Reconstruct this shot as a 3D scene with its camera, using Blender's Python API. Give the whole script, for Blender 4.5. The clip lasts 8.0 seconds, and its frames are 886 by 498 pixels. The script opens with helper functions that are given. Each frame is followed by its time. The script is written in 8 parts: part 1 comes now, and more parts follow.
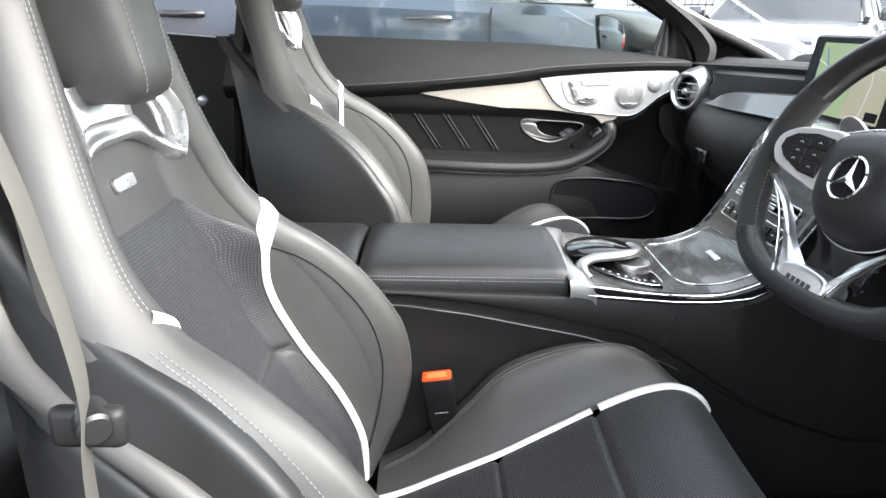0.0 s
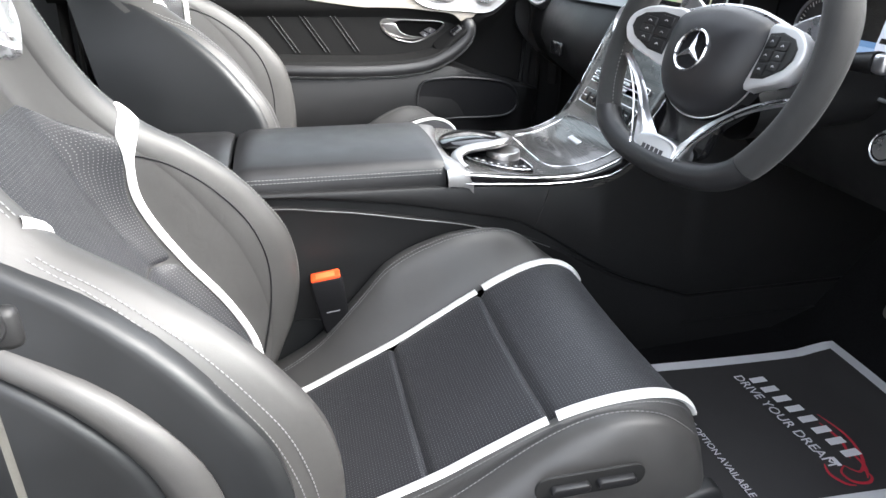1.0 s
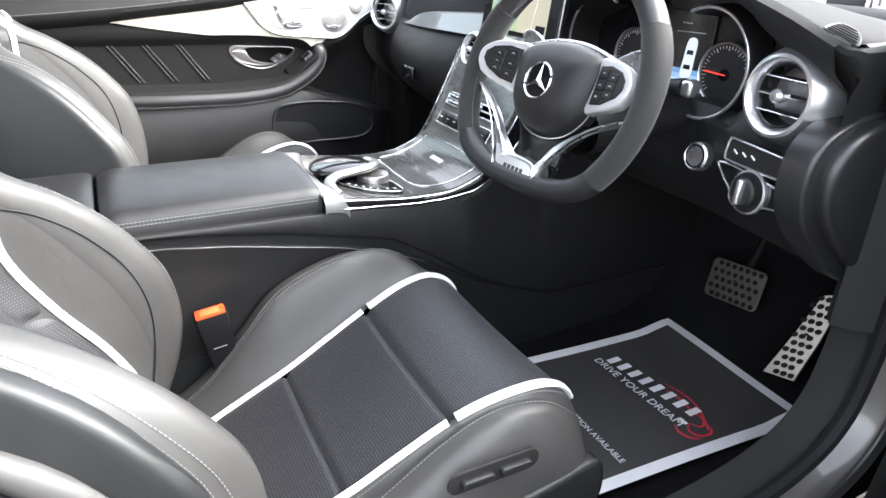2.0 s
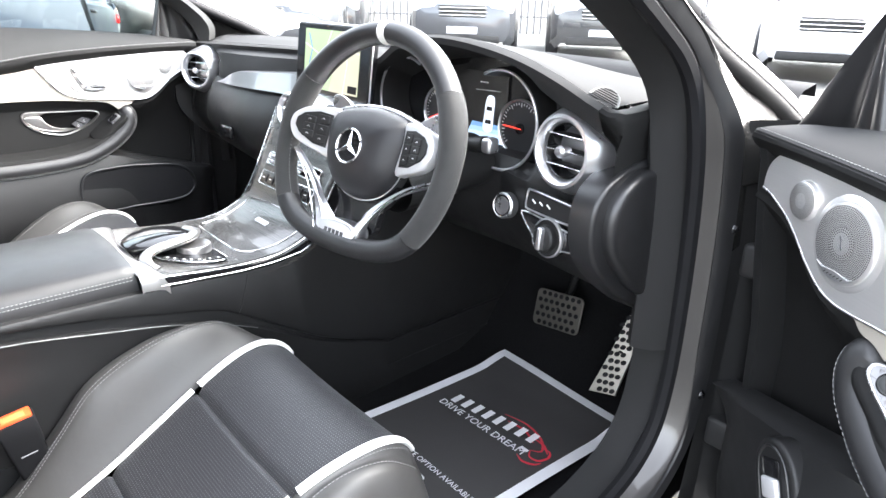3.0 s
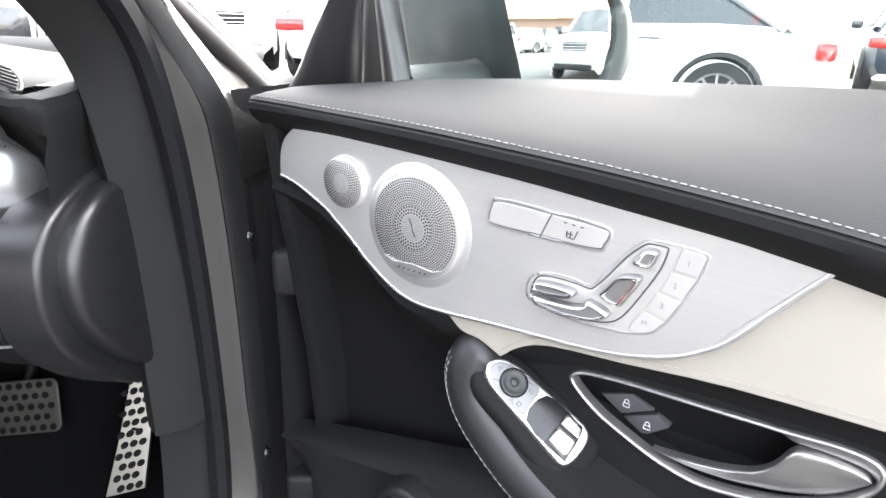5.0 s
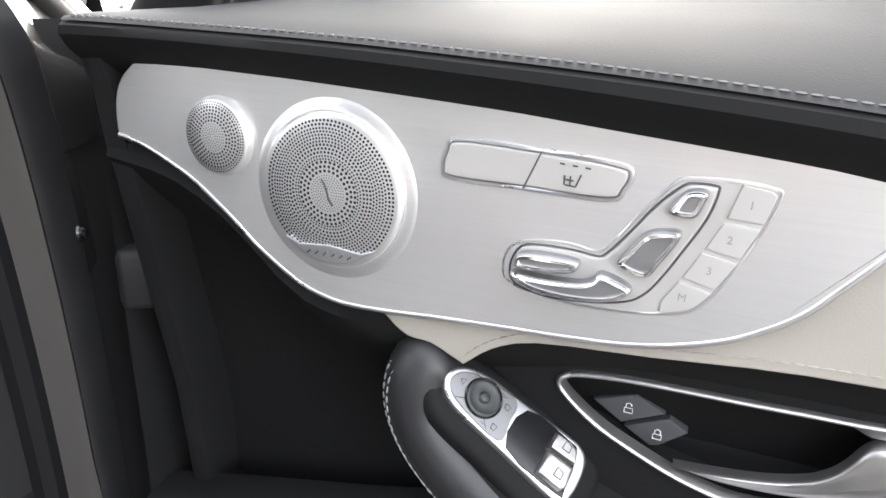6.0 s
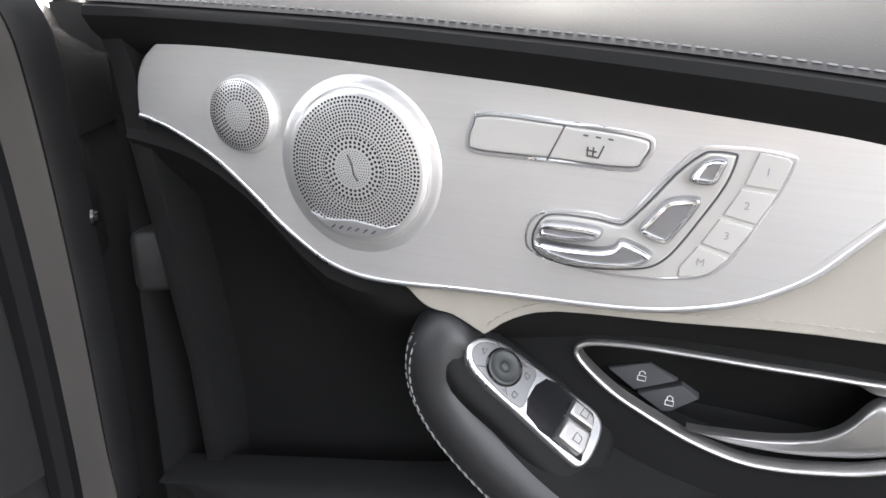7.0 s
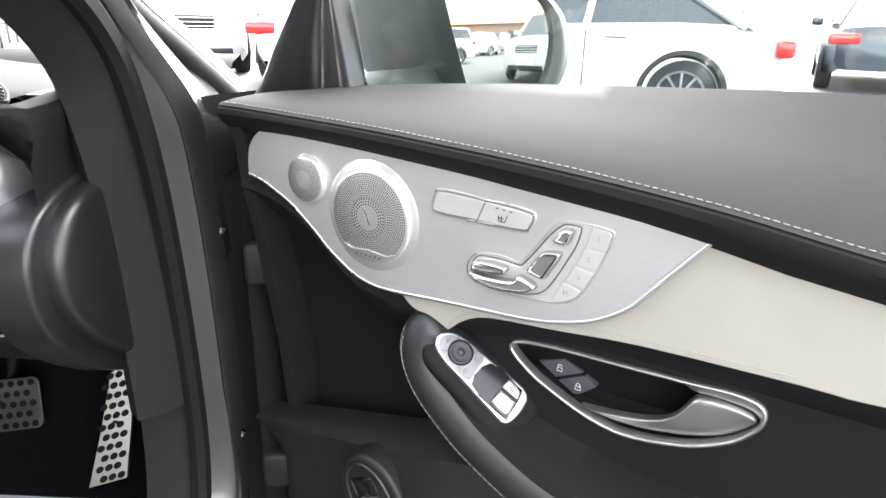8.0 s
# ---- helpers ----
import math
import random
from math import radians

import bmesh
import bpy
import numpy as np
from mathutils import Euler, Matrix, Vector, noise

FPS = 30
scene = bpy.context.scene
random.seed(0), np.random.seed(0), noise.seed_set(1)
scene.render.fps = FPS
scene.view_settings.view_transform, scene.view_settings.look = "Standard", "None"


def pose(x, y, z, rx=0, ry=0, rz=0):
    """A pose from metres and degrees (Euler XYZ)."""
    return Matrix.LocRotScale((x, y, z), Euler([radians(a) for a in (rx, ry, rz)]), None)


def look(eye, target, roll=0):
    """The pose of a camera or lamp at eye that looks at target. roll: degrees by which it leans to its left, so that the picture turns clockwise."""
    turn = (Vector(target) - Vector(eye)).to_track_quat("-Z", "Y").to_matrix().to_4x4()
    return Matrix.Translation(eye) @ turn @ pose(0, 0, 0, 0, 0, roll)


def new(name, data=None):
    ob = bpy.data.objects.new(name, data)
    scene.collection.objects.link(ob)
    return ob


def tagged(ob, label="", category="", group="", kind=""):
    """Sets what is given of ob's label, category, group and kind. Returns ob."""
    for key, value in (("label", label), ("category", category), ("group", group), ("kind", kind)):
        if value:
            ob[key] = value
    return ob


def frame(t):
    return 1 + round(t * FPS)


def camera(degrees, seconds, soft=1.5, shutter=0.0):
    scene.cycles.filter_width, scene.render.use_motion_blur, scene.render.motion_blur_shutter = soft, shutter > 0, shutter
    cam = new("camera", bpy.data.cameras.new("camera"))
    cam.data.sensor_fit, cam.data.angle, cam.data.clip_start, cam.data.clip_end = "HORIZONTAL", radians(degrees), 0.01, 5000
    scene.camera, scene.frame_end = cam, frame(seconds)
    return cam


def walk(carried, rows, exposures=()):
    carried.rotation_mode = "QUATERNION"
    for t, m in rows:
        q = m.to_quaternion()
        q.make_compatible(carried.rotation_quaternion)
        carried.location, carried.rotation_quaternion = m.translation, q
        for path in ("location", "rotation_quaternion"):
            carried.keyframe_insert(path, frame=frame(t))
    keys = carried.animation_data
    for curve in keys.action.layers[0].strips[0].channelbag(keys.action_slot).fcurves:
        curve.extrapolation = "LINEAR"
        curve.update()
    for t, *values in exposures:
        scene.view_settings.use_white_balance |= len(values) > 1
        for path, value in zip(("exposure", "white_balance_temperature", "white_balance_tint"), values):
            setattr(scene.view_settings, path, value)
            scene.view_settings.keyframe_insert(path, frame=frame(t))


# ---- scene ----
cam = camera(68.9, 8.0)
PATH = [
    (0, (1.079, -0.043, 1.031), (-0.809, -0.018, 0.371), 1.1),
    (0.5, (1.093, -0.061, 1.006), (-0.74, 0.094, 0.221), 1.0),
    (1, (1.104, -0.07, 1.001), (-0.64, 0.355, 0.118), 1.1),
    (1.2, (1.112, -0.075, 0.991), (-0.599, 0.463, 0.104), 1.1),
    (2.3, (1.15, -0.139, 1.079), (-0.417, 0.805, 0.271), 1.9),
    (2.5, (1.162, -0.138, 1.1), (-0.378, 0.871, 0.318), 1.6),
    (3, (1.155, -0.099, 1.084), (-0.225, 1.15, 0.35), 1.6),
    (3.3, (1.135, -0.067, 1.077), (-0.09, 1.337, 0.351), 1.8),
    (3.5, (1.124, -0.039, 1.073), (0.039, 1.481, 0.357), 1.7),
    (4, (1.09, 0.019, 1.059), (0.411, 1.763, 0.353), 1.5),
    (4.5, (1.043, 0.066, 1.047), (0.722, 1.912, 0.347), 1.6),
    (5, (1.001, 0.123, 1.022), (1.018, 1.999, 0.329), 1.8),
    (5.2, (1.003, 0.151, 1.0), (1.132, 2.026, 0.317), 1.9),
    (6.3, (0.952, 0.26, 0.956), (1.416, 2.084, 0.282), 2.2),
    (6.5, (0.945, 0.261, 0.954), (1.418, 2.083, 0.281), 2.3),
    (7, (0.947, 0.237, 0.95), (1.421, 2.057, 0.271), 2.1),
    (7.5, (0.978, 0.16, 0.981), (1.383, 1.993, 0.292), 1.7),
    (8, (1.021, 0.063, 1.032), (1.108, 1.938, 0.343), 1.2),
]
EXPOSURE = [(0, 3.34, 6450, 9), (1.2, 3.66, 6400, 10), (2.5, 4.17, 6400, 10), (3.5, 4.7, 6500, 10), (4.2, 4.78, 6550, 10), (5, 4.66, 6650, 10), (6.4, 4.12, 6800, 11), (7.2, 4.12, 6800, 11), (8, 4.4, 6700, 10)]
walk(cam, [(t, look(eye, target, roll)) for t, eye, target, roll in PATH], EXPOSURE)

# ---- light: bright overcast day ----
world = bpy.data.worlds.new("sky")
scene.world = world
world.use_nodes = True
wn = world.node_tree.nodes
wl = world.node_tree.links
sky = wn.new("ShaderNodeTexSky")
sky.sky_type = "NISHITA"
sky.sun_disc = False
sky.sun_elevation = radians(39.3)
sky.sun_rotation = radians(25.5)
sky.dust_density = 4.0
pale = wn.new("ShaderNodeHueSaturation")
pale.inputs["Saturation"].default_value = 0.3
wl.new(sky.outputs[0], pale.inputs["Color"])
wl.new(pale.outputs[0], wn["Background"].inputs[0])
wn["Background"].inputs[1].default_value = 0.15
sun = new("sun", bpy.data.lights.new("sun", "SUN"))
sun.data.energy = 0.45
sun.data.angle = radians(60)
sun.data.color = (1.0, 0.97, 0.93)
sun.matrix_world = look((2.0, 4.2, 3.8), (0, 0, 0))

# ---- small tools ----
def spl(pts, n=8, closed=False):
    """Catmull-Rom curve through points of any dimension."""
    P = [Vector(p) for p in pts]
    if len(P) < 3:
        return P
    out = []
    m = len(P)
    last = m if closed else m - 1
    for i in range(last):
        if closed:
            a, b, c, d = P[i - 1], P[i], P[(i + 1) % m], P[(i + 2) % m]
        else:
            a, b, c, d = P[max(i - 1, 0)], P[i], P[i + 1], P[min(i + 2, m - 1)]
        for k in range(n):
            t = k / n
            out.append(0.5 * (2 * b + (c - a) * t + (2 * a - 5 * b + 4 * c - d) * t * t + (3 * b - a - 3 * c + d) * t ** 3))
    if not closed:
        out.append(P[-1].copy())
    return out


def lut(x, table):
    """Smooth look-up of y at x in rows of (x, y)."""
    xs = [r[0] for r in table]
    if x <= xs[0]:
        return table[0][1]
    if x >= xs[-1]:
        return table[-1][1]
    for i in range(len(xs) - 1):
        if x <= xs[i + 1]:
            h = xs[i + 1] - xs[i]
            t = (x - xs[i]) / h
            def slope(j):
                if j <= 0 or j >= len(xs) - 1:
                    return 0.0 if j > 0 and False else (table[min(j + 1, len(xs) - 1)][1] - table[max(j - 1, 0)][1]) / (xs[min(j + 1, len(xs) - 1)] - xs[max(j - 1, 0)])
                return (table[j + 1][1] - table[j - 1][1]) / (xs[j + 1] - xs[j - 1])
            a, b = table[i][1], table[i + 1][1]
            sa, sb = slope(i) * h, slope(i + 1) * h
            return (2 * t ** 3 - 3 * t * t + 1) * a + (t ** 3 - 2 * t * t + t) * sa + (3 * t * t - 2 * t ** 3) * b + (t ** 3 - t * t) * sb


def smooth01(a, b, x):
    t = min(max((x - a) / (b - a), 0.0), 1.0)
    return t * t * (3 - 2 * t)


def finish(me, material, smooth=True, angle=40):
    me.materials.append(material)
    if smooth:
        me.shade_smooth()
        if angle:
            me.set_sharp_from_angle(angle=radians(angle))
    return me


def part(name, bm, material, parent=None, label="", smooth=True, angle=40, fix=True):
    """Links a bmesh as one mesh object, under a thing or a part."""
    me = bpy.data.meshes.new(name)
    if fix:
        bmesh.ops.remove_doubles(bm, verts=bm.verts[:], dist=1e-6)
        bmesh.ops.recalc_face_normals(bm, faces=bm.faces[:])
    bm.to_mesh(me)
    bm.free()
    finish(me, material, smooth, angle)
    ob = new(name, me)
    if parent:
        ob.parent = parent
    return tagged(ob, label)


def thing(name, label, category, group="", kind="", at=(0, 0, 0)):
    ob = new(name)
    ob.location = at
    ob.empty_display_size = 0.05
    return tagged(ob, label, category, group, kind)


def add_grid(bm, rows, close_u=False, close_v=False, flip=False):
    """Quads between rows of points; gives a UV map in metres."""
    V = [[bm.verts.new(p) for p in r] for r in rows]
    uv = bm.loops.layers.uv.verify()
    nv, nu = len(rows), len(rows[0])
    mid = rows[nv // 2]
    cu = [0.0]
    for i in range(nu):
        cu.append(cu[-1] + (Vector(mid[(i + 1) % nu]) - Vector(mid[i])).length)
    cv = [0.0]
    for j in range(nv):
        cv.append(cv[-1] + (Vector(rows[(j + 1) % nv][nu // 2]) - Vector(rows[j][nu // 2])).length)
    for j in range(nv if close_v else nv - 1):
        for i in range(nu if close_u else nu - 1):
            q = [(j, i), (j, i + 1), (j + 1, i + 1), (j + 1, i)]
            if flip:
                q = q[::-1]
            vs = [V[a % nv][b % nu] for a, b in q]
            if len(set(vs)) < 4:
                continue
            f = bm.faces.new(vs)
            for lp, (a, b) in zip(f.loops, q):
                lp[uv].uv = (cu[b], cv[a])
    return V


def grid_bm(fn, us, vs, **kw):
    bm = bmesh.new()
    add_grid(bm, [[fn(u, v) for u in us] for v in vs], **kw)
    return bm


def span(a, b, n):
    return [a + (b - a) * i / n for i in range(n + 1)]


def ident(a, b, c):
    return Vector((a, b, c))


def area2(pts):
    return 0.5 * sum(pts[i - 1][0] * pts[i][1] - pts[i][0] * pts[i - 1][1] for i in range(len(pts)))


def inset(pts, d):
    """Moves a closed outline inwards by d."""
    n = len(pts)
    s = 1 if area2(pts) > 0 else -1
    out = []
    for i in range(n):
        a, b, c = Vector(pts[i - 1]), Vector(pts[i]), Vector(pts[(i + 1) % n])
        e1, e2 = (b - a).normalized(), (c - b).normalized()
        n1, n2 = Vector((-e1.y, e1.x)), Vector((-e2.y, e2.x))
        m = (n1 + n2)
        m = m.normalized() if m.length > 1e-6 else n1
        k = d / max(m.dot(n1), 0.4)
        out.append(b + m * k * s)
    for _ in range(8):
        clean = True
        for i in range(n):
            j = (i + 1) % n
            if (out[j] - out[i]).dot(Vector(pts[j]) - Vector(pts[i])) < 0:
                mid = (out[i] + out[j]) / 2
                out[i], out[j] = mid, mid.copy()
                clean = False
        if clean:
            break
    return out


def add_plate(bm, pts, lo, hi, mp=ident, bev=0.0015, steps=2, back=True):
    """A slab with a rounded rim: outline in a plane, from height lo to hi, laid by mp(a, b, height)."""
    pts = [Vector(p) for p in pts]
    round_ = sum((pts[i] - pts[i - 1]).length for i in range(len(pts)))
    bev = min(bev, 0.45 * abs(area2(pts)) / round_)
    rings = [(pts, lo)]
    if bev > 0:
        rings.append((pts, hi - bev))
        for k in range(1, steps + 1):
            a = math.pi / 2 * k / steps
            rings.append((inset(pts, bev * (1 - math.cos(a))), hi - bev + bev * math.sin(a)))
        rings.append((inset(pts, bev * 1.35), hi))
    else:
        rings.append((pts, hi))
    V = [[bm.verts.new(mp(p.x, p.y, h)) for p in ps] for ps, h in rings]
    n = len(pts)
    for j in range(len(V) - 1):
        for i in range(n):
            bm.faces.new((V[j][i], V[j][(i + 1) % n], V[j + 1][(i + 1) % n], V[j + 1][i]))
    bm.faces.new(V[-1])
    if back:
        bm.faces.new(V[0][::-1])


def plate(name, pts, lo, hi, material, parent, mp=ident, bev=0.0015, label="", steps=2):
    bm = bmesh.new()
    add_plate(bm, pts, lo, hi, mp, bev, steps)
    return part(name, bm, material, parent, label, angle=50)


def add_tube(bm, path, r, n=8, up=None, flat=1.0, closed=False, caps=True):
    """A round or flattened bar along a path. r: radius or a function of 0..1; flat: height over width, along up."""
    P = [Vector(p) for p in path]
    m = len(P)
    rows = []
    prev = Vector(up) if up else None
    for i, p in enumerate(P):
        if closed:
            t = (P[(i + 1) % m] - P[i - 1]).normalized()
        else:
            t = (P[min(i + 1, m - 1)] - P[max(i - 1, 0)]).normalized()
        if up:
            u = Vector(up) - t * Vector(up).dot(t)
        elif prev is None:
            u = t.orthogonal()
        else:
            u = prev - t * prev.dot(t)
        u.normalize()
        prev = u
        w = t.cross(u)
        rr = r(i / max(m - 1, 1)) if callable(r) else r
        rows.append([p + (w * math.cos(a) + u * flat * math.sin(a)) * rr for a in (2 * math.pi * k / n for k in range(n))])
    V = add_grid(bm, rows, close_u=True, close_v=closed)
    if caps and not closed:
        bm.faces.new(V[0][::-1])
        bm.faces.new(V[-1])


def tube(name, path, r, material, parent, n=8, label="", **kw):
    bm = bmesh.new()
    add_tube(bm, path, r, n, **kw)
    return part(name, bm, material, parent, label, angle=60)


def add_lathe(bm, prof, m, n=48, closed=False):
    """Turns a profile of (radius, height) round the z axis of the pose m."""
    rows = []
    for r, h in prof:
        rows.append([m @ Vector((r * math.cos(a), r * math.sin(a), h)) for a in (2 * math.pi * k / n for k in range(n))])
    V = add_grid(bm, rows, close_u=True, close_v=closed)
    if not closed:
        for ring, r in ((V[0], prof[0][0]), (V[-1], prof[-1][0])):
            if r > 1e-5:
                bm.faces.new(ring)
    bmesh.ops.remove_doubles(bm, verts=bm.verts[:], dist=1e-6)


def lathe(name, prof, m, material, parent, n=48, label="", closed=False):
    bm = bmesh.new()
    add_lathe(bm, prof, m, n, closed)
    return part(name, bm, material, parent, label, angle=35)


def add_box(bm, cx, cy, cz, sx, sy, sz, m=None, bev=0.0):
    geo = bmesh.ops.create_cube(bm, size=1.0)
    vs = geo["verts"]
    for v in vs:
        v.co = Vector((cx + v.co.x * sx, cy + v.co.y * sy, cz + v.co.z * sz))
    if bev > 0:
        es = {e for v in vs for e in v.link_edges}
        r = bmesh.ops.bevel(bm, geom=list(es), offset=bev, segments=2, profile=0.5, affect="EDGES")
        vs = list({v for f in r["faces"] for v in f.verts} | {v for v in vs if v.is_valid})
    if m is not None:
        for v in vs:
            v.co = m @ v.co


def box(name, c, s, material, parent, m=None, bev=0.002, label=""):
    bm = bmesh.new()
    add_box(bm, *c, *s, m, bev)
    return part(name, bm, material, parent, label, angle=50)


def dashes(name, path, material, parent, step=0.0056, length=0.0038, r=0.0006, up=None, label="", side=0.0):
    """A row of stitches along a path, joined into one seam."""
    P = [Vector(p) for p in path]
    d = [0.0]
    for a, b in zip(P, P[1:]):
        d.append(d[-1] + (b - a).length)
    def at(s):
        for i in range(len(P) - 1):
            if s <= d[i + 1]:
                f = (s - d[i]) / max(d[i + 1] - d[i], 1e-9)
                return P[i].lerp(P[i + 1], f)
        return P[-1]
    bm = bmesh.new()
    s = 0.0
    while s + length < d[-1]:
        a, b = at(s), at(s + length)
        t = (b - a).normalized()
        u = t.orthogonal().normalized()
        w = t.cross(u)
        mid = (a + b) / 2
        ring = [[], []]
        tips = [bm.verts.new(a - t * r), bm.verts.new(b + t * r)]
        for k, c in enumerate((a.lerp(b, 0.2), a.lerp(b, 0.8))):
            for j in range(4):
                an = math.pi / 2 * j
                ring[k].append(bm.verts.new(c + (u * math.cos(an) + w * math.sin(an)) * r))
        for j in range(4):
            j2 = (j + 1) % 4
            bm.faces.new((ring[0][j], ring[0][j2], ring[1][j2], ring[1][j]))
            bm.faces.new((tips[0], ring[0][j2], ring[0][j]))
            bm.faces.new((tips[1], ring[1][j], ring[1][j2]))
        s += step
    ob = part(name, bm, material, parent, label, fix=False)
    return ob


def words(name, text, size, m, material, parent, depth=0.0003, align="LEFT"):
    cu = bpy.data.curves.new(name, "FONT")
    cu.body, cu.size, cu.extrude, cu.align_x, cu.resolution_u = text, size, depth, align, 3
    tmp = bpy.data.objects.new(name, cu)
    me = bpy.data.meshes.new_from_object(tmp)
    bpy.data.objects.remove(tmp)
    me.transform(m)
    me.materials.append(material)
    ob = new(name, me)
    if parent:
        ob.parent = parent
    return ob


def rounded(w, h, r, n=5, cx=0.0, cy=0.0):
    out = []
    for sx, sy, a0 in ((1, 1, 0), (-1, 1, 90), (-1, -1, 180), (1, -1, 270)):
        for k in range(n + 1):
            a = radians(a0 + 90 * k / n)
            out.append(Vector((cx + sx * (w / 2 - r) + r * math.cos(a), cy + sy * (h / 2 - r) + r * math.sin(a))))
    return out


def frame_axes(o, ax, ay, az):
    m = Matrix.Identity(4)
    for i, v in enumerate((ax, ay, az)):
        m.col[i] = (*v, 0)
    m.col[3] = (*o, 1)
    return m

# ---- materials ----
def mat(name, color, rough=0.5, metal=0.0, vary=0.15, scale=30.0, bump=0.0, bscale=400.0, coat=0.0, sheen=0.0, spec=0.5, rvary=0.08, emit=0.0, big=4.0, kind="NOISE", coat_rough=0.05, wrinkle=0.0):
    m = bpy.data.materials.new(name)
    m.use_nodes = True
    nt = m.node_tree
    N, L = nt.nodes, nt.links
    b = N["Principled BSDF"]
    b.inputs["Metallic"].default_value = metal
    b.inputs["Specular IOR Level"].default_value = spec
    b.inputs["Coat Weight"].default_value = coat
    b.inputs["Coat Roughness"].default_value = coat_rough
    b.inputs["Sheen Weight"].default_value = sheen
    tc = N.new("ShaderNodeTexCoord")
    n1 = N.new("ShaderNodeTexNoise")
    n1.inputs["Scale"].default_value = scale
    n1.inputs["Detail"].default_value = 6
    n2 = N.new("ShaderNodeTexNoise")
    n2.inputs["Scale"].default_value = big
    n2.inputs["Detail"].default_value = 3
    for n in (n1, n2):
        L.new(tc.outputs["Object"], n.inputs["Vector"])
    add = N.new("ShaderNodeMath")
    add.operation = "ADD"
    L.new(n1.outputs[0], add.inputs[0])
    L.new(n2.outputs[0], add.inputs[1])
    mr = N.new("ShaderNodeMapRange")
    mr.inputs[1].default_value, mr.inputs[2].default_value = 0.6, 1.4
    mr.inputs[3].default_value, mr.inputs[4].default_value = 1 - vary, 1 + vary
    L.new(add.outputs[0], mr.inputs[0])
    mul = N.new("ShaderNodeVectorMath")
    mul.operation = "SCALE"
    mul.inputs[0].default_value = color
    L.new(mr.outputs[0], mul.inputs["Scale"])
    L.new(mul.outputs[0], b.inputs["Base Color"])
    rr = N.new("ShaderNodeMapRange")
    rr.inputs[1].default_value, rr.inputs[2].default_value = 0.6, 1.4
    rr.inputs[3].default_value, rr.inputs[4].default_value = max(rough - rvary, 0.02), rough + rvary
    L.new(add.outputs[0], rr.inputs[0])
    L.new(rr.outputs[0], b.inputs["Roughness"])
    if bump > 0:
        if kind == "CELLS":
            t = N.new("ShaderNodeTexVoronoi")
            t.inputs["Scale"].default_value = bscale
            src = t.outputs["Distance"]
        else:
            t = N.new("ShaderNodeTexNoise")
            t.inputs["Scale"].default_value = bscale
            t.inputs["Detail"].default_value = 4
            src = t.outputs[0]
        L.new(tc.outputs["Object"], t.inputs["Vector"])
        bp = N.new("ShaderNodeBump")
        bp.inputs["Strength"].default_value = bump
        bp.inputs["Distance"].default_value = 0.001
        L.new(src, bp.inputs["Height"])
        L.new(bp.outputs[0], b.inputs["Normal"])
        if wrinkle > 0:
            w = N.new("ShaderNodeTexNoise")
            w.inputs["Scale"].default_value = 26.0
            w.inputs["Detail"].default_value = 5
            w.inputs["Distortion"].default_value = 0.8
            L.new(tc.outputs["Object"], w.inputs["Vector"])
            wb = N.new("ShaderNodeBump")
            wb.inputs["Strength"].default_value = wrinkle
            wb.inputs["Distance"].default_value = 0.006
            L.new(w.outputs[0], wb.inputs["Height"])
            L.new(wb.outputs[0], bp.inputs["Normal"])
    if emit > 0:
        b.inputs["Emission Color"].default_value = (*color, 1)
        b.inputs["Emission Strength"].default_value = emit
    return m


def uv_dots(m, pitch_u, pitch_v, radius, dot_color, depth=0.0, stagger=True, rough=None):
    """Rows of small dots over a material, by the UV map in metres."""
    nt = m.node_tree
    N, L = nt.nodes, nt.links
    b = N["Principled BSDF"]
    tc = N.new("ShaderNodeTexCoord")
    sep = N.new("ShaderNodeSeparateXYZ")
    L.new(tc.outputs["UV"], sep.inputs[0])
    def op(kind, a, c=None):
        n = N.new("ShaderNodeMath")
        n.operation = kind
        for i, v in enumerate((a, c)):
            if v is None:
                continue
            if isinstance(v, (int, float)):
                n.inputs[i].default_value = v
            else:
                L.new(v, n.inputs[i])
        return n.outputs[0]
    v = op("DIVIDE", sep.outputs[1], pitch_v)
    row = op("FLOOR", v)
    u = op("DIVIDE", sep.outputs[0], pitch_u)
    if stagger:
        u = op("ADD", u, op("MULTIPLY", op("MODULO", row, 2.0), 0.5))
    fu = op("SUBTRACT", op("FRACT", u), 0.5)
    fv = op("SUBTRACT", op("FRACT", v), 0.5)
    fu = op("MULTIPLY", fu, pitch_u)
    fv = op("MULTIPLY", fv, pitch_v)
    d = op("SQRT", op("ADD", op("MULTIPLY", fu, fu), op("MULTIPLY", fv, fv)))
    hit = op("LESS_THAN", d, radius)
    old = b.inputs["Base Color"].links[0].from_socket
    mix = N.new("ShaderNodeMix")
    mix.data_type = "RGBA"
    L.new(hit, mix.inputs[0])
    L.new(old, mix.inputs[6])
    mix.inputs[7].default_value = (*dot_color, 1)
    L.new(mix.outputs[2], b.inputs["Base Color"])
    return m


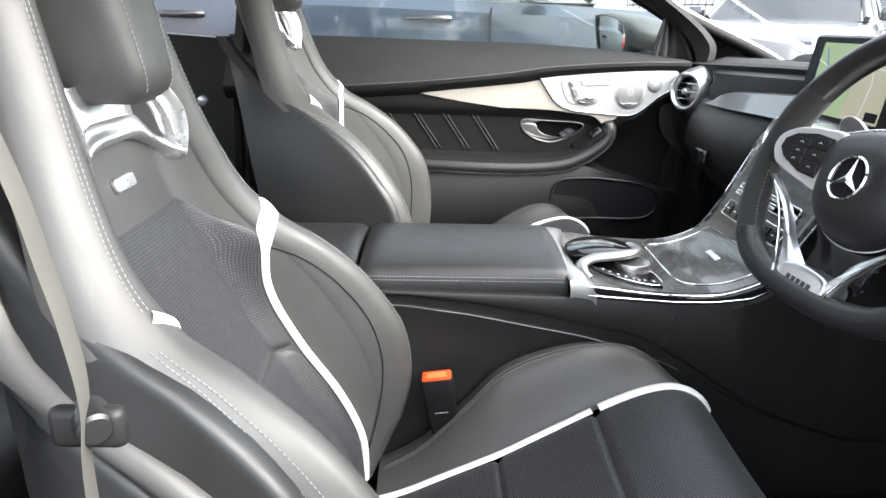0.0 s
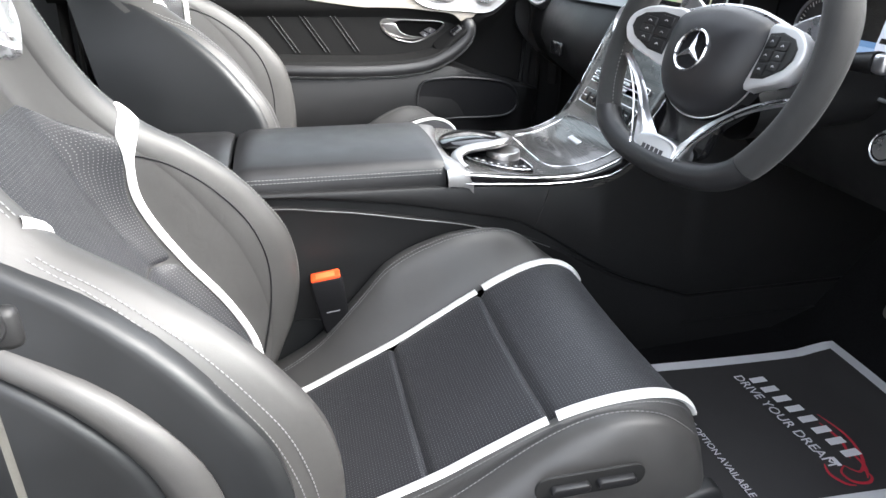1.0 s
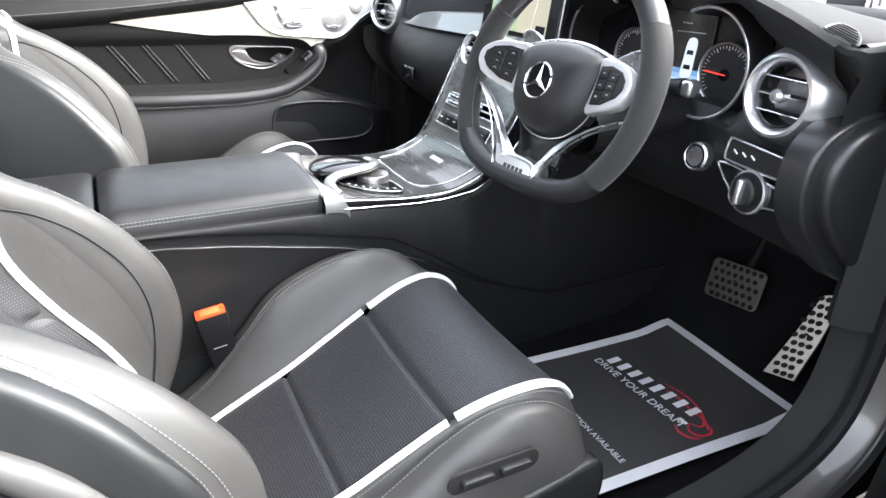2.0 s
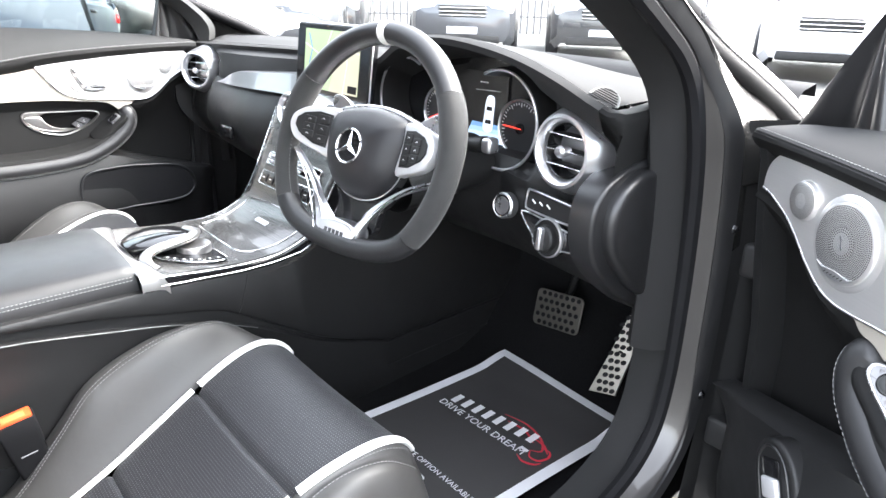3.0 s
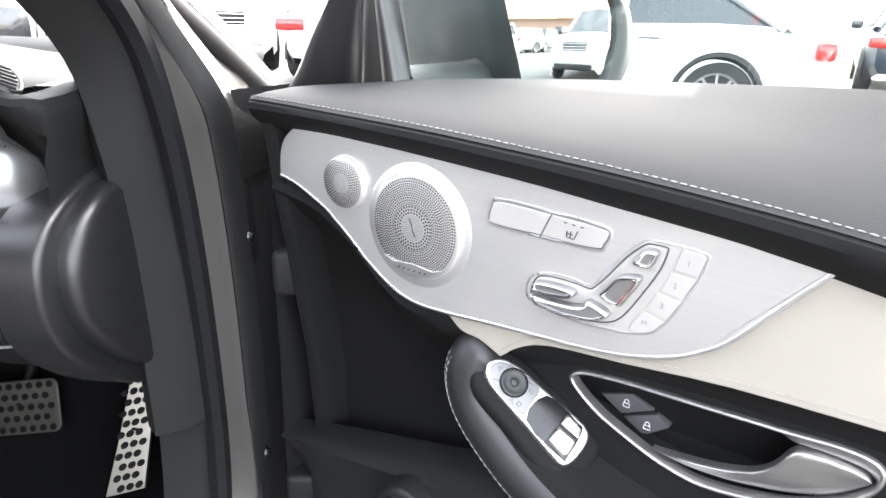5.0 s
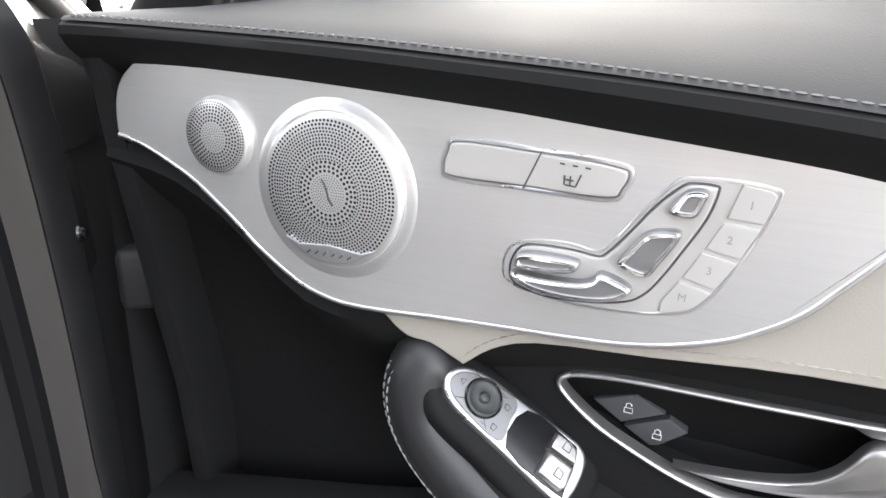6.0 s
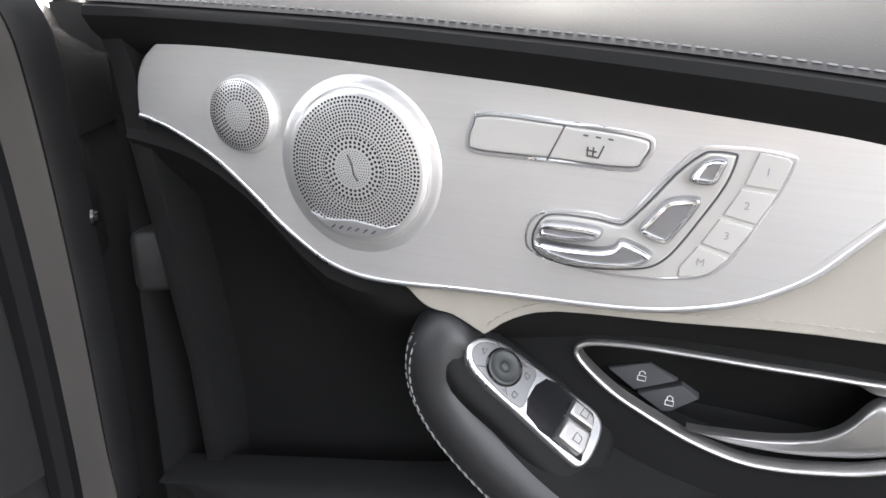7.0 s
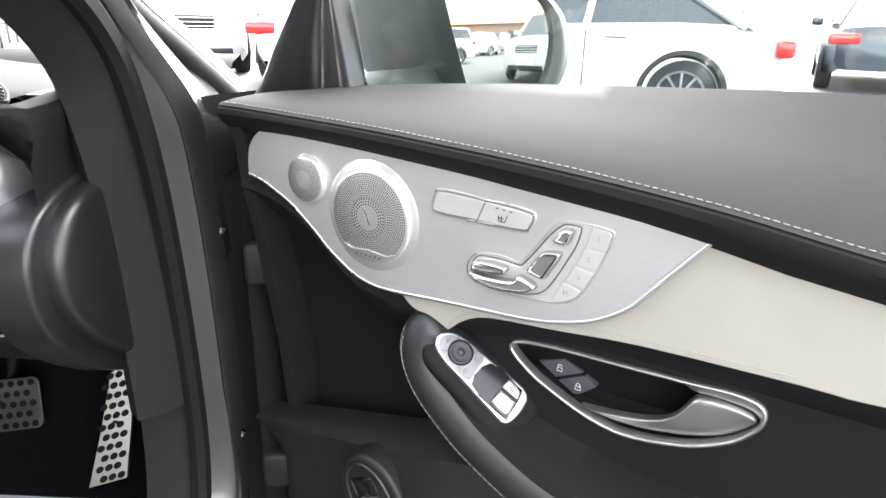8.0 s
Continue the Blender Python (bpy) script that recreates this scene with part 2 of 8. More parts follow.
def brushed(name, color, rough, turn=0.0, metal=0.9):
    """Brushed metal: long fine streaks in tint and gloss along a line turned about z."""
    m = mat(name, color, rough, metal, vary=0.03, scale=8)
    N, L = m.node_tree.nodes, m.node_tree.links
    b = N["Principled BSDF"]
    tc = N.new("ShaderNodeTexCoord")
    rot = N.new("ShaderNodeMapping")
    rot.inputs["Rotation"].default_value = (0.0, 0.0, turn)
    L.new(tc.outputs["Object"], rot.inputs[0])
    last = None
    for fine, share in ((1500.0, 0.6), (260.0, 0.4)):
        mp = N.new("ShaderNodeMapping")
        mp.inputs["Scale"].default_value = (9.0, fine * 0.2, fine)
        t = N.new("ShaderNodeTexNoise")
        t.inputs["Scale"].default_value = 1.0
        t.inputs["Detail"].default_value = 2
        L.new(rot.outputs[0], mp.inputs[0])
        L.new(mp.outputs[0], t.inputs["Vector"])
        k = N.new("ShaderNodeMath")
        k.operation = "MULTIPLY"
        k.inputs[1].default_value = share
        L.new(t.outputs[0], k.inputs[0])
        if last is None:
            last = k.outputs[0]
        else:
            s = N.new("ShaderNodeMath")
            s.operation = "ADD"
            L.new(last, s.inputs[0])
            L.new(k.outputs[0], s.inputs[1])
            last = s.outputs[0]
    tint = N.new("ShaderNodeMapRange")
    tint.inputs[1].default_value, tint.inputs[2].default_value = 0.3, 0.7
    tint.inputs[3].default_value, tint.inputs[4].default_value = 0.96, 1.035
    L.new(last, tint.inputs[0])
    old = b.inputs["Base Color"].links[0].from_socket
    mul = N.new("ShaderNodeVectorMath")
    mul.operation = "SCALE"
    L.new(old, mul.inputs[0])
    L.new(tint.outputs[0], mul.inputs["Scale"])
    L.new(mul.outputs[0], b.inputs["Base Color"])
    gl = N.new("ShaderNodeMapRange")
    gl.inputs[1].default_value, gl.inputs[2].default_value = 0.3, 0.7
    gl.inputs[3].default_value, gl.inputs[4].default_value = rough - 0.03, rough + 0.03
    L.new(last, gl.inputs[0])
    L.new(gl.outputs[0], b.inputs["Roughness"])
    return m


def weave(name):
    """Gloss carbon weave under clear lacquer."""
    m = mat(name, (0.02, 0.019, 0.018), 0.25, 0.0, coat=0.3, vary=0.1, coat_rough=0.03, spec=0.3)
    N, L = m.node_tree.nodes, m.node_tree.links
    tc = N.new("ShaderNodeTexCoord")
    w = N.new("ShaderNodeTexChecker")
    w.inputs["Scale"].default_value = 420
    w.inputs["Color1"].default_value = (0.06, 0.058, 0.055, 1)
    w.inputs["Color2"].default_value = (0.02, 0.02, 0.02, 1)
    mp = N.new("ShaderNodeMapping")
    mp.inputs["Rotation"].default_value = (0.0, 0.0, radians(45))
    L.new(tc.outputs["Object"], mp.inputs[0])
    L.new(mp.outputs[0], w.inputs["Vector"])
    L.new(w.outputs[0], N["Principled BSDF"].inputs["Base Color"])
    return m


def glass(name, color=(1, 1, 1), rough=0.0):
    m = bpy.data.materials.new(name)
    m.use_nodes = True
    N, L = m.node_tree.nodes, m.node_tree.links
    N.remove(N["Principled BSDF"])
    t = N.new("ShaderNodeBsdfTransparent")
    t.inputs[0].default_value = (*color, 1)
    g = N.new("ShaderNodeBsdfGlossy")
    g.inputs["Roughness"].default_value = 0.02
    lw = N.new("ShaderNodeLayerWeight")
    lw.inputs[0].default_value = 0.5
    pw = N.new("ShaderNodeMath")
    pw.operation = "POWER"
    pw.inputs[1].default_value = 4.0
    L.new(lw.outputs["Facing"], pw.inputs[0])
    f = N.new("ShaderNodeMapRange")
    f.inputs[3].default_value, f.inputs[4].default_value = 0.03, 0.6
    L.new(pw.outputs[0], f.inputs[0])
    mx = N.new("ShaderNodeMixShader")
    L.new(f.outputs[0], mx.inputs[0])
    L.new(t.outputs[0], mx.inputs[1])
    L.new(g.outputs[0], mx.inputs[2])
    L.new(mx.outputs[0], N["Material Output"].inputs[0])
    return m


LEATHER = mat("black_leather", (0.012, 0.012, 0.013), 0.46, vary=0.12, scale=25, bump=0.06, bscale=1100, kind="CELLS", spec=0.5)
SEAT_LEATHER = mat("charcoal_seat_leather", (0.042, 0.041, 0.04), 0.47, spec=0.42, vary=0.1, scale=25, bump=0.06, bscale=1300, kind="CELLS", wrinkle=0.09)
# one trim leather in three tones, light and shade put into the colour
LEATHER_SHADED = mat("black_leather_shaded", (0.0088, 0.0088, 0.0089), 0.72, vary=0.12, scale=20, spec=0.11, bump=0.05, bscale=1100, kind="CELLS")
LEATHER_HALF_LIT = mat("black_leather_half_lit", (0.021, 0.021, 0.0213), 0.7, vary=0.12, scale=20, spec=0.12, bump=0.05, bscale=1100, kind="CELLS")
LEATHER_LIT = mat("black_leather_lit", (0.028, 0.028, 0.0285), 0.78, vary=0.12, scale=20, spec=0.06, bump=0.05, bscale=1100, kind="CELLS")
HUB_LEATHER = mat("airbag_leather", (0.012, 0.012, 0.0135), 0.5, vary=0.1, scale=30, bump=0.05, bscale=1100, kind="CELLS", spec=0.4)
LEATHER_SEAM = mat("leather_seam", (0.008, 0.008, 0.009), 0.7)
CLOTH = uv_dots(mat("perforated_seat_cloth", (0.0125, 0.013, 0.016), 0.5, vary=0.15, scale=60, bump=0.3, bscale=1500, spec=0.4, sheen=0.08), 0.0046, 0.0042, 0.0006, (0.13, 0.13, 0.135), stagger=False)
PIPING = mat("white_leather_piping", (0.72, 0.71, 0.69), 0.45, vary=0.06, bump=0.05, bscale=900)
CREAM = mat("cream_leather", (0.29, 0.267, 0.235), 0.5, vary=0.05, bump=0.05, bscale=900, kind="CELLS")
THREAD = mat("grey_thread", (0.18, 0.18, 0.18), 0.85)
THREAD_DARK = mat("dark_grey_thread", (0.19, 0.19, 0.19), 0.85)
PADDLE = mat("satin_grey_paddle", (0.3, 0.3, 0.305), 0.36, 0.8, vary=0.03)
PLATE = mat("satin_switch_plate", (0.2, 0.2, 0.203), 0.4, 0.7, vary=0.04)
SILVER = brushed("brushed_aluminium", (0.74, 0.732, 0.73), 0.34, radians(35.2), 0.82)
SATIN = mat("satin_silver", (0.66, 0.66, 0.68), 0.3, 0.95, vary=0.05)
CHROME = mat("bright_chrome", (0.86, 0.86, 0.88), 0.1, 1.0, vary=0.03, rvary=0.03)
PLASTIC = mat("black_soft_plastic", (0.011, 0.011, 0.0114), 0.5, vary=0.15, scale=40, spec=0.32, bump=0.07, bscale=1400, kind="CELLS")
PLASTIC_SATIN = mat("black_satin_plastic", (0.011, 0.011, 0.0118), 0.34, vary=0.12, scale=40, spec=0.5, bump=0.04, bscale=1400, kind="CELLS")
PLASTIC_GLOSS = mat("black_gloss_plastic", (0.008, 0.008, 0.009), 0.12, vary=0.1)
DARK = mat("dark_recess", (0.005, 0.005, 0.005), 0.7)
SHELL = mat("seat_shell_plastic", (0.009, 0.0098, 0.0106), 0.5, vary=0.12, bump=0.06, bscale=1200)
ALCANTARA = mat("grey_suede", (0.024, 0.024, 0.024), 0.92, vary=0.18, scale=80, bump=0.3, bscale=2200, sheen=0.12, spec=0.2)
CARPET = mat("black_carpet", (0.0085, 0.0085, 0.009), 0.95, vary=0.5, scale=300, bump=0.9, bscale=1500, spec=0.05)
CARBON = weave("gloss_carbon")
RUBBER = mat("black_rubber", (0.006, 0.006, 0.007), 0.7, vary=0.2, spec=0.2)
STEEL = mat("stainless_steel", (0.24, 0.225, 0.2), 0.36, 0.9, vary=0.08)
JAMB = mat("grey_metallic_paint", (0.056, 0.053, 0.051), 0.38, 0.5, vary=0.05, coat=0.6)
SPOKE_SILVER = mat("bright_silver_spoke", (0.58, 0.58, 0.59), 0.36, 0.45, vary=0.04)
SWITCH = mat("silver_painted_switch", (0.45, 0.437, 0.42), 0.42, 0.4, vary=0.03)
MARK = mat("dark_marking", (0.05, 0.05, 0.055), 0.6)
MARK_GREY = mat("grey_marking", (0.22, 0.22, 0.23), 0.6)
MARK_LIGHT = mat("pale_marking", (0.7, 0.7, 0.7), 0.6)
PAPER = mat("black_printed_paper", (0.042, 0.04, 0.04), 0.6, vary=0.1, scale=15, bump=0.15, bscale=90)
PAPER_WHITE = mat("white_printed_paper", (0.72, 0.72, 0.74), 0.6, vary=0.06)
PAPER_RED = mat("red_print", (0.5, 0.03, 0.05), 0.6)
ORANGE = mat("orange_red_plastic", (0.75, 0.07, 0.015), 0.4)
BELT = mat("grey_webbing", (0.07, 0.068, 0.06), 0.75, vary=0.1, bump=0.4, bscale=1200)
GREY_TRIM = mat("pillar_cloth_trim", (0.013, 0.013, 0.0132), 0.8, spec=0.25, vary=0.12, bump=0.15, bscale=1500)
GLASS = glass("clear_glass", (0.96, 0.98, 0.97))
SIDE_GLASS = glass("greenish_side_glass", (0.88, 0.93, 0.92))
PULL = mat("dark_satin_pull", (0.4, 0.39, 0.385), 0.36, 0.92, vary=0.06, scale=60)
PILLAR_GLOSS = mat("glossy_black_pillar_cover", (0.012, 0.012, 0.012), 0.22, vary=0.1, spec=0.6)
HOSE = mat("yellow_hose", (0.6, 0.45, 0.05), 0.5)

HOUSING = mat("grey_mirror_housing", (0.024, 0.026, 0.026), 0.55, vary=0.06)
MIRROR = mat("mirror_glass", (0.55, 0.56, 0.56), 0.02, 1.0, vary=0.0, rvary=0.0)

# ---- ground, yard and parked cars ----
ASPHALT = mat("pale_asphalt", (0.06, 0.06, 0.057), 0.9, vary=0.25, scale=9, big=0.6, bump=0.6, bscale=160)
PAINT_BLUE = mat("blue_car_paint", (0.016, 0.023, 0.036), 0.3, 0.0, vary=0.08, coat=0.4, rvary=0.01)
PAINT_WHITE = mat("white_car_paint", (0.42, 0.42, 0.43), 0.3, 0.0, vary=0.04, coat=0.8, rvary=0.01)
PAINT_BLACK = mat("black_car_paint", (0.02, 0.021, 0.024), 0.25, 0.1, vary=0.08, coat=1.0, rvary=0.01)
PAINT_GREY = mat("grey_car_paint", (0.06, 0.065, 0.075), 0.3, 0.5, vary=0.06, coat=1.0, rvary=0.01)

CAR_GLASS = mat("dark_car_glass", (0.02, 0.024, 0.026), 0.06, 0.0, vary=0.1, spec=0.8)
TYRE = mat("tyre_rubber", (0.015, 0.015, 0.016), 0.85, vary=0.2)
RIM = mat("alloy_rim", (0.35, 0.35, 0.36), 0.35, 0.8)
LAMP = mat("lamp_lens", (0.8, 0.82, 0.85), 0.1, 0.2)
LAMP_RED = mat("red_lamp_lens", (0.5, 0.02, 0.02), 0.15)
BRICK = mat("brown_brick", (0.3, 0.2, 0.15), 0.85, vary=0.25, scale=6)
ROOF_TILE = mat("orange_roof_tile", (0.5, 0.24, 0.12), 0.8, vary=0.2, scale=5)
FENCE = mat("dark_steel_fence", (0.12, 0.12, 0.13), 0.6, 0.3)
LEAF = mat("hedge_leaf", (0.05, 0.11, 0.03), 0.6, vary=0.4, scale=3)

bm = bmesh.new()
add_grid(bm, [[Vector((x, y, 0)) for x in span(-300, 300, 12)] for y in span(-300, 300, 12)])
ground = tagged(part("ground", bm, ASPHALT, None, "grey worn asphalt of a car dealer's yard"), category="ground", kind="structure")


def build_car(name, label, paint, suv=False, at=(0, 0, 0), turn=0.0, group="parked cars"):
    """A parked car: x runs to its right, y to its front."""
    car = thing(name, label, "car", group)
    L, W = (4.75, 1.95) if suv else (4.6, 1.84)
    belt, roof = (1.15, 1.72) if suv else (0.95, 1.42)
    bon = belt - (0.05 if suv else 0.12)
    ys = [-L / 2, -L / 2 + 0.08, -L / 2 + 0.5, -1.3, -0.6, 0.2, 0.9, 1.35, L / 2 - 0.35, L / 2 - 0.06, L / 2]
    half = [0.62, 0.76, 0.88, 0.93, 0.95, 0.95, 0.94, 0.93, 0.88, 0.78, 0.66]
    top = [belt - 0.15, belt - 0.02, belt + 0.02, belt + 0.03, belt + 0.01, belt - 0.01, belt - 0.03, bon, bon - 0.08, bon - 0.2, bon - 0.3]
    rows = []
    for y, h, t in zip(ys, half, top):
        h *= W / 1.9
        low = 0.22 if abs(y) < L / 2 - 0.1 else 0.34
        rows.append([Vector(p) for p in ((-h * 0.9, y, low), (-h, y, low + 0.12), (-h * 1.01, y, (low + t) / 2 + 0.06), (-h * 0.985, y, t - 0.05), (-h * 0.93, y, t), (-h * 0.5, y, t + 0.03), (0, y, t + 0.04), (h * 0.5, y, t + 0.03), (h * 0.93, y, t), (h * 0.985, y, t - 0.05), (h * 1.01, y, (low + t) / 2 + 0.06), (h, y, low + 0.12), (h * 0.9, y, low))])
    bm = bmesh.new()
    V = add_grid(bm, rows)
    bm.faces.new(V[0])
    bm.faces.new(V[-1])
    body = part("body", bm, paint, car, angle=30)
    # cabin: glass box with painted roof and pillars
    cab = [(-1.95 if not suv else -2.2, belt - 0.02, 0.7), (-1.25 if not suv else -1.95, roof - 0.06, 0.58), (-0.5, roof, 0.6), (0.25, roof - 0.02, 0.6), (1.15, belt - 0.03, 0.74)]
    rows = []
    for y, z, h in cab:
        b = belt - 0.02
        rows.append([Vector(p) for p in ((-0.82, y * 1.0, b), (-h - 0.02, y, max(z - 0.05, b)), (-h + 0.1, y, z), (0, y, z + 0.02), (h - 0.1, y, z), (h + 0.02, y, max(z - 0.05, b)), (0.82, y, b))])
    bm = bmesh.new()
    add_grid(bm, rows)
    part("cabin_glass", bm, CAR_GLASS, car, "dark car windows", angle=25)
    rows = []
    for y, z, h in cab[1:4]:
        rows.append([Vector((-h - 0.035, y, z - 0.06)), Vector((-h + 0.09, y, z + 0.008)), Vector((0, y, z + 0.03)), Vector((h - 0.09, y, z + 0.008)), Vector((h + 0.035, y, z - 0.06))])
    bm = bmesh.new()
    add_grid(bm, rows)
    part("roof", bm, paint, car)
    for sg in (-1, 1):
        tube("pillar", [Vector((sg * 0.8, 1.12, belt)), Vector((sg * 0.62, 0.25, roof - 0.05))], 0.035, paint, car, 6)
        tube("pillar", [Vector((sg * 0.81, -0.45, belt)), Vector((sg * 0.63, -0.5, roof - 0.05))], 0.04, paint, car, 6)
        tube("pillar", [Vector((sg * 0.8, cab[0][0] + 0.05, belt)), Vector((sg * 0.6, cab[1][0], roof - 0.08))], 0.06, paint, car, 6)
        box("mirror", (sg * 1.0, 0.85, belt + 0.06), (0.2, 0.12, 0.15), paint, car, bev=0.04)
        for y in (0.35, -0.75):
            tube("door_handle", [Vector((sg * 0.935 * W / 1.9, y - 0.1, belt - 0.1)), Vector((sg * 0.965 * W / 1.9, y - 0.05, belt - 0.1)), Vector((sg * 0.965 * W / 1.9, y + 0.05, belt - 0.1)), Vector((sg * 0.935 * W / 1.9, y + 0.1, belt - 0.1))], 0.016, PLASTIC_GLOSS if paint is PAINT_BLUE else CHROME, car, 6)
            bm = bmesh.new()
            add_tube(bm, [Vector((sg * 0.955 * W / 1.9, y + 0.28, z)) for z in span(0.3, belt - 0.05, 5)], 0.006, 4)
            part("door_gap", bm, DARK, car)
        box("headlight", (sg * 0.66, L / 2 - 0.14, bon - 0.22), (0.42, 0.2, 0.16), LAMP, car, bev=0.05)
        box("tail_light", (sg * 0.66, -L / 2 + 0.06, belt - 0.17), (0.42, 0.16, 0.16), LAMP_RED, car, bev=0.04)
        for y in (1.42, -1.4):
            r = 0.36 if suv else 0.33
            m = Matrix.Translation((sg * (W / 2 - 0.12), y, r)) @ Matrix.Rotation(sg * math.pi / 2, 4, "Y")
            wh = lathe("wheel", [(r * 0.66, -0.1), (r * 0.95, -0.1), (r, -0.07), (r, 0.09), (r * 0.95, 0.12), (r * 0.7, 0.125), (r * 0.68, 0.09)], m, TYRE, car, 40)
            # near-black dish behind the spokes, painted as the shade inside the wheel
            bm = bmesh.new()
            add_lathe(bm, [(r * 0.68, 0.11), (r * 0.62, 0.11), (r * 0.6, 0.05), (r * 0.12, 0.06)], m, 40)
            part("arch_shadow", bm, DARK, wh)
            for k in range(10):
                a = 2 * math.pi * k / 10
                tube("spoke", [m @ Vector((0.03 * math.cos(a), 0.03 * math.sin(a), 0.1)), m @ Vector((r * 0.65 * math.cos(a), r * 0.65 * math.sin(a), 0.11))], 0.016, RIM, wh, 5)
            lathe("rim", [(r * 0.7, 0.1), (r * 0.7, 0.128), (r * 0.64, 0.12), (r * 0.62, 0.1)], m, RIM, wh, 40)
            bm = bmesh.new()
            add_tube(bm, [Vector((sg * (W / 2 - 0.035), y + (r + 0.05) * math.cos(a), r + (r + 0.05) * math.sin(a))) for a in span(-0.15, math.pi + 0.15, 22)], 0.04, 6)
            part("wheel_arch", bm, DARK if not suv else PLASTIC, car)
    box("grille", (0, L / 2 - 0.04, bon - 0.28), (0.82, 0.1, 0.2), DARK, car, bev=0.03)
    for k in range(3):
        box("grille_bar", (0, L / 2 + 0.015, bon - 0.34 + 0.06 * k), (0.8, 0.02, 0.015), CHROME, car, bev=0.004)
    box("lower_intake", (0, L / 2 - 0.04, 0.38), (1.3, 0.1, 0.14), DARK, car, bev=0.03)
    for sg in (-1, 1):
        box("side_intake", (sg * 0.62, L / 2 - 0.13, 0.5), (0.3, 0.12, 0.2), DARK, car, bev=0.03)
        box("intake_bar", (sg * 0.62, L / 2 - 0.06, 0.5), (0.26, 0.02, 0.02), PLASTIC, car, bev=0.004)
    box("number_plate", (0, L / 2 + 0.02, 0.52), (0.52, 0.02, 0.11), PAPER_WHITE, car, bev=0.004)
    car.matrix_world = pose(*at, 0, 0, turn)
    return car


build_car("parked_saloon", "dark blue car parked alongside", PAINT_BLUE, True, at=(-2.95, -0.44, 0), turn=0)
row = [
    ("parked_suv", "dark grey off-road car facing the windscreen", PAINT_GREY, True, (-7.4, 4.4, 0), 235),
    ("parked_suv", "black off-road car facing the windscreen", PAINT_BLACK, True, (-10.4, 7.0, 0), 232),
    ("parked_suv", "dark grey off-road car facing the windscreen", PAINT_GREY, True, (-9.0, 9.6, 0), 224),
    ("parked_suv", "black off-road car facing the windscreen", PAINT_BLACK, True, (-7.3, 11.6, 0), 220),
    ("parked_suv", "white off-road car in the facing row", PAINT_WHITE, True, (-3.24, 12.6, 0), 200.7),
    ("parked_saloon", "white saloon car seen from behind", PAINT_WHITE, False, (-0.25, 11.7, 0), -5),
    ("parked_suv", "grey off-road car at the yard's far side", PAINT_GREY, True, (-1.6, 19.5, 0), 190),
    ("parked_saloon", "white saloon car parked beyond the open door", PAINT_WHITE, False, (2.6, 7.6, 0), 66),
    ("parked_saloon", "blue car seen from behind", PAINT_BLUE, False, (9.0, 11.4, 0), -30),
    ("parked_suv", "white car beside the blue car", PAINT_WHITE, True, (6.0, 12.0, 0), 150),
    ("parked_suv", "white off-road car across the yard", PAINT_WHITE, True, (16.0, -7.8, 0), 150),
    ("parked_suv", "grey off-road car across the yard", PAINT_GREY, True, (30.0, -8.0, 0), 100),
    ("parked_suv", "white off-road car across the yard", PAINT_WHITE, True, (26.0, -9.2, 0), 130),
    ("parked_suv", "white off-road car parked behind the open door", PAINT_WHITE, True, (11.5, -0.3, 0), 100),
]
for nm, lb, pt, sv, at, tn in row:
    build_car(nm, lb, pt, sv, at, tn)

# steel fence beyond the cars
fence = thing("steel_fence", "tall grey steel palisade fence behind the parked cars", "fence")
for k in range(90):
    a = bpy.data.objects.new("post", bpy.data.meshes["fence_post"]) if "fence_post" in bpy.data.meshes else None
    if a is None:
        bm = bmesh.new()
        add_box(bm, 0, 0, 1.05, 0.07, 0.03, 2.1, None, 0.008)
        me = bpy.data.meshes.new("fence_post")
        bm.to_mesh(me)
        bm.free()
        me.materials.append(FENCE)
        a = bpy.data.objects.new("post", me)
    scene.collection.objects.link(a)
    a.parent = fence
    a.location = (-21.0 + 0.13 * k, 6.0 + 0.16 * k, 0)
for z in (0.5, 1.7):
    tube("rail", [Vector((-21.0, 6.05, z)), Vector((-9.3, 20.45, z))], 0.03, FENCE, fence, 6)

hose = thing("garden_hose", "yellow hose lying across the asphalt", "hose")
tube("hose_tube", spl([(6.2, -4.2, 0.012), (6.8, -3.0, 0.012), (7.6, -2.2, 0.012), (8.0, -1.2, 0.012), (8.8, 0.2, 0.012)], 6), 0.014, HOSE, hose, 8)

# low buildings behind
def build_house(label, at, turn, w=10.0, d=7.0, h=3.2):
    house = thing("low_building", label, "building")
    bm = bmesh.new()
    add_box(bm, 0, 0, h / 2, w, d, h)
    part("wall", bm, BRICK, house, smooth=False)
    bm = bmesh.new()
    add_plate(bm, [(-d / 2 - 0.4, h), (d / 2 + 0.4, h), (0, h + 2.0)], -w / 2 - 0.3, w / 2 + 0.3, lambda a, b, c: Vector((c, a, b)), 0, 1)
    part("roof", bm, ROOF_TILE, house, "orange tiled pitched roof", smooth=False)
    for k in range(4):
        for s in (-1, 1):
            box("window", (-w * 0.36 + k * w * 0.24, s * (d / 2 + 0.01), 1.7), (1.2, 0.06, 1.2), CAR_GLASS, house)
    house.matrix_world = pose(*at, 0, 0, turn)
    return house


build_house("low brick building with an orange tiled roof", (46.0, -15.5, 0), 70, 40)
build_house("low brick building with an orange tiled roof", (-20, -42, 0), -8, 20)
build_house("dark low building beyond the yard", (34, 36, 0), 40, 30, 8, 4.0)

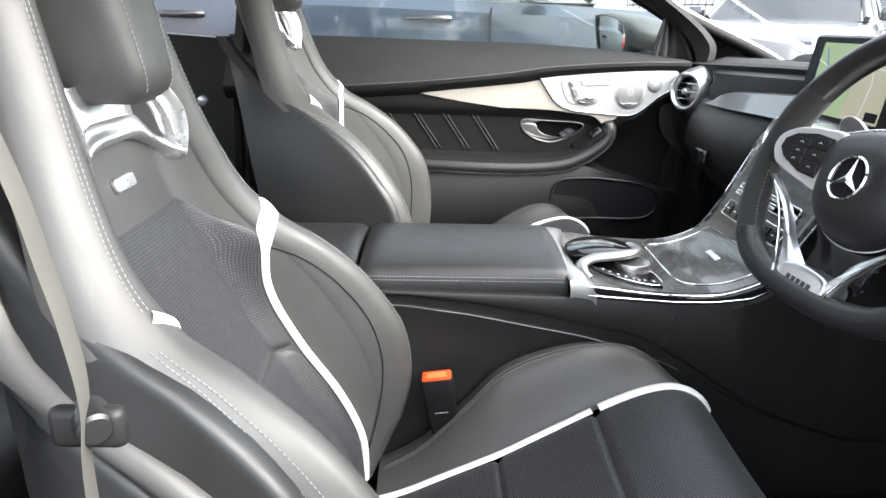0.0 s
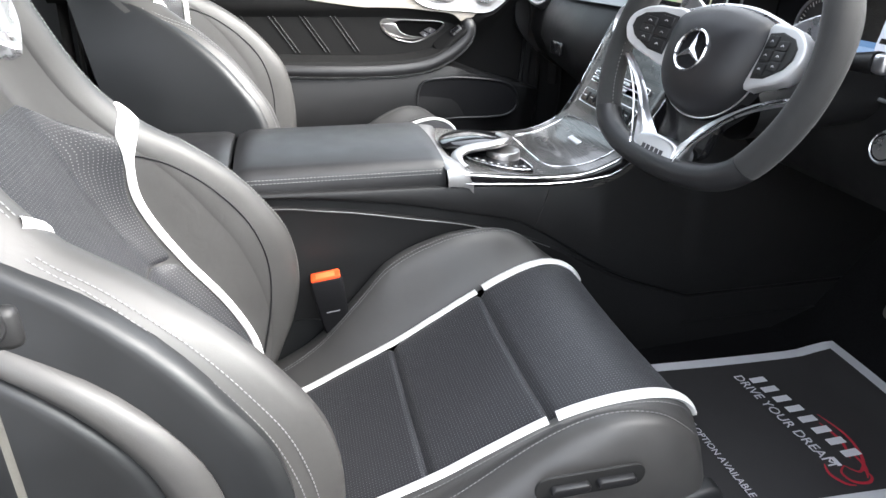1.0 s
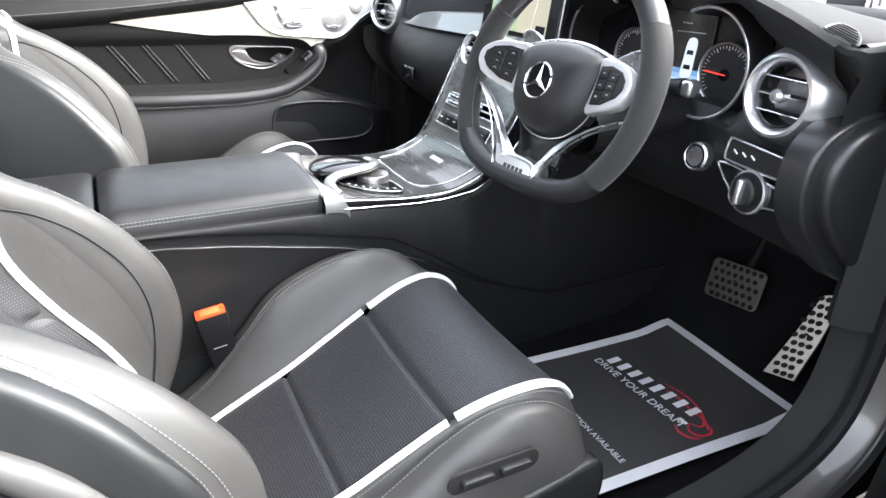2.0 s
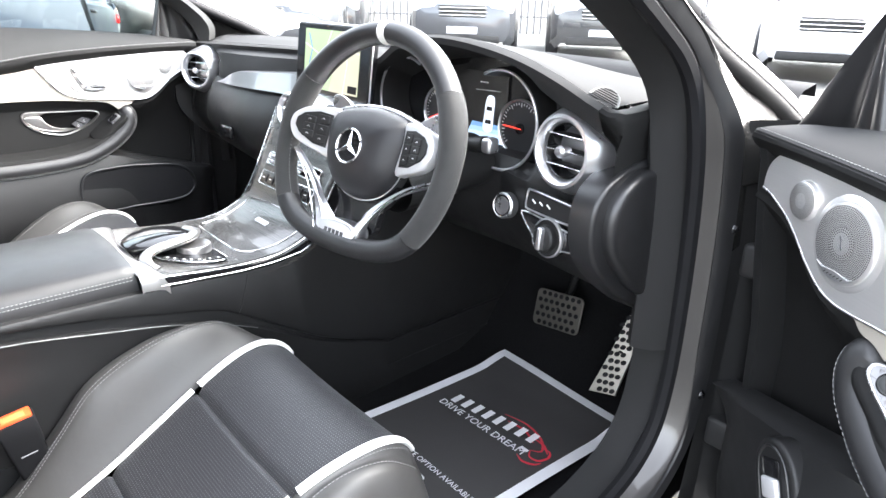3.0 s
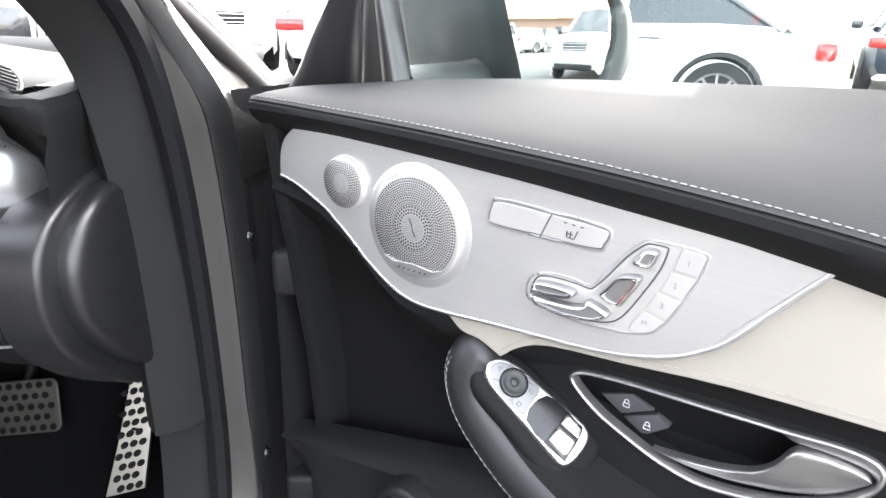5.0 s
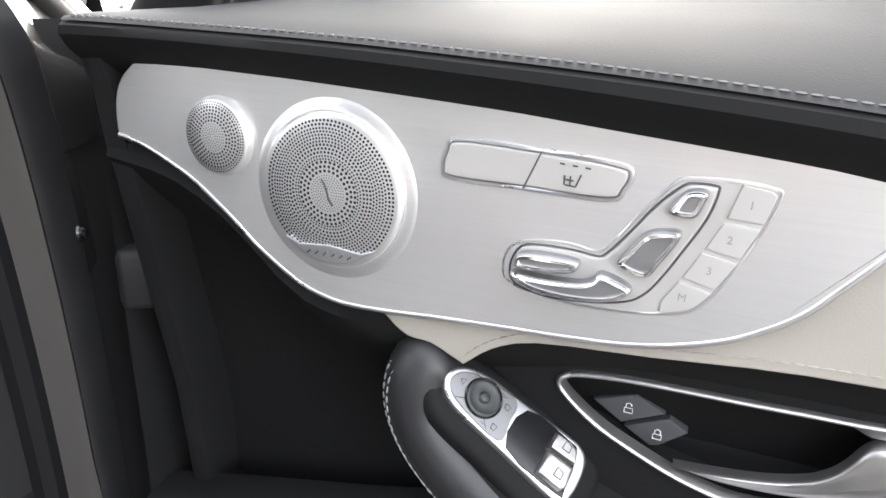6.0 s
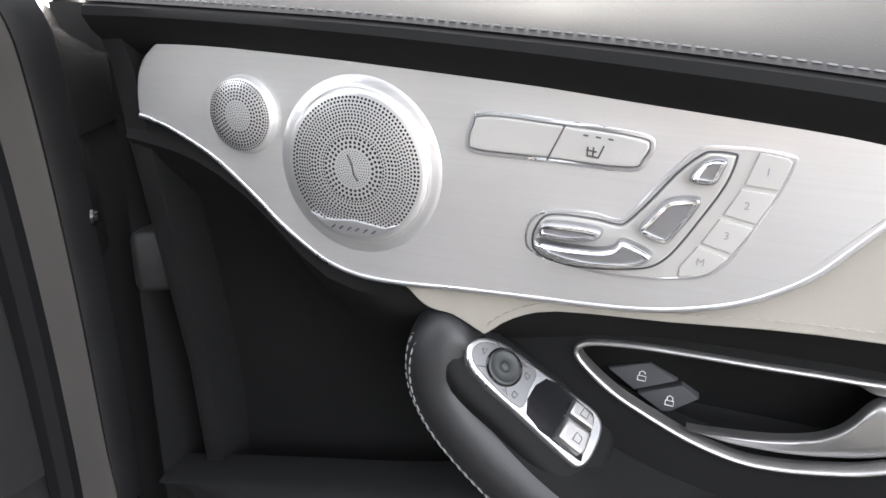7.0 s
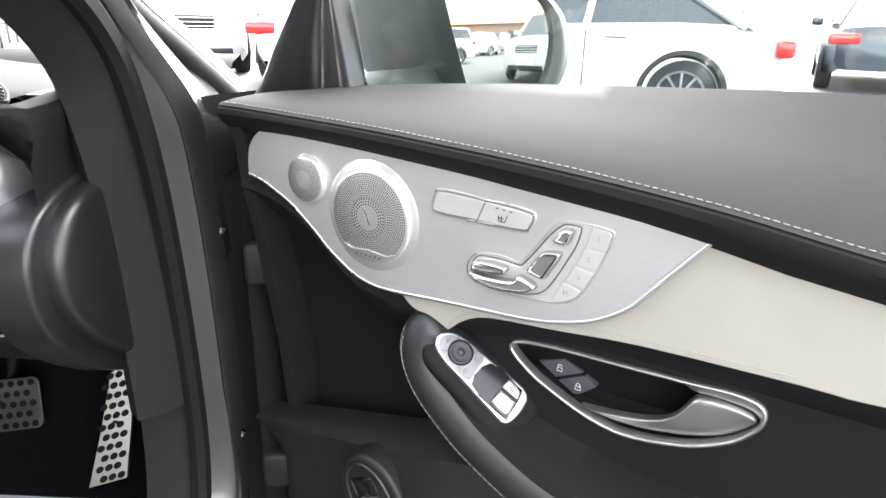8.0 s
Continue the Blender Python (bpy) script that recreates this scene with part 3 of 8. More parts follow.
# shrub by the far side of the yard
def build_shrub(at, n=420):
    shrub = thing("shrub", "green leafy shrub by the yard's edge", "shrub")
    bm = bmesh.new()
    add_tube(bm, [Vector((0, 0, 0)), Vector((0.03, 0.02, 0.5)), Vector((0, 0.05, 1.2))], lambda f: 0.05 - 0.03 * f, 6)
    part("trunk", bm, BRICK, shrub)
    bm = bmesh.new()
    rng = random.Random(4)
    for _ in range(n):
        a, b, r = rng.uniform(0, 6.28), rng.uniform(-1, 1), rng.uniform(0.4, 0.75)
        c = Vector((r * math.cos(a), r * math.sin(a), 1.1 + 0.85 * b * rng.uniform(0.5, 1)))
        m = Matrix.Translation(c) @ Euler((rng.uniform(0, 6), rng.uniform(0, 6), rng.uniform(0, 6))).to_matrix().to_4x4()
        q = [bm.verts.new(m @ Vector(p)) for p in ((-0.05, 0, 0), (0, -0.03, 0.01), (0.08, 0, 0), (0, 0.03, 0.01))]
        bm.faces.new(q)
    part("crown", bm, LEAF, shrub, fix=False)
    shrub.location = at
    return shrub


build_shrub((-6.2, -1.75, 0))
build_shrub((-6.4, -2.6, 0))

# ---- the car's own body round the cabin ----
shell = thing("car_body", "dark grey coupe body with open driver's doorway", "car body", kind="structure")

# doorway: edge line in (y, z) going from the roof down the pillar and back along the sill
EDGE = spl([(0.16, 1.27), (0.3, 1.2), (0.42, 1.137), (0.5, 1.095), (0.56, 1.062), (0.615, 1.028), (0.655, 0.985), (0.682, 0.925), (0.699, 0.86), (0.712, 0.77), (0.72, 0.66), (0.72, 0.55), (0.7, 0.465), (0.64, 0.41), (0.52, 0.378), (0.3, 0.365), (0.0, 0.362), (-0.35, 0.365), (-0.5, 0.38), (-0.56, 0.44), (-0.57, 0.6), (-0.555, 0.85), (-0.53, 1.0), (-0.5, 1.18), (-0.46, 1.29)], 6)


def outward(i):
    a, b = EDGE[max(i - 1, 0)], EDGE[min(i + 1, len(EDGE) - 1)]
    t = (b - a).normalized()
    return Vector((-t.y, t.x))


def slim(x, z):
    """The jamb grows shallow towards the roof."""
    return x if x < 0.765 else 0.765 + (x - 0.765) * (1 - 0.65 * smooth01(0.92, 1.02, z))


def doorway(offs, xs, sg=1):
    """Strip round the doorway: pairs of distance outwards from its edge and x."""
    rows = []
    for i, p in enumerate(EDGE):
        n = outward(i)
        rows.append([Vector((sg * slim(x, p.y), p.x + n.x * o, p.y + n.y * o)) for o, x in zip(offs, xs)])
    bm = bmesh.new()
    add_grid(bm, rows)
    return bm


for sg in (1, -1):
    part("door_jamb", doorway((-0.004, 0.0, 0.003, 0.01, 0.02, 0.024), (0.765, 0.772, 0.788, 0.803, 0.812, 0.813), sg), JAMB, shell, "grey metallic painted door frame")
    part("sill_trim", doorway((-0.002, 0.0, 0.004, 0.01), (0.70, 0.735, 0.75, 0.762), sg), GREY_TRIM, shell, "black inner doorway trim")
    bm = bmesh.new()
    add_tube(bm, [Vector((sg * 0.764, p.x, p.y)) for p in EDGE], 0.012, 8)
    part("door_seal", bm, RUBBER, shell, "black rubber door seal")

# windscreen pillar trim inside, on both sides
for sg in (1, -1):
    rows = []
    for a, b in zip(spl([(0.7, 0.7, 0.6), (0.7, 0.695, 0.78), (0.70, 0.672, 0.92), (0.686, 0.66, 1.0), (0.655, 0.52, 1.1), (0.6, 0.3, 1.215), (0.56, 0.16, 1.28)], 6), spl([(0.755, 0.714, 0.6), (0.755, 0.708, 0.78), (0.755, 0.695, 0.885), (0.755, 0.64, 0.99), (0.752, 0.55, 1.062), (0.745, 0.36, 1.165), (0.72, 0.14, 1.275)], 6)):
        c = (a + b) / 2 + Vector((-0.012, -0.025, 0.0))
        rows.append([Vector((sg * p.x, p.y, p.z)) for p in (a + Vector((0.03, 0.03, 0.0)), a, a.lerp(c, 0.6), c, c.lerp(b, 0.5) + Vector((0.006, -0.003, 0)), b, b + Vector((0.02, 0.02, 0))) ])
    bm = bmesh.new()
    add_grid(bm, rows)
    part("pillar_trim", bm, GREY_TRIM, shell, "dark cloth windscreen pillar trim")
    # lower pillar trim beside the footwell
    rows = []
    for z in (0.9, 0.84, 0.75, 0.62, 0.55, 0.48, 0.42, 0.36, 0.3, 0.25):
        ye = lut(z, [(0.25, 0.6), (0.36, 0.6), (0.41, 0.64), (0.465, 0.7), (0.55, 0.72), (0.66, 0.72), (0.77, 0.712), (0.9, 0.692)])
        rows.append([Vector((sg * x, y, z)) for x, y in ((0.62, 1.0), (0.675, ye + 0.18), (0.705, ye + 0.12), (0.725, ye + 0.075), (0.743, ye + 0.03), (0.757, ye - 0.004))])
    bm = bmesh.new()
    add_grid(bm, rows)
    part("kick_trim", bm, PLASTIC, shell, "black plastic footwell side trim")
    # outer pillar and front wing
    rows = []
    for i, p in enumerate(EDGE[:49]):
        n = outward(i)
        g = smooth01(0.96, 0.88, p.y)
        rows.append([Vector((sg * slim(x, p.y), p.x + n.x * o, p.y + n.y * o)) for o, x in ((0.023, 0.8135), (0.026 + 0.004 * g, 0.812 + 0.006 * g), (0.029 + 0.02 * g, 0.802 + 0.026 * g), (0.034 + 0.035 * g, 0.786 + 0.055 * g), (0.04 + 0.05 * g, 0.765 + 0.09 * g))])
    bm = bmesh.new()
    add_grid(bm, rows)
    part("pillar_skin", bm, PILLAR_GLOSS, shell, "glossy black outer pillar cover")
    bar = spl([(0.69, 0.16, 1.315), (0.72, 0.28, 1.25), (0.745, 0.42, 1.168), (0.754, 0.52, 1.11), (0.758, 0.6, 1.068), (0.76, 0.69, 1.028), (0.764, 0.78, 0.992), (0.77, 0.87, 0.953), (0.78, 0.93, 0.92)], 6)
    tube("screen_bar", [Vector((sg * p.x, p.y, p.z)) for p in bar], 0.019, RUBBER, shell, 10, "black rubber windscreen edge", up=(0, 0.4, 1), flat=0.75)
    tube("screen_strip", [Vector((sg * (p.x + 0.012), p.y + 0.012, p.z + 0.012)) for p in bar], 0.0075, SATIN, shell, 8, "thin bright windscreen strip")
    rows = []
    for y in span(0.8, 2.12, 20):
        k = (y - 0.8) / 1.5
        rows.append([Vector((sg * x, y, z)) for x, z in ((0.3, 0.88 - 0.3 * k), (0.6, 0.88 - 0.3 * k), (0.78, 0.875 - 0.3 * k), (0.87, 0.85 - 0.28 * k), (0.9, 0.8 - 0.25 * k), (0.905, 0.6 - 0.2 * k), (0.88, 0.3))])
    bm = bmesh.new()
    add_grid(bm, rows)
    part("front_wing", bm, JAMB, shell, "dark grey painted front wing")
    # rubber-lined hinge pocket behind the jamb
    rows = []
    for z in span(0.32, 0.95, 14):
        yy = lut(z, [(0.32, 0.7), (0.6, 0.722), (0.77, 0.714), (0.86, 0.705), (0.95, 0.69)])
        rows.append([Vector((sg * 0.8115, yy + 0.024, z)), Vector((sg * 0.835, yy + 0.06, z)), Vector((sg * 0.86, yy + 0.095, z)), Vector((sg * 0.885, yy + 0.1, z)), Vector((sg * 0.915, yy + 0.13, z)), Vector((sg * 0.97, yy + 0.15, z))])
    bm = bmesh.new()
    add_grid(bm, rows)
    part("hinge_pocket", bm, PLASTIC, shell, "black hinge pocket")
    # sill outside
    rows = []
    for y in span(-0.7, 0.95, 12):
        rows.append([Vector((sg * x, y, z)) for x, z in ((0.838, 0.352), (0.86, 0.34), (0.885, 0.31), (0.885, 0.2), (0.82, 0.17))])
    bm = bmesh.new()
    add_grid(bm, rows)
    part("outer_sill", bm, JAMB, shell)
    # rear quarter with trim
    bm = bmesh.new()
    add_plate(bm, [(-0.56, 0.35), (-0.56, 0.98), (-0.9, 1.0), (-1.5, 0.99), (-1.6, 0.9), (-1.6, 0.35)], 0.0, 0.12, lambda a, b, c, sg=sg: Vector((sg * (0.72 + c), a, b)), 0.01, 2)
    part("rear_quarter", bm, PLASTIC, shell, "black rear side trim")

# closing panel between the passenger's door and the footwell
bm = bmesh.new()
add_plate(bm, [(0.56, 0.3), (1.1, 0.3), (1.1, 0.93), (0.62, 0.93), (0.6, 0.7)], 0.0, 0.01, lambda a, b, c: Vector((-0.715 - c, a, b)), 0.002, 1)
part("footwell_panel", bm, PLASTIC, shell, "black footwell side panel")

# black rubber lining along the outer half of the painted pillar
for sg in (1, -1):
    rows = []
    for i, p in enumerate(EDGE[:80]):
        n = outward(i)
        k = smooth01(0.62, 0.46, p.y)
        rows.append([Vector((sg * slim(x + 0.014 * k * (1 - j / 3), p.y), p.x + n.x * o, p.y + n.y * o)) for j, (o, x) in enumerate(((0.0062, 0.7966), (0.0045, 0.7985), (0.0095, 0.806), (0.0215, 0.8145)))])
    bm = bmesh.new()
    add_grid(bm, rows)
    part("pillar_lining", bm, PLASTIC_SATIN, shell, "black rubber pillar lining")
    # broad glossy cover from the pillar out to the windscreen edge
    bar = spl([(0.72, 0.28, 1.25), (0.745, 0.42, 1.168), (0.754, 0.52, 1.11), (0.758, 0.6, 1.068), (0.76, 0.69, 1.028), (0.764, 0.78, 0.992), (0.772, 0.88, 0.948), (0.79, 0.9, 0.9), (0.81, 0.88, 0.84)], 6)
    rows = []
    for i in range(6, 55):
        p, n = EDGE[i], outward(i)
        s = Vector((slim(0.8142, p.y), p.x + n.x * 0.022, p.y + n.y * 0.022))
        e = bar[i - 6] if i - 6 < len(bar) else bar[-1]
        rows.append([Vector((sg * q.x, q.y, q.z)) for q in (s, s.lerp(e, 0.12) + Vector((0.005, 0, 0)), s.lerp(e, 0.3) + Vector((0.006, 0, 0)), s.lerp(e, 0.5) + Vector((0.0, 0, 0)), s.lerp(e, 0.7) + Vector((-0.004, 0, 0)), s.lerp(e, 0.88) + Vector((0.002, 0, 0)), e)])
    bm = bmesh.new()
    add_grid(bm, rows)
    part("pillar_cover", bm, PILLAR_GLOSS, shell, "broad glossy black pillar cover")

# hinges on the driver's side
for z in (0.52, 0.78):
    box("door_hinge", (0.868, 0.722, z), (0.05, 0.06, 0.045), PLASTIC, shell, bev=0.006)
    lathe("hinge_bolt", [(0.0001, 0.005), (0.0035, 0.005), (0.0045, 0.004), (0.0045, 0.002), (0.007, 0.0018), (0.0074, 0.0)], frame_axes(Vector((0.813, 0.731, z + 0.025)), Vector((0, 1, 0)), Vector((0, 0, 1)), Vector((1, 0, 0))), PLASTIC_GLOSS, shell, 12, "dark hinge bolt")
    tube("hinge_pin", [Vector((0.85, 0.722, z - 0.02)), Vector((0.85, 0.722, z + 0.025))], 0.006, PLASTIC_GLOSS, shell, 8)

# middle pillar trim with belt guide side
rows = []
for y0, y1, z in ((-0.46, -0.58, 0.36), (-0.44, -0.58, 0.5), (-0.42, -0.57, 0.7), (-0.4, -0.56, 0.9), (-0.395, -0.54, 1.02), (-0.38, -0.5, 1.16), (-0.35, -0.46, 1.3)):
    xo = 0.755 if z < 1.0 else 0.755 - (z - 1.0) * 0.4
    rows.append([Vector((xo - 0.06, y0 - 0.05, z)), Vector((xo - 0.02, y0 - 0.015, z)), Vector((xo, y0 - 0.02, z)), Vector((xo + 0.008, (y0 + y1) / 2, z)), Vector((xo, y1, z)), Vector((xo - 0.08, y1 - 0.02, z))])
bm = bmesh.new()
add_grid(bm, rows)
part("middle_pillar", bm, GREY_TRIM, shell, "grey middle pillar trim")
bm = bmesh.new()
add_grid(bm, [[Vector((-p.x, p.y, p.z)) for p in r] for r in rows])
part("middle_pillar", bm, GREY_TRIM, shell, "grey middle pillar trim")

# floor, bulkhead, roof
rows = []
for y, z in ((-1.5, 0.42), (-0.9, 0.36), (-0.75, 0.28), (-0.3, 0.25), (0.6, 0.25), (0.88, 0.262), (0.98, 0.3), (1.09, 0.46), (1.14, 0.7), (1.1, 0.9)):
    rows.append([Vector((x, y, z)) for x in span(-0.76, 0.76, 10)])
bm = bmesh.new()
add_grid(bm, rows)
floor = tagged(part("floor", bm, CARPET, None, "black carpet of the car floor and bulkhead"), category="floor", kind="structure")
rows = []
for y, z, w in ((-1.55, 1.14, 0.5), (-1.2, 1.28, 0.55), (-0.7, 1.375, 0.58), (-0.3, 1.39, 0.59), (0.05, 1.365, 0.58), (0.22, 1.325, 0.57)):
    rows.append([Vector((sx * w, y, z - 0.06 * abs(sx) ** 3)) for sx in span(-1.12, 1.12, 12)])
bm = bmesh.new()
add_grid(bm, rows)
part("headliner", bm, GREY_TRIM, shell, "dark cloth roof lining")
bm = bmesh.new()
add_grid(bm, [[p + Vector((0, 0, 0.03)) for p in r] for r in rows])
part("roof_skin", bm, JAMB, shell, "dark grey painted roof")
rows = []
for k in span(0, 1, 8):
    rows.append([Vector((sx * (0.57 + 0.2 * (1 - k)), 0.22 + (0.98 - 0.22) * (1 - k) + 0.05 * (1 - sx * sx), 1.325 + (0.955 - 1.325) * (1 - k))) for sx in span(-1, 1, 10)])
bm = bmesh.new()
add_grid(bm, rows)
ws = part("windscreen", bm, GLASS, shell, "clear windscreen glass")
ws.visible_shadow = False
rows = [[Vector((sx * 0.78, 0.955 + 0.06 * (1 - sx * sx) + d, 0.952 + z)) for sx in span(-1, 1, 12)] for d, z in ((-0.02, -0.004), (0.0, 0.012), (0.045, 0.02), (0.05, 0.0))]
bm = bmesh.new()
add_grid(bm, rows)
part("scuttle_seal", bm, RUBBER, shell, "black windscreen lower seal")
rows = [[Vector((sx * w, y - 0.12 * sx * sx * (y > 2), z + 0.025 * (1 - sx * sx))) for sx in span(-1, 1, 14)] for y, z, w in ((1.0, 0.875, 0.86), (1.12, 0.855, 0.86), (1.4, 0.8, 0.86), (1.7, 0.735, 0.86), (2.0, 0.66, 0.84), (2.2, 0.59, 0.8), (2.34, 0.5, 0.74), (2.39, 0.4, 0.72), (2.37, 0.25, 0.72))]
bm = bmesh.new()
add_grid(bm, rows)
part("bonnet", bm, JAMB, shell, "dark grey painted bonnet")
# back of the cabin
bm = bmesh.new()
add_plate(bm, [(-0.74, 0.3), (0.74, 0.3), (0.72, 0.95), (-0.72, 0.95)], 0, 0.06, lambda a, b, c: Vector((a, -1.32 - c - 0.25 * (b - 0.3), b)), 0.02, 2)
part("rear_bulkhead", bm, PLASTIC, shell)

# rear bench
bench = thing("rear_bench", "black leather rear bench behind the front seats", "seat")
rows = [[Vector((x, y, z)) for x in span(-0.68, 0.68, 24)] for y, z in spl([(-0.62, 0.3), (-0.6, 0.44), (-0.66, 0.48), (-0.85, 0.45), (-1.05, 0.42), (-1.12, 0.5), (-1.2, 0.7), (-1.27, 0.88), (-1.34, 0.9), (-1.4, 0.85)], 5)]
rows = [[p + Vector((0, 0, -0.03 * math.exp(-(p.x / 0.05) ** 2))) for p in r] for r in rows]
bm = bmesh.new()
add_grid(bm, rows)
part("bench_cover", bm, LEATHER, bench)

# seat belt of the driver, hanging at the pillar
belt = thing("seat_belt", "pale grey seat belt hanging at the middle pillar", "seat belt")
bm = bmesh.new()
line = spl([(0.728, -0.335, 1.12), (0.722, -0.287, 0.965), (0.72, -0.273, 0.886), (0.72, -0.268, 0.851), (0.72, -0.265, 0.803), (0.72, -0.272, 0.735), (0.715, -0.28, 0.5), (0.7, -0.3, 0.35)], 6)
add_tube(bm, line, 0.02, 8, up=(-0.33, 0.9, 0), flat=0.06)
part("webbing", bm, BELT, belt, "pale woven webbing")
box("belt_guide", (0.712, -0.27, 0.775), (0.014, 0.05, 0.03), PLASTIC, belt, bev=0.006, label="black belt guide bracket")
lathe("guide_button", [(0.012, -0.016), (0.0125, 0.006), (0.0115, 0.01), (0.009, 0.012), (0.0001, 0.0125)], frame_axes(Vector((0.716, -0.265, 0.78)), Vector((0.6, -0.8, 0)), Vector((0, 0, 1)), Vector((0.8, 0.6, 0))), PLASTIC_SATIN, belt, 24, "round black belt guide button")
lathe("belt_button", [(0.012, 0), (0.012, 0.006), (0.009, 0.009), (0.0001, 0.01)], pose(-0.55, -0.62, 0.84, 0, 90, 0), SATIN, belt, 20)

# ---- dashboard ----
dash = thing("dashboard", "black leather dashboard with round silver vents and instruments", "dashboard", at=(0, 0.7, 0.8))
DO = Vector((0, 0.7, 0.8))


def D(x, y, z):
    return Vector((x, y, z)) - DO


EDGE_Z = [(-0.72, 0.945), (-0.5, 0.953), (-0.13, 0.965), (0.06, 0.965), (0.12, 0.968), (0.17, 0.985), (0.23, 1.008), (0.31, 1.022), (0.4, 1.024), (0.52, 1.01), (0.62, 0.985), (0.7, 0.955), (0.72, 0.948)]
EDGE_Y = [(-0.72, 0.63), (-0.5, 0.645), (-0.1, 0.665), (0.08, 0.66), (0.15, 0.64), (0.25, 0.61), (0.4, 0.595), (0.55, 0.585), (0.66, 0.575), (0.72, 0.58)]
FACE_Y = [(-0.72, 0.645), (-0.6, 0.645), (-0.52, 0.615), (-0.3, 0.6), (-0.14, 0.63), (0.0, 0.64), (0.1, 0.66), (0.17, 0.68), (0.3, 0.68), (0.45, 0.68), (0.54, 0.668), (0.6, 0.66), (0.64, 0.655), (0.67, 0.652), (0.695, 0.65), (0.72, 0.65)]
xs = span(-0.7, 0.686, 72)
rows = []
for x in xs:
    e, ye, yf = lut(x, EDGE_Z), lut(x, EDGE_Y), lut(x, FACE_Y)
    rows.append([D(x, 1.0, 0.945), D(x, 0.93, 0.952), D(x, 0.82, max(0.958, 0.958 + (e - 0.958) * 0.35)), D(x, 0.72, max(0.96, 0.96 + (e - 0.96) * 0.75)), D(x, ye + 0.035, e - 0.003), D(x, ye + 0.01, e), D(x, ye, e - 0.004)])
bm = bmesh.new()
add_grid(bm, rows)
# dash top in the lit tone, face and corner toned down for shade
part("dash_top", bm, LEATHER_LIT, dash, "black leather dash top")
dashes("stitching", [D(x, lut(x, EDGE_Y) + 0.012, lut(x, EDGE_Z) + 0.0012) for x in span(-0.7, 0.7, 120)], LEATHER_SEAM, dash)
rows = []
for x in xs:
    e, ye, yf = lut(x, EDGE_Z), lut(x, EDGE_Y), lut(x, FACE_Y)
    ff = yf - 0.012 * smooth01(0.55, 0.62, x)
    g = smooth01(0.52, 0.57, x)
    rec = 0.06 * smooth01(0.1, 0.13, x) * smooth01(0.54, 0.515, x)
    rows.append([D(x, ye, e - 0.004), D(x, ye + 0.004, e - 0.014), D(x, ye + (ff - ye) * (0.6 - 0.35 * g), e - 0.022 - 0.012 * g), D(x, ff + 0.01 - 0.02 * g + rec, e - 0.045 - 0.015 * g), D(x, ff + 0.006 + rec, 0.9), D(x, yf + 0.003 + rec, 0.84 + 0.028 * (1 - rec / 0.06)), D(x, yf, 0.868 - 0.03 * rec / 0.06)])
bm = bmesh.new()
add_grid(bm, rows)
part("dash_face", bm, LEATHER_HALF_LIT, dash, "black leather dash face")
rows = []
for x in xs:
    yf = lut(x, FACE_Y)
    pas = smooth01(-0.12, -0.2, x)
    drv = 0.022 * smooth01(0.42, 0.52, x) * smooth01(0.68, 0.62, x)
    low = 0.03 * smooth01(0.1, 0.13, x) * smooth01(0.54, 0.515, x)
    rows.append([D(x, yf - 0.002, 0.87 - low), D(x, yf - 0.006 - 0.008 * pas - 0.2 * drv, 0.857 - 0.5 * drv - 0.8 * low), D(x, yf - 0.012 - 0.022 * pas - 0.8 * drv, 0.82), D(x, yf - 0.008 - 0.032 * pas - drv, 0.765), D(x, yf + 0.015 - 0.025 * pas, 0.71), D(x, yf + 0.06, 0.655), D(x, yf + 0.15, 0.62), D(x, yf + 0.32, 0.62)])
bm = bmesh.new()
add_grid(bm, rows)
part("dash_lower", bm, PLASTIC, dash, "black soft lower dash")
def dash_z(x, y):
    e, ye = lut(x, EDGE_Z), lut(x, EDGE_Y)
    return lut(y, [(ye, e - 0.002), (ye + 0.01, e), (ye + 0.035, e - 0.003), (0.72, max(0.96, 0.96 + (e - 0.96) * 0.75)), (0.82, max(0.958, 0.958 + (e - 0.958) * 0.35)), (0.93, 0.952), (1.0, 0.945)])
for sg in (-1, 1):
    yc = 0.603 if sg > 0 else 0.658
    line = [(0.672, yc - 0.024, 0, -1)]
    line += [(0.688 + 0.024 * math.sin(a), yc - 0.024 * math.cos(a), math.sin(a), -math.cos(a)) for a in span(0, math.pi / 2, 9)]
    line += [(0.712, y, 1, 0) for y in span(yc + 0.03, 0.97, 14)]
    rows = []
    for x, y, nx, ny in line:
        t = dash_z(sg * min(x, 0.698), max(y, lut(sg * 0.69, EDGE_Y) + 0.012)) + 0.0006
        rows.append([D(sg * (x - nx * i * (1 if z > t - 0.01 else 0.2)), y - ny * i, z) for i, z in ((0.022, t), (0.01, t), (0.0035, t - 0.002), (0.0005, t - 0.007), (0.003, t - 0.014), (0.022, t - 0.03), (0.048, 0.905), (0.058, 0.868))])
    bm = bmesh.new()
    add_grid(bm, rows)
    part("dash_corner", bm, LEATHER_SHADED, dash, "black leather dash corner")
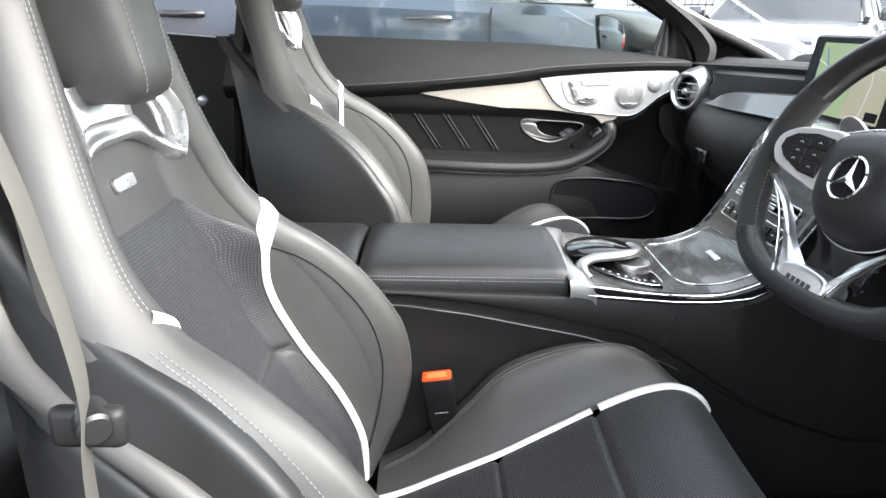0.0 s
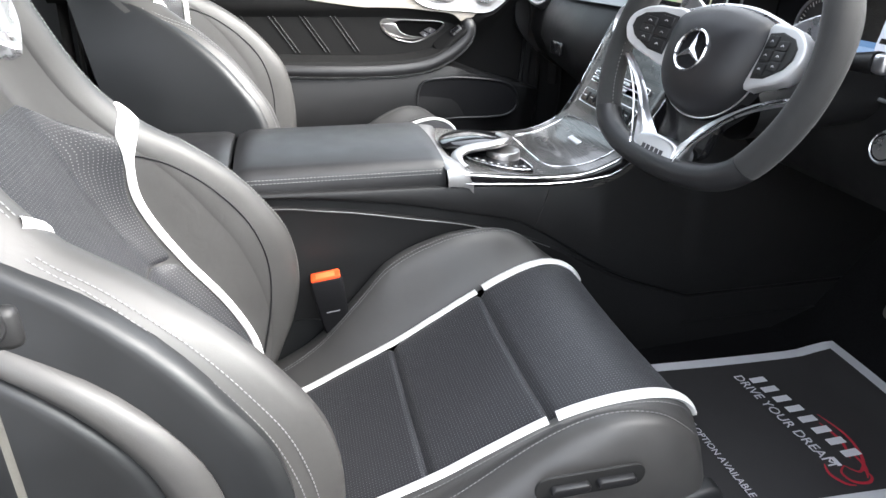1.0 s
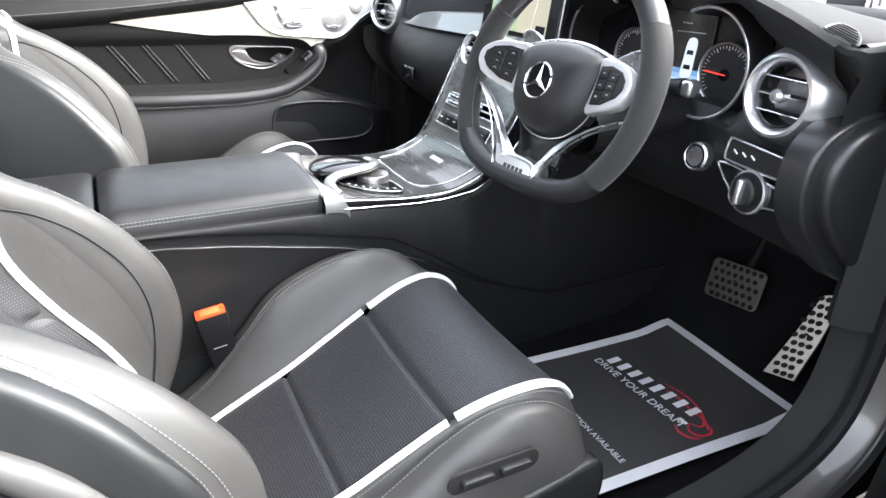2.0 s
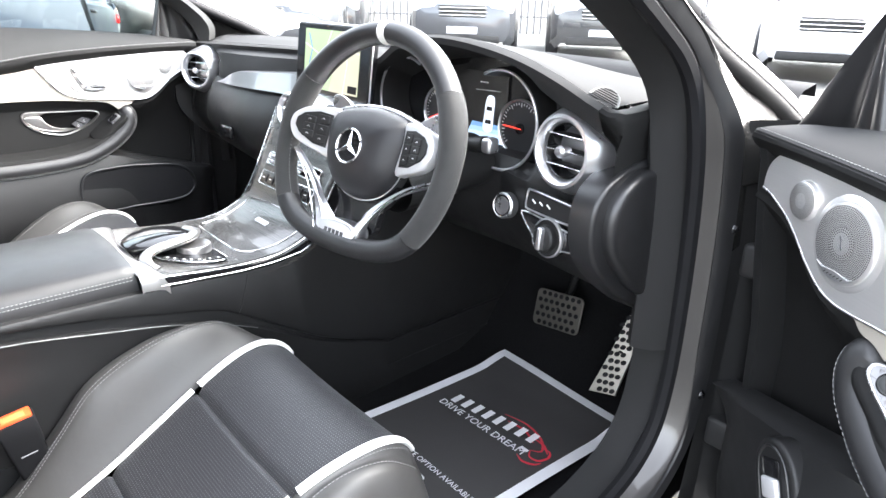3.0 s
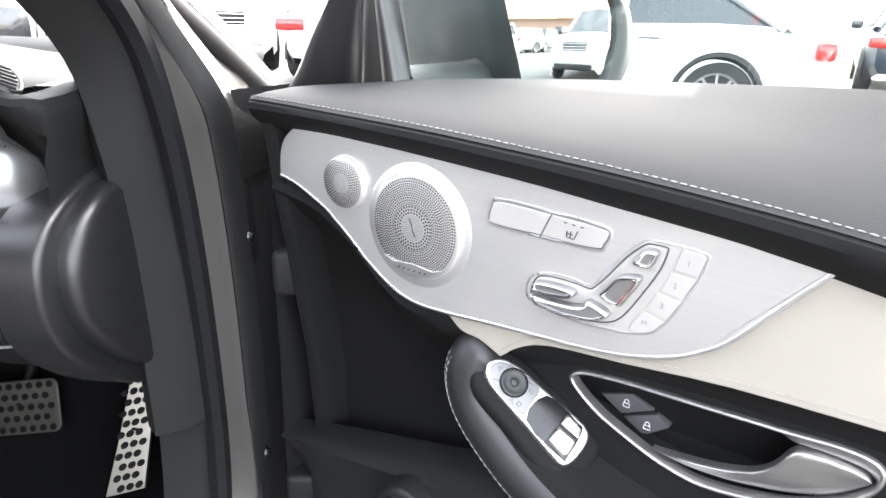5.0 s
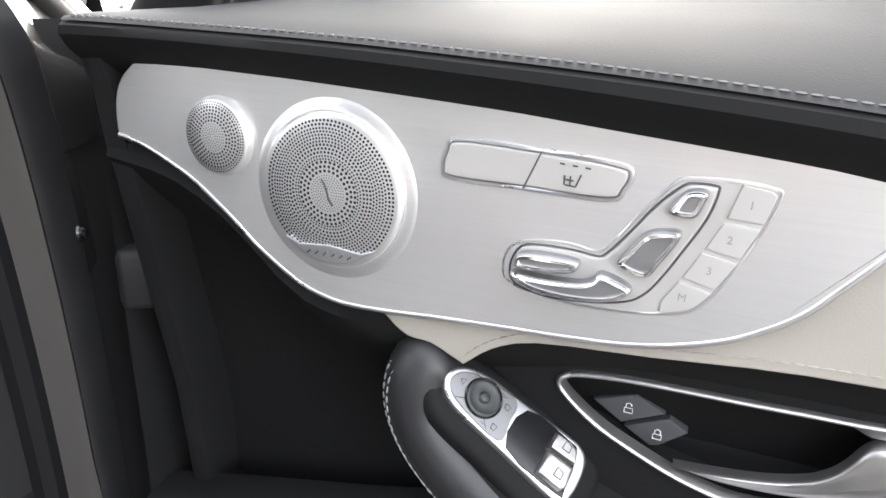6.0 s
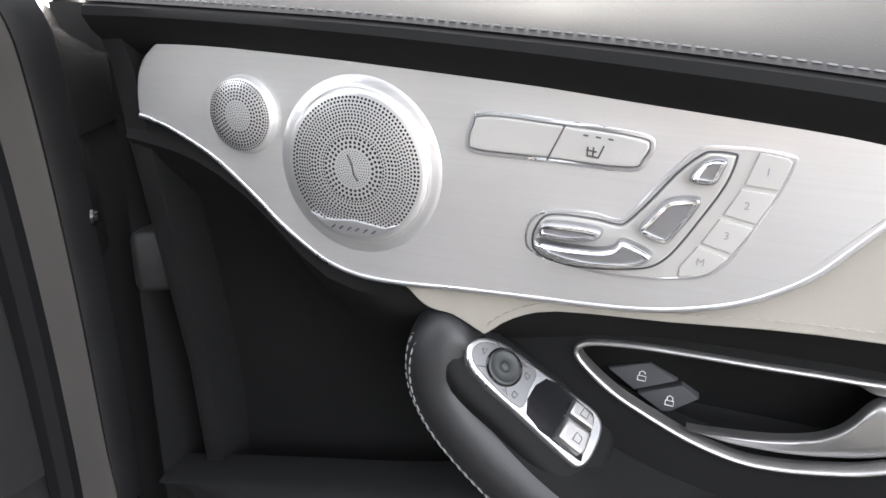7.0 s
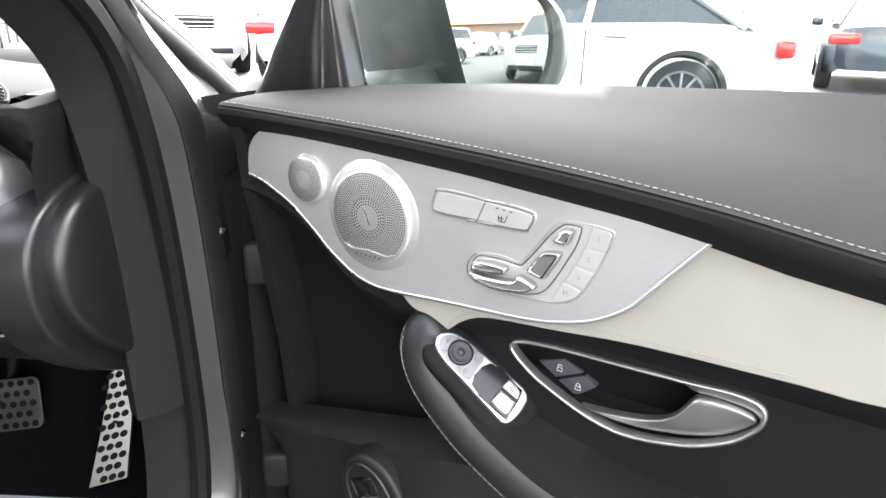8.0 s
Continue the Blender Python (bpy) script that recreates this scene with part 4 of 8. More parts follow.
# carbon-grey trim strip on the passenger side
rows = []
for x in span(-0.48, -0.1, 30):
    zt = lut(x, [(-0.48, 0.868), (-0.44, 0.882), (-0.38, 0.898), (-0.25, 0.91), (-0.1, 0.92)])
    zb = lut(x, [(-0.48, 0.864), (-0.36, 0.867), (-0.24, 0.87), (-0.1, 0.868)])
    y = lut(x, FACE_Y) - 0.004
    rows.append([D(x, y + 0.012, zt), D(x, y, zt - 0.003), D(x, y - 0.006, (zt + zb) / 2), D(x, y - 0.014, zb)])
bm = bmesh.new()
add_grid(bm, rows)
part("trim_strip", bm, mat("grey_weave_trim", (0.16, 0.16, 0.165), 0.35, 0.3, vary=0.1, coat=0.6), dash, "grey gloss trim strip")


def build_vent(x, y, z, r, toward, parent, flip=1):
    """A round vent with a deep silver ring, two slats and a knob."""
    ax = Vector(toward).normalized()
    up = Vector((0, 0, 1))
    rt = up.cross(ax).normalized()
    up = ax.cross(rt)
    m = frame_axes(D(x, y, z), rt, up, ax)
    ring = lathe("vent", [(r * 1.62, -0.075), (r * 1.5, -0.045), (r * 1.3, -0.014), (r * 1.16, 0.003), (r * 1.08, 0.0085), (r * 0.99, 0.0095), (r * 0.9, 0.006), (r * 0.84, -0.004), (r * 0.82, -0.03)], m, SATIN, parent, 56, "round air vent with satin silver ring")
    lathe("vent_throat", [(r * 0.83, -0.045), (r * 0.83, -0.004), (r * 0.78, -0.003), (r * 0.76, -0.03), (0.0001, -0.035)], m, PLASTIC_GLOSS, ring, 40)
    for h in (-0.45, 0.0, 0.45):
        half = r * 0.78 * math.sqrt(1 - h * h)
        bm = bmesh.new()
        add_box(bm, 0, h * r, -0.014, half * 2, 0.002, 0.024, m, 0.0006)
        part("slat", bm, PLASTIC, ring)
        tube("slat_edge", [m @ Vector((-half, h * r, -0.001)), m @ Vector((half, h * r, -0.001))], 0.0011, CHROME, ring, 6)
    lathe("vent_knob", [(r * 0.12, -0.01), (r * 0.18, 0.0), (r * 0.19, 0.008), (r * 0.12, 0.013), (0.0001, 0.014)], m, SATIN, ring, 20, "silver vent knob")
    return ring


build_vent(0.617, 0.606, 0.8885, 0.0465, (-0.1, -1, 0.05), dash)
build_vent(-0.612, 0.596, 0.878, 0.0435, (0.45, -0.9, 0.05), dash)
for x in (-0.085, 0.0, 0.085):
    build_vent(x, 0.574 if x else 0.57, 0.85, 0.031, (0, -1, 0.25), dash)

# demister grille on the dash corner: a dark half-moon well with slats across it
def top_at(x, y):
    return D(x, y, dash_z(x, y))
moon = spl([(-0.017, 0.0), (0.0, -0.002), (0.017, 0.0), (0.0165, 0.025), (0.01, 0.043), (0.0, 0.049), (-0.01, 0.043), (-0.0165, 0.025)], 4, True)
def on_top(a, b, c):
    return top_at(0.674 + a - 0.45 * b, 0.6 + b + 0.25 * a) + Vector((0.1, -0.05, 0.98)) * c
rows = []
for b in span(-0.001, 0.047, 10):
    w = 0.0168 * math.sqrt(max(0.04, 1 - (max(b, 0.0) / 0.05) ** 2.2))
    rows.append([on_top(w * u, b, 0.0016) for u in span(-1, 1, 7)])
bm = bmesh.new()
add_grid(bm, rows)
well = part("demister_vent", bm, DARK, dash, "dark demister well")
tube("vent_rim", [on_top(p.x, p.y, 0.001) for p in moon], 0.0016, PLASTIC, well, 6, closed=True)
for k in range(6):
    b = 0.004 + 0.0078 * k
    w = 0.0162 * math.sqrt(max(0.04, 1 - (b / 0.05) ** 2.2))
    tube("slat", [on_top(-w, b, 0.0022), on_top(0, b, 0.0024), on_top(w, b, 0.0022)], 0.0009, LEATHER_LIT, well, 6)

# instrument hood: two dials and the display between
part("instrument_panel", grid_bm(lambda u, v: D(0.11 + 0.42 * u, 0.727, 0.825 + 0.16 * v), span(0, 1, 4), span(0, 1, 4)), PLASTIC_GLOSS, dash, "gloss black instrument panel")
DIALRED = mat("red_needle", (0.8, 0.05, 0.03), 0.4, emit=0.08)
DIALFACE = mat("dial_face", (0.02, 0.02, 0.022), 0.4)
SCREENBLUE = [mat("blue_display", (0.4 - 0.1 * k, 0.52 - 0.11 * k, 0.7 - 0.12 * k), 0.2, emit=0.1) for k in range(4)]
for cx, ang, fx, sg in ((0.2, 205, 0.235, -1), (0.438, 178, 0.434, 1)):
    m = frame_axes(D(cx, 0.665, 0.897), Vector((1, 0, 0)), Vector((0, 0, 1)), Vector((0, -1, 0)))
    arc = span(radians(118), radians(-128), 40)
    bm = bmesh.new()
    rows = []
    for a in arc:
        c, s = sg * math.cos(a), math.sin(a)
        rows.append([m @ Vector((r * c, r * s, h)) for r, h in ((0.07, -0.06), (0.0735, -0.02), (0.076, -0.003), (0.0775, 0.0015), (0.0795, 0.0025), (0.0815, 0.0005), (0.083, -0.008), (0.084, -0.04))])
    add_grid(bm, rows)
    part("dial_hood", bm, PLASTIC, dash, "deep black instrument tube")
    tube("hood_rim", [m @ Vector((0.0795 * sg * math.cos(a), 0.0795 * math.sin(a), 0.0012)) for a in arc], 0.0026, SATIN, dash, 8, "bright satin rim")
    m = frame_axes(D(fx, 0.722, 0.877), Vector((1, 0, 0)), Vector((0, 0, 1)), Vector((0, -1, 0)))
    ring = lathe("dial", [(0.049, -0.002), (0.049, 0.004), (0.0475, 0.0055), (0.046, 0.004), (0.0455, 0.0)], m, SATIN, dash, 56, "round dial with silver rim")
    lathe("dial_face", [(0.047, -0.001), (0.047, 0.0008), (0.0001, 0.0008)], m, DIALFACE, ring, 40)
    for k in range(33):
        a = radians(-40 + 260 * k / 32)
        r0 = 0.036 if k % 4 == 0 else 0.039
        tube("tick", [m @ Vector((r0 * math.cos(a), r0 * math.sin(a), 0.0012)), m @ Vector((0.043 * math.cos(a), 0.043 * math.sin(a), 0.0012))], 0.0007, MARK_LIGHT, ring, 4)
    a = radians(ang)
    tube("needle", [m @ Vector((-0.004 * math.cos(a), 0, 0.004)), m @ Vector((0.036 * math.cos(a), 0.036 * math.sin(a), 0.004))], 0.0013, DIALRED, ring, 5, "red needle")
    lathe("needle_hub", [(0.009, 0), (0.009, 0.004), (0.0001, 0.005)], m, PLASTIC_GLOSS, ring, 20)
bm = bmesh.new()
add_plate(bm, rounded(0.11, 0.125, 0.008), 0, 0.0015, lambda a, b, c: D(0.345 + a, 0.7235 - c, 0.9 + b), 0.0004, 1)
disp = part("trip_display", bm, PLASTIC_GLOSS, dash, "instrument display with a car picture")
for k in range(4):
    bm = bmesh.new()
    w0, w1 = 0.048 - 0.004 * k, 0.044 - 0.004 * k
    add_plate(bm, [(-w0, 0.008 * k), (w0, 0.008 * k), (w1, 0.008 * k + 0.0078), (-w1, 0.008 * k + 0.0078)], 0, 0.0005, lambda a, b, c: D(0.35 + a, 0.7215 - c, 0.842 + b), 0, 1)
    part("display_floor", bm, SCREENBLUE[k], disp)
bm = bmesh.new()
add_plate(bm, spl([(-0.01, -0.028), (0.01, -0.028), (0.011, 0.0), (0.0085, 0.03), (-0.0085, 0.03), (-0.011, 0.0)], 4, True), 0, 0.0006, lambda a, b, c: D(0.36 + a + 0.1 * b, 0.7205 - c, 0.89 + b), 0, 1)
car_pic = part("display_car", bm, mat("display_grey", (0.42, 0.46, 0.54), 0.3, emit=0.1), disp)
for b0, b1, hw in ((-0.016, -0.009, 0.0075), (0.007, 0.014, 0.007)):
    bm = bmesh.new()
    add_plate(bm, [(-hw, b0), (hw, b0), (hw * 0.85, b1), (-hw * 0.85, b1)], 0, 0.0004, lambda a, b, c: D(0.36 + a + 0.1 * b, 0.7197 - c, 0.89 + b), 0, 1)
    part("display_window", bm, PLASTIC_GLOSS, car_pic)
tube("display_line", [D(0.325, 0.7205, 0.93), D(0.385, 0.7205, 0.932)], 0.0006, MARK_LIGHT, disp, 4)
for k in range(3):
    tube("display_mark", [D(0.336 + 0.007 * k, 0.7205, 0.944), D(0.34 + 0.007 * k, 0.7205, 0.944)], 0.0012, MARK_LIGHT, disp, 4)

# centre screen
sm = frame_axes(D(0.0, 0.628, 0.953), Vector((1, 0, 0)), Vector((0, 0.12, 1)).normalized(), Vector((0, -1, 0.12)).normalized())
def SC(a, b, c):
    return sm @ Vector((a, b, c))
bm = bmesh.new()
add_plate(bm, rounded(0.268, 0.142, 0.009), -0.016, 0.0, SC, 0.003, 3)
scr = part("screen_housing", bm, PLASTIC_GLOSS, dash, "free-standing centre screen with silver rim", angle=60)
tube("screen_rim", [SC(p.x, p.y, -0.004) for p in rounded(0.27, 0.144, 0.01)], 0.0018, SATIN, scr, 6, closed=True)
MAPG = mat("map_green", (0.2, 0.26, 0.15), 0.15, emit=0.1, vary=0.1, scale=8)
MAPS = mat("map_sand", (0.26, 0.24, 0.18), 0.15, emit=0.1, vary=0.1, scale=8)
MAPR = mat("map_road", (0.4, 0.4, 0.36), 0.15, emit=0.1)
MAPB = mat("map_blue", (0.06, 0.12, 0.25), 0.15, emit=0.1)
bm = bmesh.new()
add_plate(bm, rounded(0.2, 0.118, 0.002), 0.0, 0.0006, SC, 0, 1)
mapo = part("map_picture", bm, MAPG, scr, "lit map on the screen")
bm = bmesh.new()
add_plate(bm, [(0.0, -0.059), (0.1, -0.059), (0.1, 0.059), (0.03, 0.059), (0.015, 0.0)], 0.0006, 0.0009, SC, 0, 1)
part("map_land", bm, MAPS, mapo)
for pth in ([(-0.1, 0.03), (-0.04, 0.01), (0.02, 0.03), (0.1, 0.02)], [(-0.05, -0.059), (-0.03, 0.0), (0.0, 0.059)], [(0.05, -0.059), (0.06, 0.0), (0.04, 0.059)]):
    tube("map_street", [SC(a, b, 0.0009) for a, b in pth], 0.0008, MAPR, mapo, 4)
tube("map_river", [SC(a, b, 0.0009) for a, b in ((-0.085, 0.05), (-0.07, 0.02), (-0.08, -0.01))], 0.001, MAPB, mapo, 4)
bm = bmesh.new()
add_box(bm, 0.082, -0.048, 0.001, 0.03, 0.014, 0.0008, sm)
part("map_scale", bm, PLASTIC_GLOSS, mapo)

# driver's side: start button, light switch, key rows
fm = frame_axes(D(0.617, 0.592, 0.7915), Vector((0.99, -0.12, 0)).normalized(), Vector((0, 0.1, 1)).normalized(), Vector((-0.12, -0.99, 0.1)).normalized())
def FS(a, b, c):
    return fm @ Vector((a, b, c))
m = frame_axes(D(0.49, 0.632, 0.774), Vector((1, 0, 0)), Vector((0, 0.15, 1)).normalized(), Vector((0, -1, 0.15)).normalized())
st = lathe("start_button", [(0.021, -0.01), (0.021, 0.004), (0.0185, 0.0066), (0.0165, 0.005), (0.0155, 0.004), (0.0145, 0.006), (0.0001, 0.0065)], m, SATIN, dash, 40, "round silver start button")
lathe("button_ring", [(0.017, 0.0045), (0.0168, 0.0062), (0.0148, 0.0062), (0.0148, 0.0045)], m, PLASTIC_GLOSS, st, 40)
key = spl([(-0.052, 0.022), (-0.05, 0.031), (-0.04, 0.0335), (0.05, 0.029), (0.056, 0.024), (0.055, 0.008), (0.05, 0.004), (-0.04, 0.004), (-0.052, 0.009)], 4, True)
tube("key_row_frame", [FS(p.x, p.y, 0.003) for p in key], 0.0016, SATIN, dash, 6, closed=True)
bm = bmesh.new()
add_plate(bm, key, -0.01, 0.0025, FS, 0.001, 1)
kr = part("key_strip", bm, PLASTIC, dash, "black key strip with silver frame")
for k in range(3):
    tube("key_mark", [FS(-0.04 + 0.015 * k, 0.02, 0.003), FS(-0.033 + 0.015 * k, 0.016, 0.003)], 0.0012, MARK_LIGHT, kr, 4)
pan = [(-0.052, 0.0), (0.05, -0.008), (0.056, -0.014), (0.054, -0.03), (0.03, -0.036), (0.02, -0.046), (-0.005, -0.052), (-0.025, -0.042), (-0.03, -0.03), (-0.05, -0.014)]
tube("light_frame", [FS(p.x, p.y, 0.003) for p in spl(pan, 4, True)], 0.0013, SATIN, dash, 6, closed=True)
bm = bmesh.new()
add_plate(bm, spl(pan, 4, True), -0.01, 0.0025, FS, 0.001, 1)
part("light_panel", bm, PLASTIC_GLOSS, dash, "black light switch panel")
m = fm @ pose(0.004, -0.024, 0.003)
ls = lathe("light_switch", [(0.0275, -0.005), (0.0275, 0.003), (0.025, 0.005), (0.0235, 0.003), (0.019, 0.003), (0.0185, 0.012), (0.016, 0.015), (0.0001, 0.0155)], m, PLASTIC, dash, 40, "round rotary light switch")
lathe("switch_ring", [(0.0285, 0.0), (0.0285, 0.0045), (0.026, 0.0055), (0.0255, 0.002)], m, SATIN, ls, 40)
box("switch_grip", (0, 0, 0.017), (0.009, 0.033, 0.012), SATIN, ls, m, 0.003)

# side end of the dash
bm = bmesh.new()
endp = spl([(0.56, 0.805), (0.565, 0.838), (0.584, 0.861), (0.62, 0.876), (0.665, 0.884), (0.71, 0.878), (0.77, 0.82), (0.8, 0.72), (0.8, 0.64), (0.72, 0.645), (0.645, 0.69), (0.59, 0.738), (0.567, 0.772)], 4, True)
add_plate(bm, endp, -0.03, 0.008, lambda a, b, c: D(0.7 + c, a, b), 0.006, 3)
cover = part("dash_end", bm, PLASTIC_SATIN, dash, "black dash end cover with a raised field")
field = spl([(0.583, 0.806), (0.588, 0.834), (0.605, 0.856), (0.634, 0.871), (0.668, 0.8755), (0.705, 0.868), (0.757, 0.812), (0.785, 0.72), (0.783, 0.658), (0.726, 0.662), (0.657, 0.703), (0.61, 0.748), (0.589, 0.777)], 4, True)
bm = bmesh.new()
add_plate(bm, field, 0.0, 0.024, lambda a, b, c: D(0.7 + c, a, b), 0.011, 5)
part("raised_field", bm, PLASTIC_SATIN, cover)
bm = bmesh.new()
add_plate(bm, endp, -0.012, 0.006, lambda a, b, c: D(-0.702 - c, a, b), 0.008, 3)
part("dash_end", bm, PLASTIC, dash, "black dash end cover")

# stalk and column shroud
def shroud(u, v):
    a = 2 * math.pi * u
    y = 0.5 + 0.17 * v
    return D(0.37 + 0.05 * math.cos(a) * (1 + 0.2 * v), y, 0.8 + 0.02 * v + 0.042 * math.sin(a) * (1 + 0.1 * v))
bm = bmesh.new()
add_grid(bm, [[shroud(u, v) for u in span(0, 1, 28)[:-1]] for v in span(0, 1, 8)], close_u=True)
part("column_shroud", bm, PLASTIC, dash, "black steering column shroud")
tube("stalk", [D(0.4, 0.6, 0.86), D(0.44, 0.6, 0.868), D(0.472, 0.6, 0.872)], lambda f: 0.008 + 0.006 * f, PLASTIC, dash, 10, "black wiper stalk")
box("stalk_end", (0.482, 0.6 - 0.7, 0.873 - 0.8), (0.02, 0.024, 0.024), SATIN, dash, bev=0.006)
tube("stalk", [D(0.32, 0.53, 0.86), D(0.26, 0.525, 0.868), D(0.225, 0.52, 0.872)], lambda f: 0.008 + 0.004 * f, PLASTIC, dash, 10, "black gear stalk")
# inner door-side catch seen under the passenger vent
box("glovebox_catch", (-0.36, 0.553 - 0.7, 0.76 - 0.8), (0.06, 0.012, 0.03), PLASTIC_GLOSS, dash, bev=0.004)

# pedals
def build_pedal(name, label, outline, m, rows_n, cols_n, w, h):
    ped = thing(name, label, "pedal")
    bm = bmesh.new()
    add_plate(bm, outline, -0.004, 0.0, lambda a, b, c: m @ Vector((a, b, c)), 0.001, 1)
    part("plate", bm, STEEL, ped, "stainless steel plate")
    for j in range(rows_n):
        for i in range(cols_n):
            a = (i + 0.5 + (0.25 if j % 2 else -0.25)) / cols_n * w - w / 2
            b = (j + 0.5) / rows_n * h - h / 2
            if abs(a) > w / 2 - 0.005:
                continue
            aa = a + lut(b, [(-h / 2, 0), (h / 2, 0)])
            lathe("stud", [(0.0052, -0.001), (0.0052, 0.0015), (0.004, 0.0025), (0.0001, 0.0025)], m @ pose(aa, b, 0.0), RUBBER, ped, 10)
    tube("arm", [m @ Vector((0, 0.0, -0.005)), m @ Vector((0, 0.05, -0.04)), m @ Vector((0.0, 0.2, -0.07))], 0.009, PLASTIC, ped, 8, "black pedal arm")
    return ped


m = frame_axes(Vector((0.352, 0.985, 0.418)), Vector((0.98, 0.05, 0.1)).normalized(), Vector((-0.1, 0.3, 0.94)).normalized(), Vector((0, -0.94, 0.3)))
build_pedal("brake_pedal", "steel brake pedal with black rubber studs", rounded(0.125, 0.085, 0.012), m, 5, 8, 0.125, 0.085)
m = frame_axes(Vector((0.56, 0.92, 0.425)), Vector((0.9, 0.28, 0.1)).normalized(), Vector((0.02, 0.42, 0.9)).normalized(), Vector((-0.1, -0.9, 0.42)))
build_pedal("accelerator_pedal", "long steel accelerator pedal with black rubber studs", [(-0.03, -0.085), (0.024, -0.085), (0.026, 0.0), (0.022, 0.083), (0.004, 0.088), (-0.01, 0.083), (-0.018, 0.0)], m, 11, 4, 0.05, 0.17)

# ---- steering wheel ----
WC = Vector((0.368, 0.4425, 0.8665))
TILT_W, YAW_W = radians(20.3), radians(6.6)
wheel = thing("steering_wheel", "flat-bottomed black and grey suede steering wheel with silver spokes", "steering wheel", at=tuple(WC))
wz = Vector((math.sin(YAW_W) * math.cos(TILT_W), -math.cos(YAW_W) * math.cos(TILT_W), math.sin(TILT_W)))
wx = Vector((0, 0, 1)).cross(wz).normalized()
wy = wz.cross(wx)
WM = frame_axes((0, 0, 0), wx, wy, wz)


def W(a, b, c=0.0):
    return WM @ Vector((a, b, c))


def rim_at(t):
    """Rim centre line, t in turns clockwise from the top; flat bottom."""
    a = 2 * math.pi * t
    x, y = 0.1735 * math.sin(a), 0.1735 * math.cos(a)
    if y < -0.1:
        y = -0.1 - 0.062 * (1 - math.exp((0.1 + y) / 0.062))
    return x, y


def rim_piece(name, t0, t1, material, label, thick=0.0166):
    pts = [W(*rim_at(t), 0.0) for t in span(t0, t1, int(80 * (t1 - t0)) + 4)]
    bm = bmesh.new()
    rows = []
    for i, p in enumerate(pts):
        t = t0 + (t1 - t0) * i / (len(pts) - 1)
        d = W(*rim_at(t + 0.003)) - W(*rim_at(t - 0.003))
        d.normalize()
        o = p.normalized()
        u = (o - d * o.dot(d)).normalized()
        grip = 1 + 0.12 * math.exp(-((((t + 0.5) % 1) - 0.5 + 0.19) / 0.04) ** 2) + 0.12 * math.exp(-((((t + 0.5) % 1) - 0.5 - 0.19) / 0.04) ** 2)
        rows.append([p + (u * math.cos(a) * 1.0 + wz * math.sin(a) * 1.18) * thick * grip for a in (2 * math.pi * k / 16 for k in range(16))])
    V = add_grid(bm, rows, close_u=True)
    bm.faces.new(V[0][::-1])
    bm.faces.new(V[-1])
    return part(name, bm, material, wheel, label, angle=60)


rim_piece("rim_leather", -0.158, -0.007, LEATHER, "black leather rim")
rim_piece("rim_leather", 0.007, 0.158, LEATHER, "black leather rim")
rim_piece("rim_marker", -0.0068, 0.0068, PIPING, "pale twelve o'clock marker", 0.0168)
rim_piece("rim_suede", 0.1585, 0.352, ALCANTARA, "grey suede grip")
rim_piece("rim_suede", 0.648, 0.8415, ALCANTARA, "grey suede grip")
rim_piece("rim_leather", 0.3525, 0.6475, LEATHER, "black leather flat bottom")
for ta, tb in ((-0.158, 0.0), (0.0, 0.158), (0.158, 0.352), (0.352, 0.648), (0.648, 0.842)):
    dashes("stitching", [W(rim_at(t)[0] * 0.912, rim_at(t)[1] * 0.912, 0.006) for t in span(ta, tb, 60)], THREAD, wheel)

# airbag hub
hub = spl([(-0.082, 0.036), (-0.065, 0.056), (0.0, 0.067), (0.065, 0.056), (0.082, 0.036), (0.081, 0.002), (0.07, -0.036), (0.042, -0.063), (0.0, -0.073), (-0.042, -0.063), (-0.07, -0.036), (-0.081, 0.002)], 5, True)
bm = bmesh.new()
rings = []
for k, (d, h) in enumerate(((0.0, -0.035), (0.0, -0.018), (0.0025, -0.0085), (0.007, 0.0), (0.014, 0.0085), (0.024, 0.0155), (0.036, 0.0205), (0.05, 0.023), (0.062, 0.0235))):
    ps = [Vector((p.x * (1 - d / 0.075), p.y * (1 - d / 0.075))) for p in hub]
    rings.append([W(p.x, p.y, h) for p in ps])
V = add_grid(bm, rings, close_u=True)
bm.faces.new(V[-1])
part("airbag_cover", bm, HUB_LEATHER, wheel, "black leather airbag cover", angle=70)
tube("hub_line", [W(p.x * 1.01, p.y * 1.01, -0.017) for p in hub[18:49]], 0.0011, SATIN, wheel, 6, "thin silver line below the airbag cover")
lm = WM @ pose(0, 0.0, 0.0235) @ Matrix.Diagonal((0.88, 0.88, 1, 1))
lathe("emblem_ring", [(0.03, -0.002), (0.0302, 0.002), (0.0285, 0.0035), (0.0268, 0.002), (0.0265, -0.001)], lm, CHROME, wheel, 48, "chrome emblem ring")
lathe("emblem_disc", [(0.0268, -0.001), (0.0266, 0.0005), (0.0001, 0.0005)], lm, PLASTIC_GLOSS, wheel, 40)
bm = bmesh.new()
